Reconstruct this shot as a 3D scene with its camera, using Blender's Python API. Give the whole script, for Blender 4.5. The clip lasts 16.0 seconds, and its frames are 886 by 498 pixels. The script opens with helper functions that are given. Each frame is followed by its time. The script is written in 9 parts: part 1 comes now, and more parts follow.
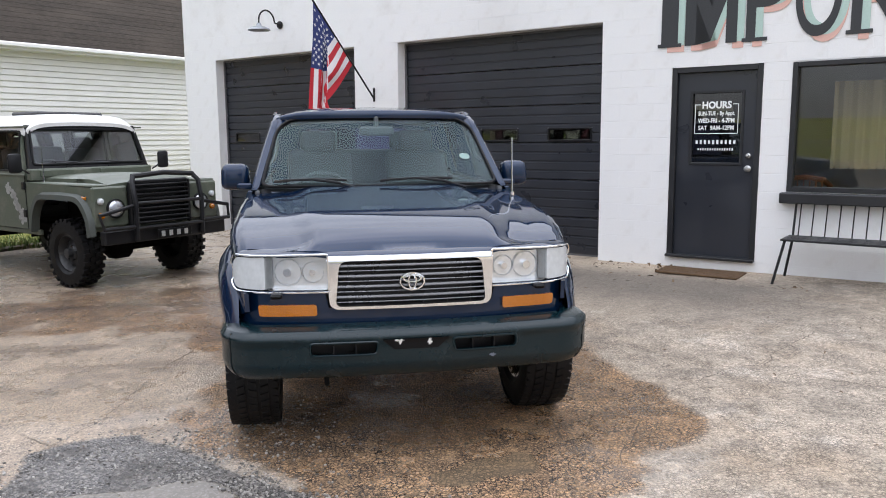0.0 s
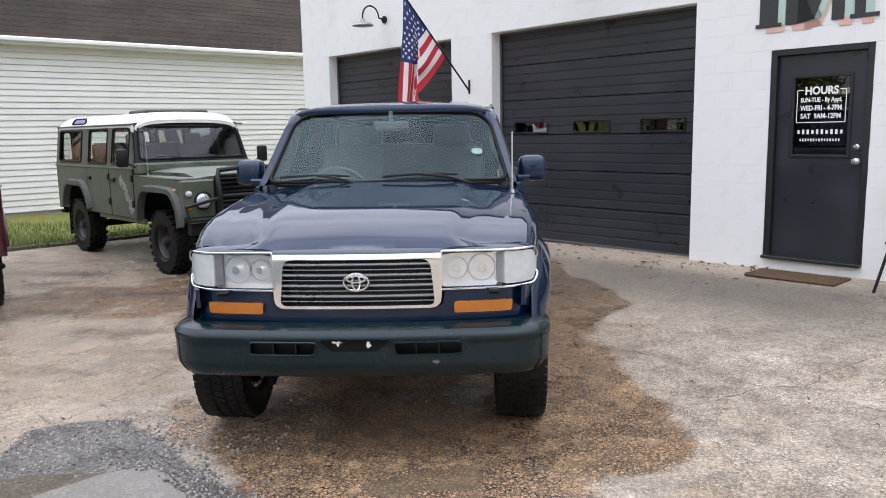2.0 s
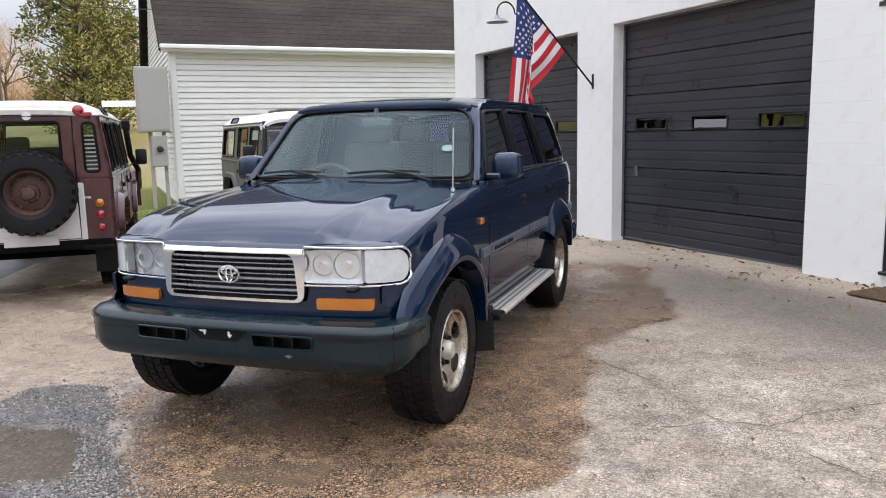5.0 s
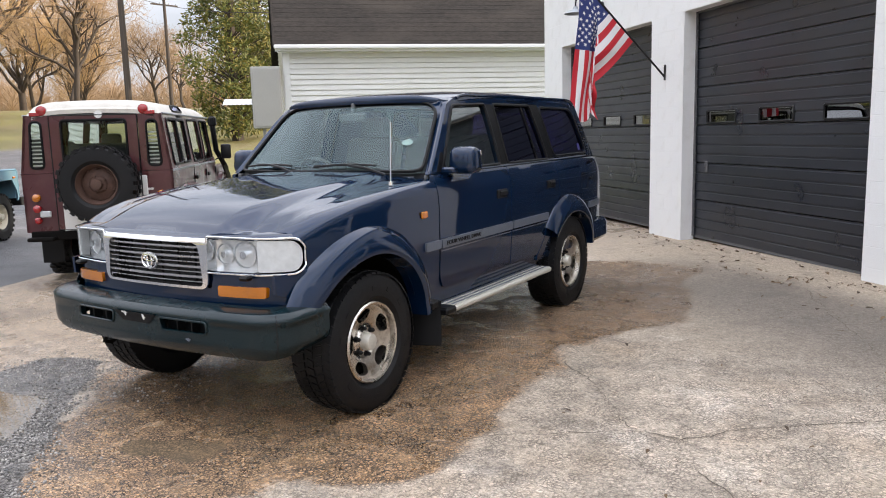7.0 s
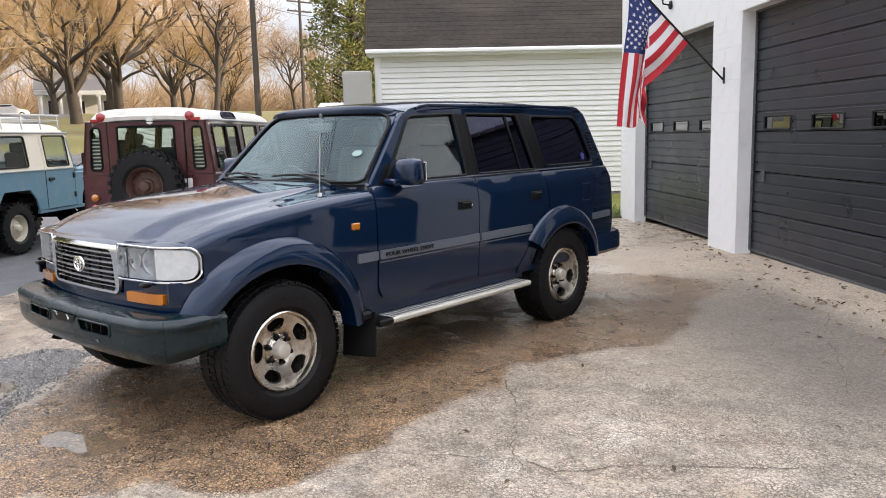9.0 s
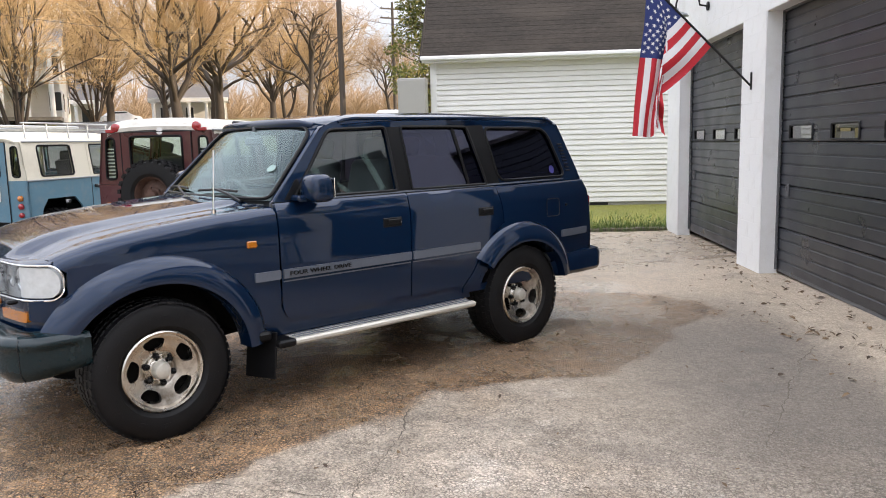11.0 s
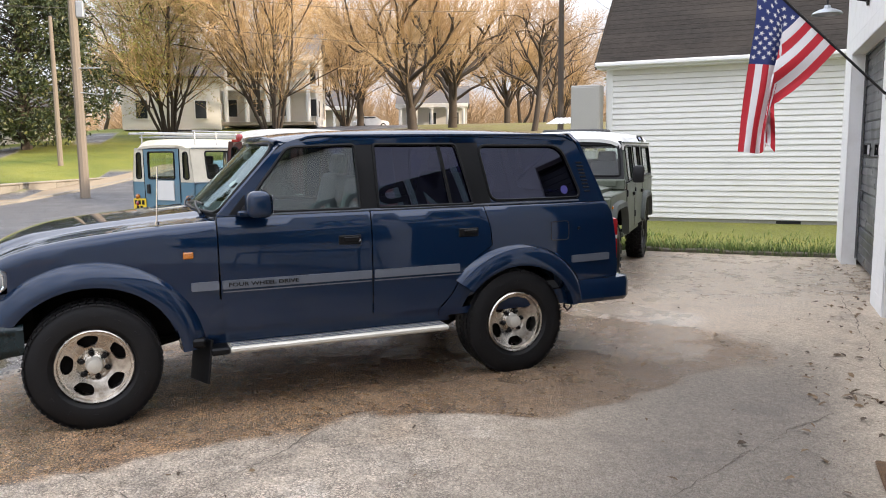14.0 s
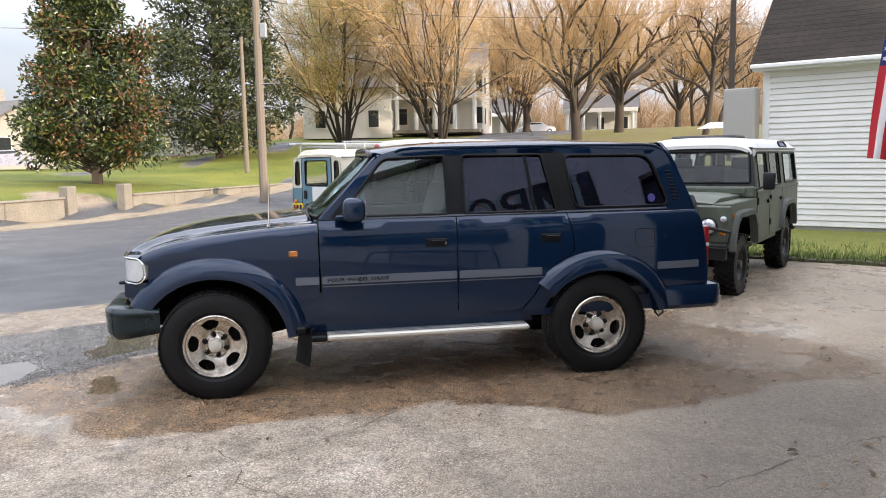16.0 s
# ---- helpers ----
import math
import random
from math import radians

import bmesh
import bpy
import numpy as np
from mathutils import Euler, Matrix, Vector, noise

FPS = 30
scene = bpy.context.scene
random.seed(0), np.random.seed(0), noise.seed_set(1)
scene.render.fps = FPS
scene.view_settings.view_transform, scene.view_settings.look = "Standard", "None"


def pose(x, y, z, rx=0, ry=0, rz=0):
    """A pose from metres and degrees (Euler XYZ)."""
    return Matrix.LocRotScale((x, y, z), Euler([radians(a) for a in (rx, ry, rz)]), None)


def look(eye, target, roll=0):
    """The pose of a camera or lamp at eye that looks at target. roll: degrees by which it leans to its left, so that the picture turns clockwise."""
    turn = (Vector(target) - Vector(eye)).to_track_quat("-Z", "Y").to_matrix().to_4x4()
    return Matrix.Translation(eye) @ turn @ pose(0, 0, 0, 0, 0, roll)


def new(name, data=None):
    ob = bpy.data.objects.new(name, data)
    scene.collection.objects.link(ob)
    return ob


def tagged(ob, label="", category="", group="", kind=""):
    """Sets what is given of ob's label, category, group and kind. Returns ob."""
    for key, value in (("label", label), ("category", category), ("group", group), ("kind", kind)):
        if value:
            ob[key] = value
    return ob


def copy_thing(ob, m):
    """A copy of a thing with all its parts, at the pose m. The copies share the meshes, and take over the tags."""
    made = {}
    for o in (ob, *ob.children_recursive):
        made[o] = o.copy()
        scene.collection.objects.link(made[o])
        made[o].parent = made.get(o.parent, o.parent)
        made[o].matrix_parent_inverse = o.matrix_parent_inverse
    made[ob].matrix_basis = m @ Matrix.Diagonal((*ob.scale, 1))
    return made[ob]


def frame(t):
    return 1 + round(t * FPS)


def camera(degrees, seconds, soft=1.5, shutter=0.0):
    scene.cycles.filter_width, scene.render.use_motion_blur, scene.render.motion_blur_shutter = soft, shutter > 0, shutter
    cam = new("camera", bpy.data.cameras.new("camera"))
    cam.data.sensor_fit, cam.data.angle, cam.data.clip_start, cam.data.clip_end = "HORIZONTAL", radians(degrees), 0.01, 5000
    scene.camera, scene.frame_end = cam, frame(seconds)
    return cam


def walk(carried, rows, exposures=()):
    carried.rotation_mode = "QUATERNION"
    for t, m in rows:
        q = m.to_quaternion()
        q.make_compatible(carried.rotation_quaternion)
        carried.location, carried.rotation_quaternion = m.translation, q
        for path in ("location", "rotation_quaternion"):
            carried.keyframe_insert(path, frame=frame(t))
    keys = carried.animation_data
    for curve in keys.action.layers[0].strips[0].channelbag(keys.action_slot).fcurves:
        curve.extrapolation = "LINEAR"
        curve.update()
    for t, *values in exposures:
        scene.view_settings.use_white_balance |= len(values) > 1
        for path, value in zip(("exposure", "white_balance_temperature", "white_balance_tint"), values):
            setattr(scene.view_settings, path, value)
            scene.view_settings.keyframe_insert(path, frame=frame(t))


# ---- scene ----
from mathutils import geometry

cam = camera(60.0, 16.0, soft=1.0)
METRES, EYE, TILT, LEAN, TURN = 9.124, 1.569, 0.0, 0.0, 0.0
ROWS = [
    (0.0, 0.0, 0.0, 0.0, -0.06, -8.24, 0.43),
    (0.5, 0.0241, 0.0098, -0.0009, 2.74, -8.4, 0.68),
    (1.0, 0.0495, 0.0207, 0.0007, 5.67, -8.52, 0.85),
    (1.5, 0.0815, 0.0244, 0.0017, 8.81, -8.63, 1.05),
    (2.0, 0.1095, 0.0304, 0.0012, 12.09, -8.76, 1.06),
    (2.5, 0.1363, 0.0441, 0.0017, 15.36, -8.74, 1.02),
    (3.0, 0.1667, 0.0539, 0.0011, 18.55, -8.7, 0.96),
    (3.5, 0.1995, 0.0637, 0.0004, 21.6, -8.6, 0.89),
    (6.0, 0.3411, 0.1416, -0.0044, 35.22, -8.68, 1.58),
    (6.5, 0.3721, 0.1604, -0.0051, 38.16, -8.67, 1.61),
    (7.0, 0.3945, 0.1842, -0.0069, 41.06, -8.69, 1.55),
    (7.5, 0.4184, 0.2071, -0.0065, 43.81, -8.71, 1.47),
    (8.0, 0.4456, 0.2306, -0.004, 46.3, -8.71, 1.45),
    (8.5, 0.463, 0.2563, -0.0038, 48.74, -8.61, 1.39),
    (9.0, 0.4821, 0.2826, -0.0027, 51.09, -8.41, 1.36),
    (11.5, 0.5415, 0.4364, 0.0023, 60.74, -7.9, 1.37),
    (12.0, 0.5498, 0.4699, 0.0041, 63.13, -7.9, 1.4),
    (12.5, 0.5643, 0.5062, 0.0072, 65.78, -7.8, 1.4),
    (13.0, 0.5694, 0.5405, 0.0063, 68.93, -7.64, 1.15),
    (13.5, 0.5788, 0.5714, 0.0076, 72.69, -7.5, 0.81),
    (14.0, 0.597, 0.6025, 0.0084, 76.93, -7.29, 0.6),
    (14.5, 0.6181, 0.6216, 0.0075, 81.25, -7.03, 0.59),
    (15.0, 0.637, 0.6378, 0.0104, 85.02, -6.77, 0.74),
    (15.5, 0.6489, 0.6563, 0.0115, 87.86, -6.64, 0.95),
    (16.0, 0.6499, 0.6631, 0.0112, 89.54, -6.7, 1.01),
]
walk(cam, [(t, pose(0, 0, EYE, TILT, LEAN, TURN) @ pose(METRES * x, METRES * y, METRES * z, 90 + pitch, roll, yaw)) for t, x, y, z, yaw, pitch, roll in ROWS],
     exposures=((0.0, 0.28, 6450, 12), (3.5, 0.30, 6480, 12), (8.0, 0.34, 6600, 12), (12.0, 0.42, 6620, 12), (14.5, 0.36, 6480, 12), (16.0, 0.30, 6420, 12)))

# ---- sky and sun ----
SUN_AZ, SUN_EL = radians(53), radians(17)
world = bpy.data.worlds.new("sky")
scene.world = world
world.use_nodes = True
wn, wl = world.node_tree.nodes, world.node_tree.links
sky = wn.new("ShaderNodeTexSky")
sky.sky_type, sky.sun_disc = "NISHITA", False
sky.sun_elevation, sky.sun_rotation = SUN_EL, radians(90) - SUN_AZ
sky.air_density, sky.dust_density, sky.ozone_density = 1.0, 2.0, 1.0
wco = wn.new("ShaderNodeTexCoord")
wmap = wn.new("ShaderNodeMapping")
wmap.inputs["Scale"].default_value = (1.0, 1.0, 3.0)
wno = wn.new("ShaderNodeTexNoise")
wno.inputs["Scale"].default_value, wno.inputs["Detail"].default_value = 2.2, 6.0
wra = wn.new("ShaderNodeMapRange")
wra.inputs[1].default_value, wra.inputs[2].default_value = 0.30, 0.62
wra.inputs[3].default_value, wra.inputs[4].default_value = 0.45, 1.0
wmix = wn.new("ShaderNodeMixRGB")
wmix.inputs[2].default_value = (9.1, 9.5, 10.45, 1)
wl.new(wco.outputs["Generated"], wmap.inputs["Vector"])
wl.new(wmap.outputs["Vector"], wno.inputs["Vector"])
wl.new(wno.outputs["Fac"], wra.inputs[0])
wl.new(wra.outputs[0], wmix.inputs[0])
wl.new(sky.outputs[0], wmix.inputs[1])
# an overcast sky is about three times as bright overhead as at the horizon
wsep = wn.new("ShaderNodeSeparateXYZ")
wgr = wn.new("ShaderNodeMapRange")
wgr.inputs[1].default_value, wgr.inputs[2].default_value, wgr.inputs[3].default_value, wgr.inputs[4].default_value = 0.0, 0.9, 0.34, 2.0
wmul = wn.new("ShaderNodeMixRGB")
wmul.blend_type = "MULTIPLY"
wmul.inputs[0].default_value = 1.0
wl.new(wco.outputs["Generated"], wsep.inputs[0])
wl.new(wsep.outputs["Z"], wgr.inputs[0])
wl.new(wmix.outputs[0], wmul.inputs[1])
wl.new(wgr.outputs[0], wmul.inputs[2])
wl.new(wmul.outputs[0], wn["Background"].inputs[0])
wn["Background"].inputs[1].default_value = 0.15

sun = new("sun", bpy.data.lights.new("sun", "SUN"))
sun.data.energy, sun.data.angle, sun.data.color = 5.0, radians(1.5), (1.0, 0.83, 0.62)
sun_to = Vector((math.cos(SUN_EL) * math.cos(SUN_AZ), math.cos(SUN_EL) * math.sin(SUN_AZ), math.sin(SUN_EL)))
sun.matrix_world = look(sun_to * 200, (0, 0, 0))


# ---- materials ----
def nodes_of(name):
    m = bpy.data.materials.new(name)
    m.use_nodes = True
    return m, m.node_tree.nodes, m.node_tree.links, m.node_tree.nodes["Principled BSDF"]


def shade(c, k):
    return (min(c[0] * k, 1), min(c[1] * k, 1), min(c[2] * k, 1), 1)


def noise_node(n, l, vec, scale, detail=4.0, rough=0.55):
    t = n.new("ShaderNodeTexNoise")
    t.inputs["Scale"].default_value, t.inputs["Detail"].default_value, t.inputs["Roughness"].default_value = scale, detail, rough
    if vec:
        l.new(vec, t.inputs["Vector"])
    return t


def ramp_node(n, l, src, lo, hi, a=0.0, b=1.0):
    r = n.new("ShaderNodeMapRange")
    r.inputs[1].default_value, r.inputs[2].default_value, r.inputs[3].default_value, r.inputs[4].default_value = lo, hi, a, b
    l.new(src, r.inputs[0])
    return r


def mix_node(n, l, fac, a, b, mode="MIX"):
    m = n.new("ShaderNodeMixRGB")
    m.blend_type = mode
    for i, v in ((0, fac), (1, a), (2, b)):
        if isinstance(v, (int, float)):
            m.inputs[i].default_value = v
        elif isinstance(v, tuple):
            m.inputs[i].default_value = v
        else:
            l.new(v, m.inputs[i])
    return m


def surf(name, base, rough=0.6, metal=0.0, var=0.15, scale=3.0, fine=60.0, bump=0.1, coat=0.0, rvar=0.1, spec=0.5,
         dirt=None, dirt_amt=0.0, dirt_scale=1.5, piece=0.0, stretch=(1, 1, 1)):
    """A surface with variation at two scales, fine relief and, where asked, dirt in patches."""
    m, n, l, b = nodes_of(name)
    co = n.new("ShaderNodeTexCoord")
    mp = n.new("ShaderNodeMapping")
    mp.inputs["Scale"].default_value = stretch
    l.new(co.outputs["Object"], mp.inputs["Vector"])
    vec = mp.outputs["Vector"]
    big, small = noise_node(n, l, vec, scale), noise_node(n, l, vec, fine, 3.0)
    c1 = mix_node(n, l, big.outputs["Fac"], shade(base, 1 - var), shade(base, 1 + var))
    f = ramp_node(n, l, small.outputs["Fac"], 0.3, 0.7, 1 - var * 0.6, 1 + var * 0.6)
    c2 = mix_node(n, l, 1.0, c1.outputs[0], f.outputs[0], "MULTIPLY")
    out = c2.outputs[0]
    if piece:
        oi = n.new("ShaderNodeObjectInfo")
        r = ramp_node(n, l, oi.outputs["Random"], 0, 1, 1 - piece, 1 + piece)
        out = mix_node(n, l, 1.0, out, r.outputs[0], "MULTIPLY").outputs[0]
    if dirt:
        dn = noise_node(n, l, vec, dirt_scale, 8.0, 0.65)
        df = ramp_node(n, l, dn.outputs["Fac"], 0.5, 0.72, 0.0, dirt_amt)
        out = mix_node(n, l, df.outputs[0], out, (*dirt, 1)).outputs[0]
    l.new(out, b.inputs["Base Color"])
    rr = ramp_node(n, l, big.outputs["Fac"], 0.3, 0.7, max(rough - rvar, 0.02), min(rough + rvar, 1))
    l.new(rr.outputs[0], b.inputs["Roughness"])
    b.inputs["Metallic"].default_value = metal
    b.inputs["Specular IOR Level"].default_value = spec
    if coat:
        b.inputs["Coat Weight"].default_value, b.inputs["Coat Roughness"].default_value = coat, 0.03
    if bump:
        bp = n.new("ShaderNodeBump")
        bp.inputs["Strength"].default_value, bp.inputs["Distance"].default_value = bump, 0.01
        l.new(small.outputs["Fac"], bp.inputs["Height"])
        l.new(bp.outputs[0], b.inputs["Normal"])
    return m


def glass(name, tint, gloss=1.0, rough=0.0, sheen=(1, 1, 1)):
    """A pane: tinted clear, with gloss that grows towards grazing angles."""
    m, n, l, b = nodes_of(name)
    n.remove(b)
    tr, gl, mx = n.new("ShaderNodeBsdfTransparent"), n.new("ShaderNodeBsdfGlossy"), n.new("ShaderNodeMixShader")
    fr = n.new("ShaderNodeFresnel")
    fr.inputs[0].default_value = 1.5
    k = n.new("ShaderNodeMath")
    k.operation = "MULTIPLY"
    k.inputs[1].default_value = gloss
    tr.inputs[0].default_value = (*tint, 1)
    gl.inputs[0].default_value, gl.inputs[1].default_value = (*sheen, 1), rough
    l.new(fr.outputs[0], k.inputs[0])
    l.new(k.outputs[0], mx.inputs[0])
    l.new(tr.outputs[0], mx.inputs[1])
    l.new(gl.outputs[0], mx.inputs[2])
    l.new(mx.outputs[0], n["Material Output"].inputs[0])
    return m


# ---- mesh tools ----
def to_mesh(name, bm, material, smooth=35.0):
    me = bpy.data.meshes.new(name)
    bmesh.ops.recalc_face_normals(bm, faces=bm.faces)
    bm.to_mesh(me)
    bm.free()
    if material:
        for mm in (material if isinstance(material, (list, tuple)) else [material]):
            me.materials.append(mm)
    if smooth:
        me.polygons.foreach_set("use_smooth", [True] * len(me.polygons))
        me.set_sharp_from_angle(angle=radians(smooth))
    if "true_normal" in me.attributes:
        if smooth:
            nv, nl, npoly = len(me.vertices), len(me.loops), len(me.polygons)
            vn, li, ln = np.zeros(nv * 3), np.zeros(nl, dtype=np.int32), np.zeros(npoly, dtype=np.int32)
            top, pn = np.zeros(npoly, dtype=np.int32), np.zeros(npoly * 3)
            me.attributes["true_normal"].data.foreach_get("vector", vn)
            me.attributes["sheet"].data.foreach_get("value", top)
            me.loops.foreach_get("vertex_index", li)
            me.polygons.foreach_get("loop_total", ln)
            me.polygons.foreach_get("normal", pn)
            of = np.repeat(np.arange(npoly), ln)
            out, pn = vn.reshape(-1, 3)[li], pn.reshape(-1, 3)[of]
            dot = (out * pn).sum(1)
            out = out * np.where(dot < 0, -1.0, 1.0)[:, None]
            out[(top[of] == 0) | (np.abs(dot) < 0.5)] = 0
            me.normals_split_custom_set([tuple(v) for v in out])
        me.attributes.remove(me.attributes["true_normal"])
        me.attributes.remove(me.attributes["sheet"])
    return me


def part(name, bm, material, parent=None, label="", smooth=35.0, m=None):
    """Links a bmesh as one mesh object under a thing or a part."""
    ob = new(name, to_mesh(name, bm, material, smooth))
    if parent:
        ob.parent = parent
    if m is not None:
        ob.matrix_basis = m
    if label:
        ob["label"] = label
    return ob


def shared(name, me, parent, m, label=""):
    ob = new(name, me)
    ob.parent = parent
    ob.matrix_basis = m
    if label:
        ob["label"] = label
    return ob


def thing(name, label, category, m=None, group="", kind=""):
    ob = new(name)
    ob.empty_display_size = 0.2
    if m is not None:
        ob.matrix_basis = m
    return tagged(ob, label, category, group, kind)


def B():
    return bmesh.new()


def box(bm, c, s, bevel=0.0, rot=None, seg=1, taper=None):
    """A box of size s round c. taper: (x, y) scale of the top."""
    r = bmesh.ops.create_cube(bm, size=1.0)
    vs = r["verts"]
    for v in vs:
        v.co = Vector((v.co.x * s[0], v.co.y * s[1], v.co.z * s[2]))
        if taper and v.co.z > 0:
            v.co.x *= taper[0]
            v.co.y *= taper[1]
    if bevel:
        es = list({e for v in vs for e in v.link_edges})
        g = bmesh.ops.bevel(bm, geom=es, offset=bevel, segments=seg, profile=0.5, affect="EDGES")
        vs = list({v for f in g["faces"] for v in f.verts} | {v for v in vs if v.is_valid})
    m = Matrix.Translation(c)
    if rot is not None:
        m = m @ Euler([radians(a) for a in rot]).to_matrix().to_4x4()
    bmesh.ops.transform(bm, matrix=m, verts=vs)
    return vs


def frame_of(d):
    d = Vector(d).normalized()
    u = d.orthogonal().normalized()
    return u, d.cross(u)


def tube(bm, pts, r, seg=8, caps=True, radii=None):
    """A round bar along points."""
    pts = [Vector(p) for p in pts]
    rings, u = [], None
    for i, p in enumerate(pts):
        d = (pts[min(i + 1, len(pts) - 1)] - pts[max(i - 1, 0)]).normalized()
        if u is None:
            u = d.orthogonal().normalized()
        u = (u - d * u.dot(d)).normalized()
        w = d.cross(u)
        rr = radii[i] if radii else r
        rings.append([bm.verts.new(p + rr * (math.cos(2 * math.pi * k / seg) * u + math.sin(2 * math.pi * k / seg) * w)) for k in range(seg)])
    for a, b in zip(rings, rings[1:]):
        for k in range(seg):
            bm.faces.new((a[k], a[(k + 1) % seg], b[(k + 1) % seg], b[k]))
    if caps:
        bm.faces.new(rings[0][::-1])
        bm.faces.new(rings[-1])


def ring_tube(bm, pts, r, seg=6):
    """A round bar along a closed loop."""
    pts = [Vector(p) for p in pts]
    n, rings, u = len(pts), [], None
    for i, p in enumerate(pts):
        d = (pts[(i + 1) % n] - pts[i - 1]).normalized()
        if u is None:
            u = d.orthogonal().normalized()
        u = (u - d * u.dot(d)).normalized()
        w = d.cross(u)
        rings.append([bm.verts.new(p + r * (math.cos(2 * math.pi * k / seg) * u + math.sin(2 * math.pi * k / seg) * w)) for k in range(seg)])
    for i in range(n):
        a, b = rings[i], rings[(i + 1) % n]
        for k in range(seg):
            bm.faces.new((a[k], a[(k + 1) % seg], b[(k + 1) % seg], b[k]))


def lathe(bm, prof, seg=32, axis="Y", at=(0, 0, 0)):
    """Turns a profile of (along, radius) round an axis."""
    rings = []
    for a, r in prof:
        ring = []
        for k in range(seg):
            t = 2 * math.pi * k / seg
            c, s = r * math.cos(t), r * math.sin(t)
            p = {"X": (a, c, s), "Y": (c, a, s), "Z": (c, s, a)}[axis]
            ring.append(bm.verts.new(Vector(p) + Vector(at)))
        rings.append(ring)
    for a, b in zip(rings, rings[1:]):
        for k in range(seg):
            bm.faces.new((a[k], a[(k + 1) % seg], b[(k + 1) % seg], b[k]))
    return rings


def rounded(pts, r, n=5):
    """A closed outline with rounded corners. r: one radius or one per corner."""
    out, N = [], len(pts)
    for i in range(N):
        p0, p, p1 = Vector(pts[i - 1]), Vector(pts[i]), Vector(pts[(i + 1) % N])
        rr = r[i] if isinstance(r, (list, tuple)) else r
        a, b = (p0 - p), (p1 - p)
        k = min(rr, a.length * 0.49, b.length * 0.49)
        if k < 1e-4:
            out.append(p)
            continue
        a, b = p + a.normalized() * k, p + b.normalized() * k
        for j in range(n + 1):
            t = j / n
            out.append(a * (1 - t) ** 2 + p * 2 * t * (1 - t) + b * t * t)
    return out


def dense(pts, step):
    out, N = [], len(pts)
    for i in range(N):
        a, b = Vector(pts[i]), Vector(pts[(i + 1) % N])
        k = max(1, int((b - a).length / step))
        out += [a.lerp(b, j / k) for j in range(k)]
    return out


def inside(p, poly):
    x, y, r = p[0], p[1], False
    for i in range(len(poly)):
        a, b = poly[i - 1], poly[i]
        if (a[1] > y) != (b[1] > y) and x < (b[0] - a[0]) * (y - a[1]) / (b[1] - a[1]) + a[0]:
            r = not r
    return r


def panel(bm, outline, fn, step=0.06, thick=0.02, holes=(), inward=None):
    """A sheet cut to an outline in the plane, laid on a curved surface by fn(a, b), with its rim turned inwards."""
    nlay = bm.verts.layers.float_vector.get("true_normal") or bm.verts.layers.float_vector.new("true_normal")
    slay = bm.faces.layers.int.get("sheet") or bm.faces.layers.int.new("sheet")
    outline = dense(outline, step)
    holes = [dense(h, step) for h in holes]
    loops = [outline, *holes]
    verts, edges = [], []
    for lp in loops:
        s = len(verts)
        verts += [Vector(p) for p in lp]
        edges += [(s + i, s + (i + 1) % len(lp)) for i in range(len(lp))]
    xs, ys = [p[0] for p in outline], [p[1] for p in outline]
    a = min(xs) + step / 2
    near = np.array([[p[0], p[1]] for p in verts])
    while a < max(xs):
        b = min(ys) + step / 2
        while b < max(ys):
            if inside((a, b), outline) and not any(inside((a, b), h) for h in holes):
                if np.min((near[:, 0] - a) ** 2 + (near[:, 1] - b) ** 2) > (step * 0.45) ** 2:
                    verts.append(Vector((a, b)))
            b += step
        a += step
    vo, eo, fo, *_ = geometry.delaunay_2d_cdt(verts, edges, [], 0, 1e-5)
    mv = [bm.verts.new(fn(v[0], v[1])) for v in vo]
    e = 0.002
    for v, w in zip(vo, mv):
        c = (fn(v[0] + e, v[1]) - fn(v[0] - e, v[1])).cross(fn(v[0], v[1] + e) - fn(v[0], v[1] - e))
        w[nlay] = c.normalized() if c.length > 1e-12 else Vector((0, 0, 0))
    for f in fo:
        c = sum((vo[i] for i in f), Vector((0, 0))) / len(f)
        if inside(c, outline) and not any(inside(c, h) for h in holes):
            try:
                bm.faces.new([mv[i] for i in f])[slay] = 1
            except ValueError:
                pass
    loose = [v for v in mv if not v.link_faces]
    bmesh.ops.delete(bm, geom=loose, context="VERTS")
    mv = [v for v in mv if v.is_valid]
    if thick:
        mine = set(mv)
        rim = [e for e in bm.edges if e.is_boundary and e.verts[0] in mine and e.verts[1] in mine]
        r = bmesh.ops.extrude_edge_only(bm, edges=rim)
        d = Vector(inward) if inward else Vector((0, 0, -1))
        for g in r["geom"]:
            if isinstance(g, bmesh.types.BMVert):
                g.co += d * thick
            elif isinstance(g, bmesh.types.BMFace):
                g[slay] = 0


def ribbon(bm, pts, width, up=(0, 0, 1), lift=0.0):
    """A flat strip along points."""
    pts = [Vector(p) for p in pts]
    prev = None
    for i, p in enumerate(pts):
        d = (pts[min(i + 1, len(pts) - 1)] - pts[max(i - 1, 0)]).normalized()
        s = d.cross(Vector(up)).normalized() * (width[i] if isinstance(width, (list, tuple)) else width) / 2
        cur = (bm.verts.new(p + s + Vector(up) * lift), bm.verts.new(p - s + Vector(up) * lift))
        if prev:
            bm.faces.new((prev[0], prev[1], cur[1], cur[0]))
        prev = cur


def clamp(v, a, b):
    return max(a, min(b, v))


def sstep(a, b, v):
    t = clamp((v - a) / (b - a), 0, 1)
    return t * t * (3 - 2 * t)

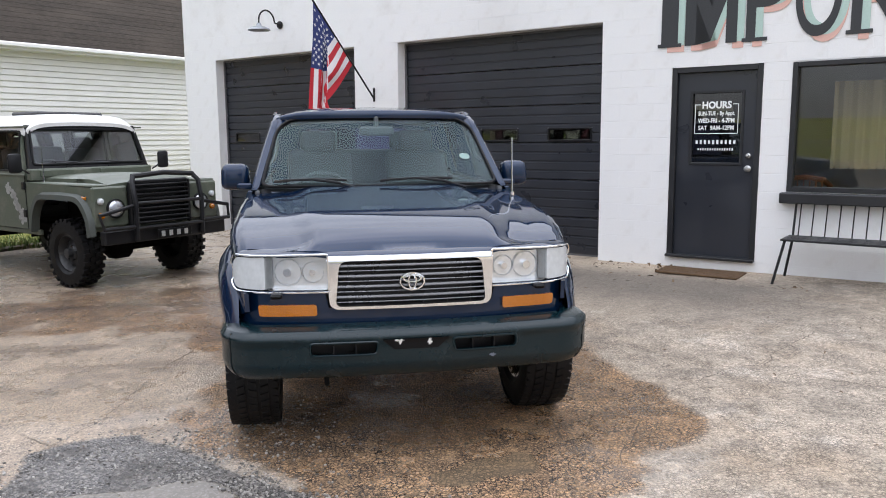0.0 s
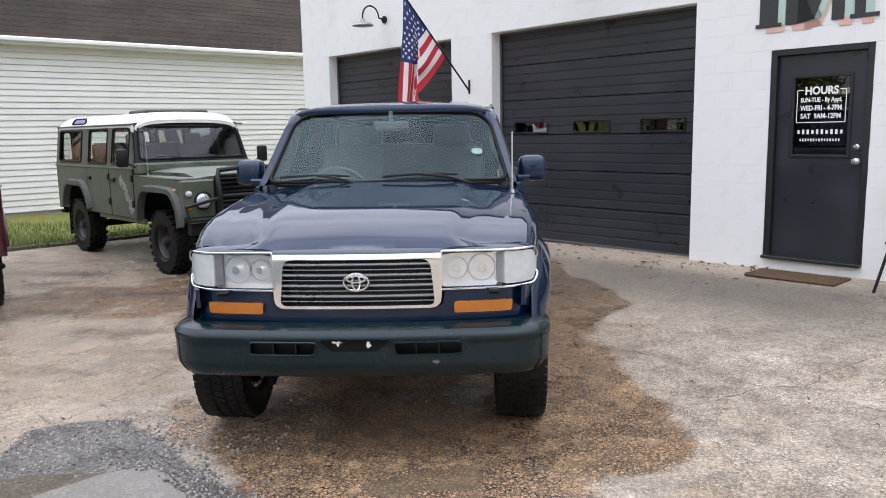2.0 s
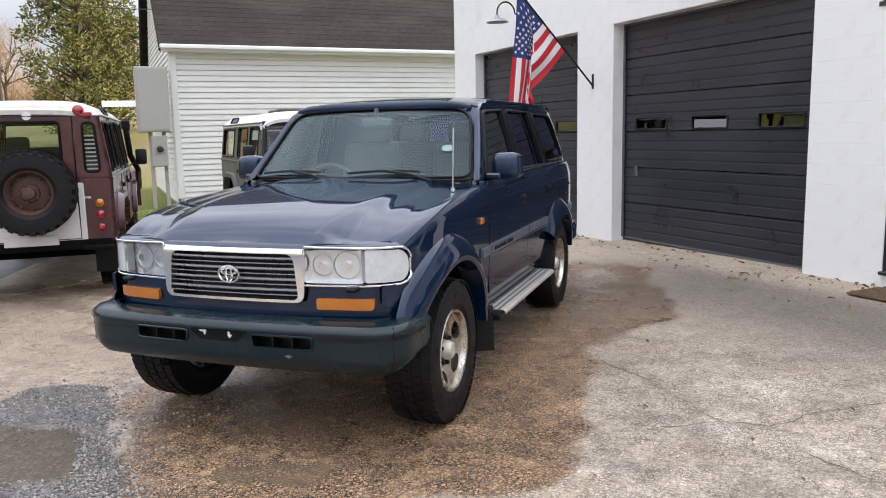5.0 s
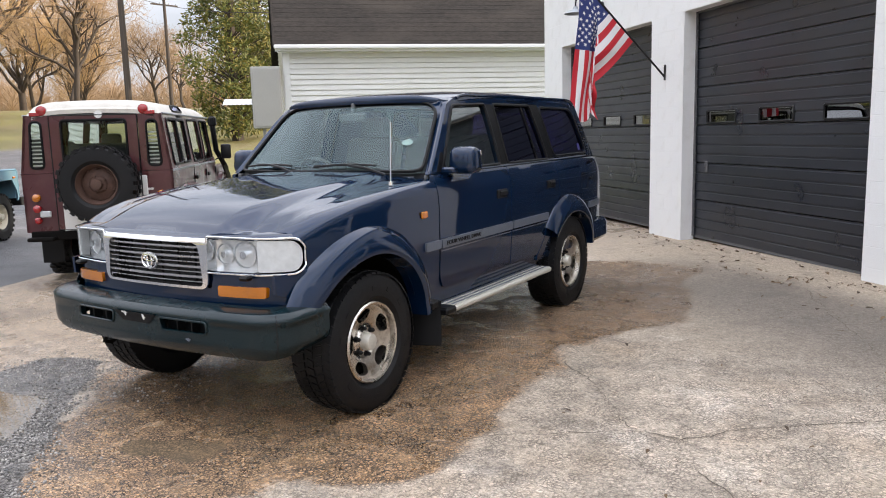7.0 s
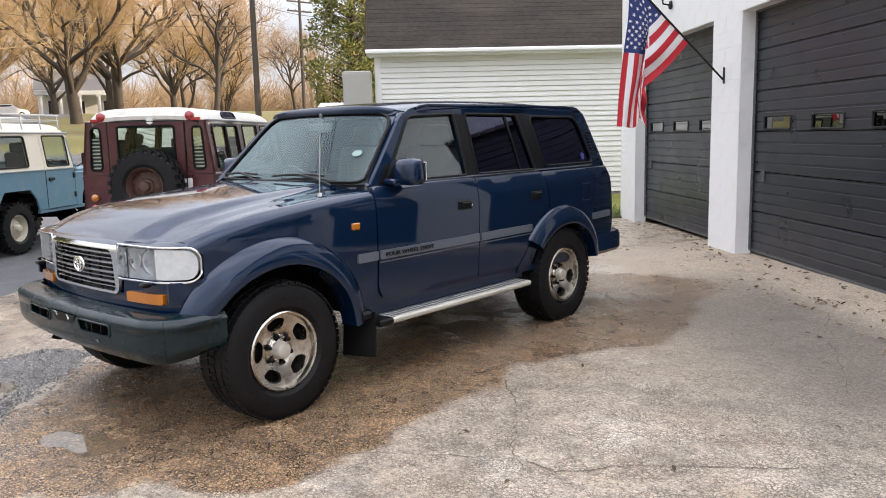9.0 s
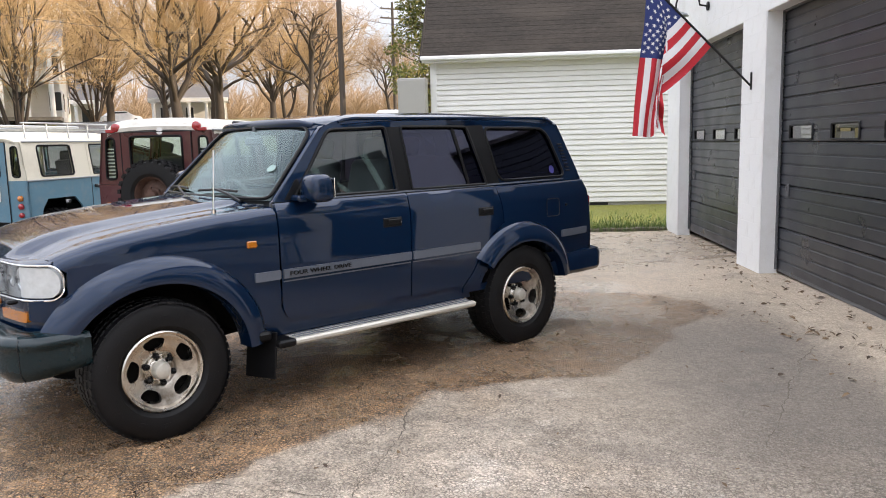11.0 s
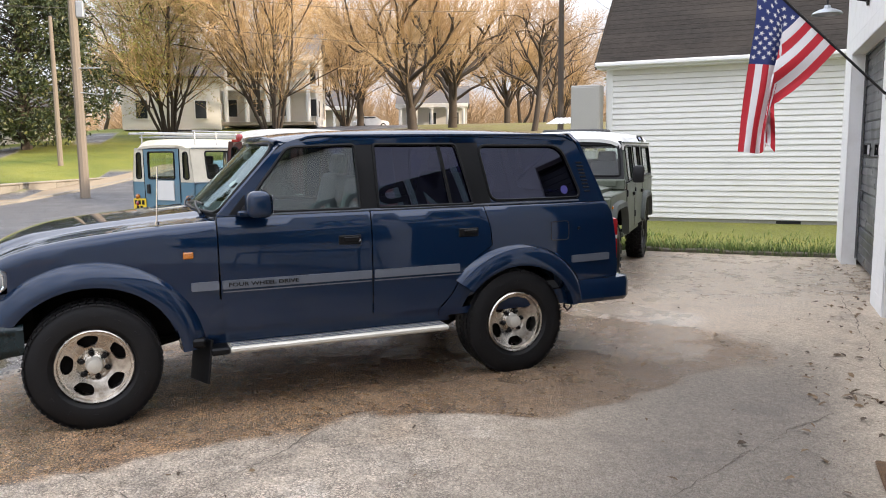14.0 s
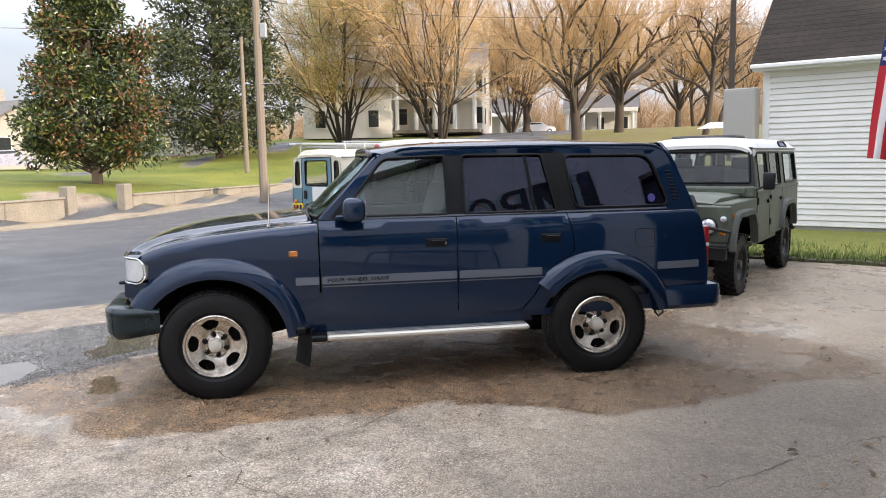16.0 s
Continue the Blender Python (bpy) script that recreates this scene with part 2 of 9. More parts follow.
# ---- plan ----
OU, UU, UN = Vector((1.916, 9.39, 0)), Vector((0.8158, -0.5784, 0)), Vector((-0.5784, -0.8158, 0))
SHOP = Matrix(((UU.x, -UN.x, 0, OU.x), (UU.y, -UN.y, 0, OU.y), (0, 0, 1, 0), (0, 0, 0, 1)))  # x along the front, y inwards
HD, HN = Vector((0.594, 0.8045, 0)), Vector((0.8045, -0.594, 0))
HOUSE = Matrix(((HD.x, -HN.x, 0, -11.75), (HD.y, -HN.y, 0, 13.52), (0, 0, 1, -0.13), (0, 0, 0, 1)))  # x along the front, y inwards
WA, WD, WN = Vector((-18.0, -8.06, 0)), Vector((-0.9455, 0.325, 0)), Vector((-0.325, -0.9455, 0))  # roadside wall


def ground_z(x, y):
    """Height of the ground: the forecourt falls to the road, the lawns beyond rise."""
    near = -0.0225 + 0.0178 * clamp(x, -5, 6) + 0.00466 * clamp(y, -5, 14)
    p = Vector((x, y, 0)) - WA
    s, a = p.dot(WN), p.dot(WD)
    near -= 0.12 * sstep(-12, -20, x)
    far = 0.0
    if s > 0.15:
        far = 0.65 + 0.5 * (1 - math.exp(-s / 5)) + 0.02 * min(s, 70)
    r = math.hypot(x, y)
    far = max(far, 4.6 * sstep(20, 80, r) * sstep(0.0, 0.5, -x / max(r, 1e-3)) * sstep(-32, -6, y))
    return near + far + 7.0 * sstep(140, 400, r)


def seg_d(p, a, b):
    ax, ay, bx, by = a[0], a[1], b[0], b[1]
    t = clamp(((p[0] - ax) * (bx - ax) + (p[1] - ay) * (by - ay)) / ((bx - ax) ** 2 + (by - ay) ** 2), 0, 1)
    return math.hypot(p[0] - ax - t * (bx - ax), p[1] - ay - t * (by - ay))


def poly_sd(p, poly):
    d = min(seg_d(p, poly[i - 1], poly[i]) for i in range(len(poly)))
    return d if inside(p, poly) else -d


# outlines of the wet ground, of the patch of tarred gravel and of two puddles
WET = [(0.75, 2.9), (0.95, 3.5), (1.35, 3.9), (1.35, 4.5), (1.22, 4.95), (1.12, 5.5), (0.9, 6.1), (0.9, 6.4), (1.2, 7.05), (1.1, 7.6), (0.7, 8.3),
       (0.45, 9.2), (0.0, 9.5), (-0.8, 9.3), (-1.6, 8.6), (-2.2, 8.6), (-3.0, 8.2), (-2.6, 7.2), (-2.2, 6.3), (-1.6, 5.2), (-1.5, 4.3), (-1.3, 3.8), (-0.5, 3.1), (-0.1, 2.6)]
WET2 = [(-5.2, 7.8), (-3.86, 8.11), (-2.86, 8.4), (-2.37, 7.9), (-2.05, 6.73), (-2.6, 6.5), (-3.24, 6.4), (-5.0, 6.4)]
GRAVEL = [(-2.1, 3.45), (-2.15, 3.8), (-1.95, 3.97), (-1.66, 4.02), (-1.38, 3.82), (-1.0, 3.54), (-0.6, 3.25), (-0.2, 2.98), (0.1, 2.8), (0.2, 2.2), (-0.6, 1.5), (-1.8, 1.6), (-2.4, 2.4)]
PUDDLE = [(0.1, 3.15), (-0.12, 3.2), (-0.12, 3.4), (0.07, 3.62), (0.33, 3.68), (0.38, 3.58), (0.3, 3.4)]
PUDDLE2 = [(-1.01, 2.8), (-1.28, 2.87), (-1.65, 2.77), (-2.0, 3.05), (-1.23, 3.40), (-0.98, 3.28), (-0.70, 3.05)]
PUDDLE3 = [(-0.5, 2.2), (-0.6, 2.45), (-0.38, 2.65), (-0.04, 2.68), (0.15, 2.62), (0.2, 2.2)]
# standing damp: before the front wheels, and behind the rear ones
FILM = [(-2.6, 1.8), (-0.4, 1.7), (0.5, 2.3), (1.05, 2.9), (1.25, 3.6), (0.75, 3.75), (0.2, 3.85), (-0.5, 4.3), (-1.1, 4.7), (-1.7, 4.4), (-2.6, 4.2), (-3.2, 2.8)]
FILM2 = [(0.2, 8.9), (-0.5, 9.3), (-1.3, 9.6), (-2.6, 9.0), (-3.3, 8.4), (-3.0, 7.3), (-2.0, 6.6), (-1.2, 6.0), (-0.6, 6.1), (-0.3, 7.6)]

# ---- ground: one sheet to the horizon ----
def axis_steps(lo, hi, step, far):
    a, v, s = [], lo, step
    while v > -far:
        s *= 1.22
        v -= s
        a.append(v)
    a = a[::-1]
    v = lo
    while v < hi:
        a.append(v)
        v += step
    s = step
    while v < far:
        a.append(v)
        s *= 1.22
        v += s
    return a + [far]


gx, gy = axis_steps(-8.5, 5.2, 0.075, 900), axis_steps(-1.0, 13.5, 0.075, 900)
gverts, gmask, gmask2, gmask3 = [], [], [], []
for y in gy:
    for x in gx:
        gverts.append((x, y, ground_z(x, y)))
        wet = gravel = pud = film = 0.0
        p = (x, y)
        if -6 < x < 2 and 1 < y < 10:
            j = 0.20 * noise.noise((x * 2.1, y * 2.1, 0)) + 0.10 * noise.noise((x * 6, y * 6, 3))
            wet = clamp(0.5 + (poly_sd(p, WET) + j) / 0.3, 0, 1)
            wet = max(wet, 0.85 * clamp(0.5 + (poly_sd(p, WET2) + 4 * j) / 0.9, 0, 1))
            gravel = clamp(0.5 + (poly_sd(p, GRAVEL) + 0.3 * j) / 0.16, 0, 1)
            pud = clamp(0.5 + (max(poly_sd(p, PUDDLE) - 0.13 + 1.2 * j, poly_sd(p, PUDDLE2) + 0.05, poly_sd(p, PUDDLE3) + 0.05) + 0.5 * j) / 0.12, 0, 1)
            film = clamp(0.5 + (max(poly_sd(p, FILM), poly_sd(p, FILM2)) + 1.5 * j) / 0.4, 0, 1)
        v = Vector((x, y, 0))
        g1, g2 = (v - Vector((-5.83, 12.25, 0))).dot(Vector((-0.79, 0.61, 0))), (v - Vector((-8.3, 9.8, 0))).dot(Vector((0.337, 0.9415, 0)))
        wob = 0.08 * noise.noise((x * 1.3, y * 1.3, 5))
        grass = clamp(0.5 + (min(g1, g2) + wob) / 0.15, 0, 1)
        s = (v - WA).dot(WN)
        along = (v - WA).dot(WD)
        grass = max(grass, clamp(0.5 + (s - 0.3 + wob) / 0.3, 0, 1))
        if x < -38 and not -9.5 < s < -0.5:
            grass = max(grass, sstep(-38, -40, x))
        # a drive over the lawn
        if s > 0.3 and abs(s - 16 + 0.12 * along) < 1.2:
            grass = 0.0
        if s > 0 and 3.5 < along < 6.1 and s < 3:
            grass *= 0.25
        road_e = (v - Vector((-3.35, 1.3, 0))).dot(Vector((-0.83, -0.56, 0))) + 0.25 * noise.noise((x * 0.5, y * 0.5, 8))
        if x < -6.5:
            road_e = max(road_e, (v - Vector((-7.2, 5.2, 0))).dot(Vector((-0.95, -0.31, 0))))
        asph = clamp(0.5 + road_e / 0.12, 0, 1) * (1 if s < 0.2 else (1.0 if abs(s - 16 + 0.12 * along) < 1.2 else 0.0))
        gmask.append((wet, gravel, grass, asph))
        dshop = (v - OU).dot(UN)
        apron = clamp((3.3 - dshop + 1.2 * noise.noise((x * 0.6, y * 0.6, 2))) / 1.6, 0, 1) * sstep(2.8, 1.2, (v - OU).dot(UU)) if dshop > -1 else 0.0
        west = sstep(-0.9, -1.9, x + 0.5 * noise.noise((x * 0.7, y * 0.7, 4))) * sstep(-7.5, -5.5, x)
        west = max(west, 0.8 * sstep(-1.2, -0.4, s) * sstep(0.4, 0.2, s), 0.9 * sstep(3.2, 3.8, along) * sstep(6.2, 5.8, along) * sstep(-1.2, 0, s) * sstep(5, 1, s))
        ush = (v - OU).dot(UU)
        worn = sstep(-2.6, -0.4, ush + 0.5 * noise.noise((x * 0.8, y * 0.8, 6))) * sstep(3.0, 1.4, dshop) * sstep(0.2, 0.9, dshop) * sstep(3.6, 1.8, ush)
        gmask2.append((pud, 0.85 * apron, west, 0.9 * worn))
        gmask3.append((film, 0.0, 0.0, 1.0))
nx = len(gx)
gfaces = [(j * nx + i, j * nx + i + 1, (j + 1) * nx + i + 1, (j + 1) * nx + i) for j in range(len(gy) - 1) for i in range(nx - 1)]
gme = bpy.data.meshes.new("ground")
gme.from_pydata(gverts, [], gfaces)
for nm, data in (("mask", gmask), ("mask2", gmask2), ("mask3", gmask3)):
    at = gme.attributes.new(nm, "FLOAT_COLOR", "POINT")
    at.data.foreach_set("color", np.array(data, dtype=np.float32).ravel())
gme.polygons.foreach_set("use_smooth", [True] * len(gme.polygons))


def ground_material():
    m, n, l, b = nodes_of("ground_surface")
    co = n.new("ShaderNodeTexCoord")
    vec = co.outputs["Object"]
    at, at2 = n.new("ShaderNodeAttribute"), n.new("ShaderNodeAttribute")
    at.attribute_name, at2.attribute_name = "mask", "mask2"
    sep, sep2 = n.new("ShaderNodeSeparateColor"), n.new("ShaderNodeSeparateColor")
    l.new(at.outputs["Color"], sep.inputs[0])
    l.new(at2.outputs["Color"], sep2.inputs[0])
    ed = noise_node(n, l, vec, 9.0, 8.0, 0.7)
    ed2 = noise_node(n, l, vec, 45.0, 4.0, 0.7)

    def crisp(src, w=0.22, k=0.5):
        a = n.new("ShaderNodeMath")
        a.operation = "MULTIPLY_ADD"
        l.new(ed.outputs["Fac"], a.inputs[0])
        a.inputs[1].default_value = k
        l.new(src, a.inputs[2])
        a2 = n.new("ShaderNodeMath")
        a2.operation = "MULTIPLY_ADD"
        l.new(ed2.outputs["Fac"], a2.inputs[0])
        a2.inputs[1].default_value = k * 0.5
        l.new(a.outputs[0], a2.inputs[2])
        mid = 0.5 + 0.75 * k
        return ramp_node(n, l, a2.outputs[0], mid - w, mid + w).outputs[0]

    # concrete: worn, fine grit, with short broken cracks between the stones
    big = noise_node(n, l, vec, 0.55, 6.0, 0.6)
    mid = noise_node(n, l, vec, 3.0, 8.0, 0.68)
    fine = noise_node(n, l, vec, 34.0, 7.0, 0.8)
    grit = noise_node(n, l, vec, 130.0, 3.0, 0.7)
    wv = mix_node(n, l, 0.035, vec, noise_node(n, l, vec, 22.0, 4.0).outputs["Color"], "ADD").outputs[0]
    agg, agg2, edge, edge2 = [n.new("ShaderNodeTexVoronoi") for _ in range(4)]
    edge.feature = edge2.feature = "DISTANCE_TO_EDGE"
    for v, sc in ((agg, 70.0), (agg2, 170.0), (edge, 48.0), (edge2, 40.0)):
        v.inputs["Scale"].default_value = sc
        l.new(wv, v.inputs["Vector"])
    c = mix_node(n, l, ramp_node(n, l, big.outputs["Fac"], 0.35, 0.65).outputs[0], (0.48, 0.39, 0.295, 1), (0.62, 0.52, 0.415, 1)).outputs[0]
    c = mix_node(n, l, ramp_node(n, l, mid.outputs["Fac"], 0.45, 0.66, 0, 0.8).outputs[0], c, (0.27, 0.228, 0.178, 1)).outputs[0]
    # pale worn patches
    pale = noise_node(n, l, vec, 1.3, 7.0, 0.7)
    c = mix_node(n, l, ramp_node(n, l, pale.outputs["Fac"], 0.55, 0.68, 0, 0.8).outputs[0], c, (0.80, 0.70, 0.59, 1)).outputs[0]
    rust = noise_node(n, l, vec, 0.9, 5.0, 0.6)
    c = mix_node(n, l, ramp_node(n, l, rust.outputs["Fac"], 0.52, 0.74, 0, 0.5).outputs[0], c, (0.42, 0.28, 0.16, 1)).outputs[0]
    # smoother tan concrete with brown run-off streaks
    smp = n.new("ShaderNodeMapping")
    smp.inputs["Rotation"].default_value, smp.inputs["Scale"].default_value = (0, 0, radians(12)), (0.5, 2.0, 1.0)
    l.new(vec, smp.inputs["Vector"])
    run = noise_node(n, l, smp.outputs["Vector"], 1.1, 6.0, 0.6)
    tan = mix_node(n, l, ramp_node(n, l, run.outputs["Fac"], 0.50, 0.70).outputs[0], (0.50, 0.385, 0.275, 1), (0.14, 0.09, 0.058, 1)).outputs[0]
    c = mix_node(n, l, sep2.outputs[2], c, tan).outputs[0]
    # a smoother tan apron along the doors
    c = mix_node(n, l, sep2.outputs[1], c, (0.56, 0.455, 0.34, 1)).outputs[0]
    c = mix_node(n, l, at2.outputs["Alpha"], c, (0.19, 0.162, 0.132, 1)).outputs[0]
    csep = n.new("ShaderNodeSeparateColor")
    l.new(agg.outputs["Color"], csep.inputs[0])
    rel = ramp_node(n, l, sep2.outputs[1], 0.0, 1.0, 1.0, 0.35).outputs[0]
    stone = ramp_node(n, l, csep.outputs[0], 0.0, 1.0, 0.80, 1.20).outputs[0]
    c = mix_node(n, l, rel, c, mix_node(n, l, 1.0, c, stone, "MULTIPLY").outputs[0]).outputs[0]
    pits = mix_node(n, l, 1.0, ramp_node(n, l, edge.outputs["Distance"], 0.03, 0.17, 1.0, 0.0).outputs[0], ramp_node(n, l, noise_node(n, l, vec, 7.0, 6.0, 0.75).outputs["Fac"], 0.36, 0.56, 0.0, 1.0).outputs[0], "MULTIPLY").outputs[0]
    fleck = noise_node(n, l, vec, 62.0, 2.0, 0.6)
    pits = mix_node(n, l, 1.0, pits, ramp_node(n, l, fleck.outputs["Fac"], 0.55, 0.66, 0, 0.85).outputs[0], "LIGHTEN").outputs[0]
    pits = mix_node(n, l, 1.0, pits, rel, "MULTIPLY").outputs[0]
    c = mix_node(n, l, mix_node(n, l, 1.0, pits, (0.78, 0.78, 0.78, 1), "MULTIPLY").outputs[0], c, (0.10, 0.08, 0.062, 1)).outputs[0]
    c = mix_node(n, l, 1.0, c, ramp_node(n, l, fine.outputs["Fac"], 0.3, 0.7, 0.62, 1.34).outputs[0], "MULTIPLY").outputs[0]
    c = mix_node(n, l, 1.0, c, ramp_node(n, l, grit.outputs["Fac"], 0.3, 0.7, 0.74, 1.26).outputs[0], "MULTIPLY").outputs[0]
    # oil and tyre stains
    oil = noise_node(n, l, vec, 1.7, 7.0, 0.62)
    c = mix_node(n, l, ramp_node(n, l, oil.outputs["Fac"], 0.56, 0.74, 0, 0.62).outputs[0], c, (0.13, 0.11, 0.095, 1)).outputs[0]
    # wet: darker and browner, greyer towards the back, the pits nearly black
    wetf = crisp(sep.outputs[0], 0.17, 0.8)
    gp = n.new("ShaderNodeSeparateXYZ")
    l.new(vec, gp.inputs[0])
    hue = mix_node(n, l, ramp_node(n, l, gp.outputs["Y"], 5.6, 7.4).outputs[0], (1.10, 0.82, 0.555, 1), (0.82, 0.66, 0.51, 1)).outputs[0]
    wetc = mix_node(n, l, 1.0, c, hue, "MULTIPLY").outputs[0]
    net = mix_node(n, l, 1.0, ramp_node(n, l, edge2.outputs["Distance"], 0.025, 0.13, 1.0, 0.0).outputs[0], ramp_node(n, l, noise_node(n, l, vec, 4.0, 5.0, 0.7).outputs["Fac"], 0.34, 0.50, 0.1, 1.0).outputs[0], "MULTIPLY").outputs[0]
    net = mix_node(n, l, 1.0, net, rel, "MULTIPLY").outputs[0]
    wpits = mix_node(n, l, 1.0, net, mix_node(n, l, 1.0, pits, (0.7, 0.7, 0.7, 1), "MULTIPLY").outputs[0], "LIGHTEN").outputs[0]
    wetc = mix_node(n, l, wpits, wetc, (0.016, 0.012, 0.009, 1)).outputs[0]
    c = mix_node(n, l, wetf, c, wetc).outputs[0]
    # tarred gravel
    grc = mix_node(n, l, ramp_node(n, l, csep.outputs[1], 0.35, 1.0).outputs[0], (0.085, 0.075, 0.066, 1), (0.30, 0.27, 0.24, 1)).outputs[0]
    grc = mix_node(n, l, pits, grc, (0.02, 0.02, 0.02, 1)).outputs[0]
    gravf = crisp(sep.outputs[1], 0.1)
    c = mix_node(n, l, gravf, c, grc).outputs[0]
    # asphalt
    asc = mix_node(n, l, mid.outputs["Fac"], (0.085, 0.085, 0.09, 1), (0.16, 0.155, 0.155, 1)).outputs[0]
    asc = mix_node(n, l, 1.0, asc, ramp_node(n, l, agg2.outputs["Distance"], 0.1, 0.6, 1.25, 0.7).outputs[0], "MULTIPLY").outputs[0]
    asf = crisp(at.outputs["Alpha"], 0.12)
    asm = n.new("ShaderNodeMath")
    asm.operation, asm.use_clamp = "SUBTRACT", True
    l.new(asf, asm.inputs[0])
    l.new(gravf, asm.inputs[1])
    c = mix_node(n, l, asm.outputs[0], c, asc).outputs[0]
    # grass
    gn, gn2 = noise_node(n, l, vec, 0.25, 6.0, 0.6), noise_node(n, l, vec, 14.0, 5.0, 0.7)
    gc = mix_node(n, l, ramp_node(n, l, gn.outputs["Fac"], 0.35, 0.65).outputs[0], (0.115, 0.15, 0.015, 1), (0.22, 0.225, 0.028, 1)).outputs[0]
    gc = mix_node(n, l, 1.0, gc, ramp_node(n, l, gn2.outputs["Fac"], 0.3, 0.7, 0.55, 1.35).outputs[0], "MULTIPLY").outputs[0]
    dull = mix_node(n, l, 1.0, ramp_node(n, l, gp.outputs["X"], -16.0, -22.0).outputs[0], ramp_node(n, l, gp.outputs["Y"], 2.0, 9.0).outputs[0], "MULTIPLY").outputs[0]
    dull = mix_node(n, l, 1.0, dull, ramp_node(n, l, gn.outputs["Fac"], 0.3, 0.6, 0.95, 0.5).outputs[0], "MULTIPLY").outputs[0]
    gc = mix_node(n, l, dull, gc, (0.20, 0.155, 0.075, 1)).outputs[0]
    gc = mix_node(n, l, 1.0, gc, ramp_node(n, l, gp.outputs["X"], -16.0, -12.0, 1.0, 0.72).outputs[0], "MULTIPLY").outputs[0]
    grf = crisp(sep.outputs[2], 0.12)
    c = mix_node(n, l, grf, c, gc).outputs[0]
    # a little grey mixed into the colour for the sky's sheen on standing water
    at3 = n.new("ShaderNodeAttribute")
    at3.attribute_name = "mask3"
    sep3 = n.new("ShaderNodeSeparateColor")
    l.new(at3.outputs["Color"], sep3.inputs[0])
    filmf = crisp(sep3.outputs[0], 0.2, 0.6)
    filmf = mix_node(n, l, 1.0, filmf, ramp_node(n, l, mid.outputs["Fac"], 0.36, 0.54, 0.25, 1.0).outputs[0], "MULTIPLY").outputs[0]
    c = mix_node(n, l, mix_node(n, l, 1.0, filmf, (0.16, 0.16, 0.16, 1), "MULTIPLY").outputs[0], c, (0.24, 0.225, 0.21, 1)).outputs[0]
    pudf = crisp(sep2.outputs[0], 0.07, 0.3)
    c = mix_node(n, l, mix_node(n, l, 1.0, pudf, (0.6, 0.6, 0.6, 1), "MULTIPLY").outputs[0], c, (0.13, 0.105, 0.072, 1)).outputs[0]
    l.new(c, b.inputs["Base Color"])
    # gloss: dry 0.85, wet lower with shiny spots, puddles mirror-smooth
    shine = ramp_node(n, l, mid.outputs["Fac"], 0.40, 0.60, 0.50, 0.16)
    r = mix_node(n, l, wetf, (0.85, 0.85, 0.85, 1), shine.outputs[0]).outputs[0]
    r = mix_node(n, l, sep2.outputs[2], r, ramp_node(n, l, mid.outputs["Fac"], 0.35, 0.6, 0.50, 0.20).outputs[0]).outputs[0]
    r = mix_node(n, l, gravf, r, ramp_node(n, l, mid.outputs["Fac"], 0.4, 0.6, 0.5, 0.22).outputs[0]).outputs[0]
    damp = ramp_node(n, l, big.outputs["Fac"], 0.4, 0.6, 0.75, 0.42)
    r = mix_node(n, l, asm.outputs[0], r, damp.outputs[0]).outputs[0]
    r = mix_node(n, l, grf, r, (0.9, 0.9, 0.9, 1)).outputs[0]
    r = mix_node(n, l, filmf, r, (0.17, 0.17, 0.17, 1)).outputs[0]
    r = mix_node(n, l, pudf, r, (0.02, 0.02, 0.02, 1)).outputs[0]
    l.new(r, b.inputs["Roughness"])
    h = mix_node(n, l, 0.45, ramp_node(n, l, edge.outputs["Distance"], 0.0, 0.3).outputs[0], fine.outputs["Fac"]).outputs[0]
    hs = n.new("ShaderNodeMath")
    hs.operation = "SUBTRACT"
    hs.inputs[0].default_value = 1.0
    l.new(mix_node(n, l, 1.0, pudf, mix_node(n, l, 1.0, filmf, (0.72, 0.72, 0.72, 1), "MULTIPLY").outputs[0], "LIGHTEN").outputs[0], hs.inputs[1])
    bp = n.new("ShaderNodeBump")
    bp.inputs["Distance"].default_value = 0.012
    l.new(hs.outputs[0], bp.inputs["Strength"])
    l.new(h, bp.inputs["Height"])
    l.new(bp.outputs[0], b.inputs["Normal"])
    return m


gme.materials.append(ground_material())
tagged(new("ground", gme), "worn stained concrete forecourt, wet in part, with road and lawns", "ground", kind="structure")
del gverts, gfaces, gmask, gmask2, gmask3

# ---- shop building ----
white_paint = surf("white_masonry_paint", (0.80, 0.80, 0.79), 0.55, var=0.05, scale=1.2, fine=90, bump=0.18, dirt=(0.55, 0.52, 0.47), dirt_amt=0.35, dirt_scale=2.5)
black_door = surf("black_door_paint", (0.0195, 0.0225, 0.0300), 0.34, spec=0.62, var=0.18, scale=2, fine=120, bump=0.05, dirt=(0.03, 0.03, 0.03), dirt_amt=0.25, dirt_scale=3)
black_steel = surf("black_steel", (0.010, 0.010, 0.011), 0.42, spec=0.3, var=0.2, fine=100, bump=0.06)
roof_tar = surf("roof_felt", (0.08, 0.08, 0.08), 0.9, var=0.2)
dark_pane = glass("door_pane_glass", (0.20, 0.20, 0.20), 2.6)
shop_glass = glass("shop_window_glass", (0.85, 0.86, 0.84), 1.4)
rubber_seal = surf("grey_weather_seal", (0.11, 0.11, 0.115), 0.6, var=0.25, fine=40)

SHOP_L, SHOP_R, SHOP_H, SHOP_DEEP, WT = -7.95, 9.5, 4.7, 11.0, 0.2
OPEN = [(-7.11, -3.94, 0.0, 2.91), (-3.12, 0.0, 0.0, 2.91), (0.855, 1.84, 0.19, 2.33), (2.13, 5.2, 0.98, 2.32)]


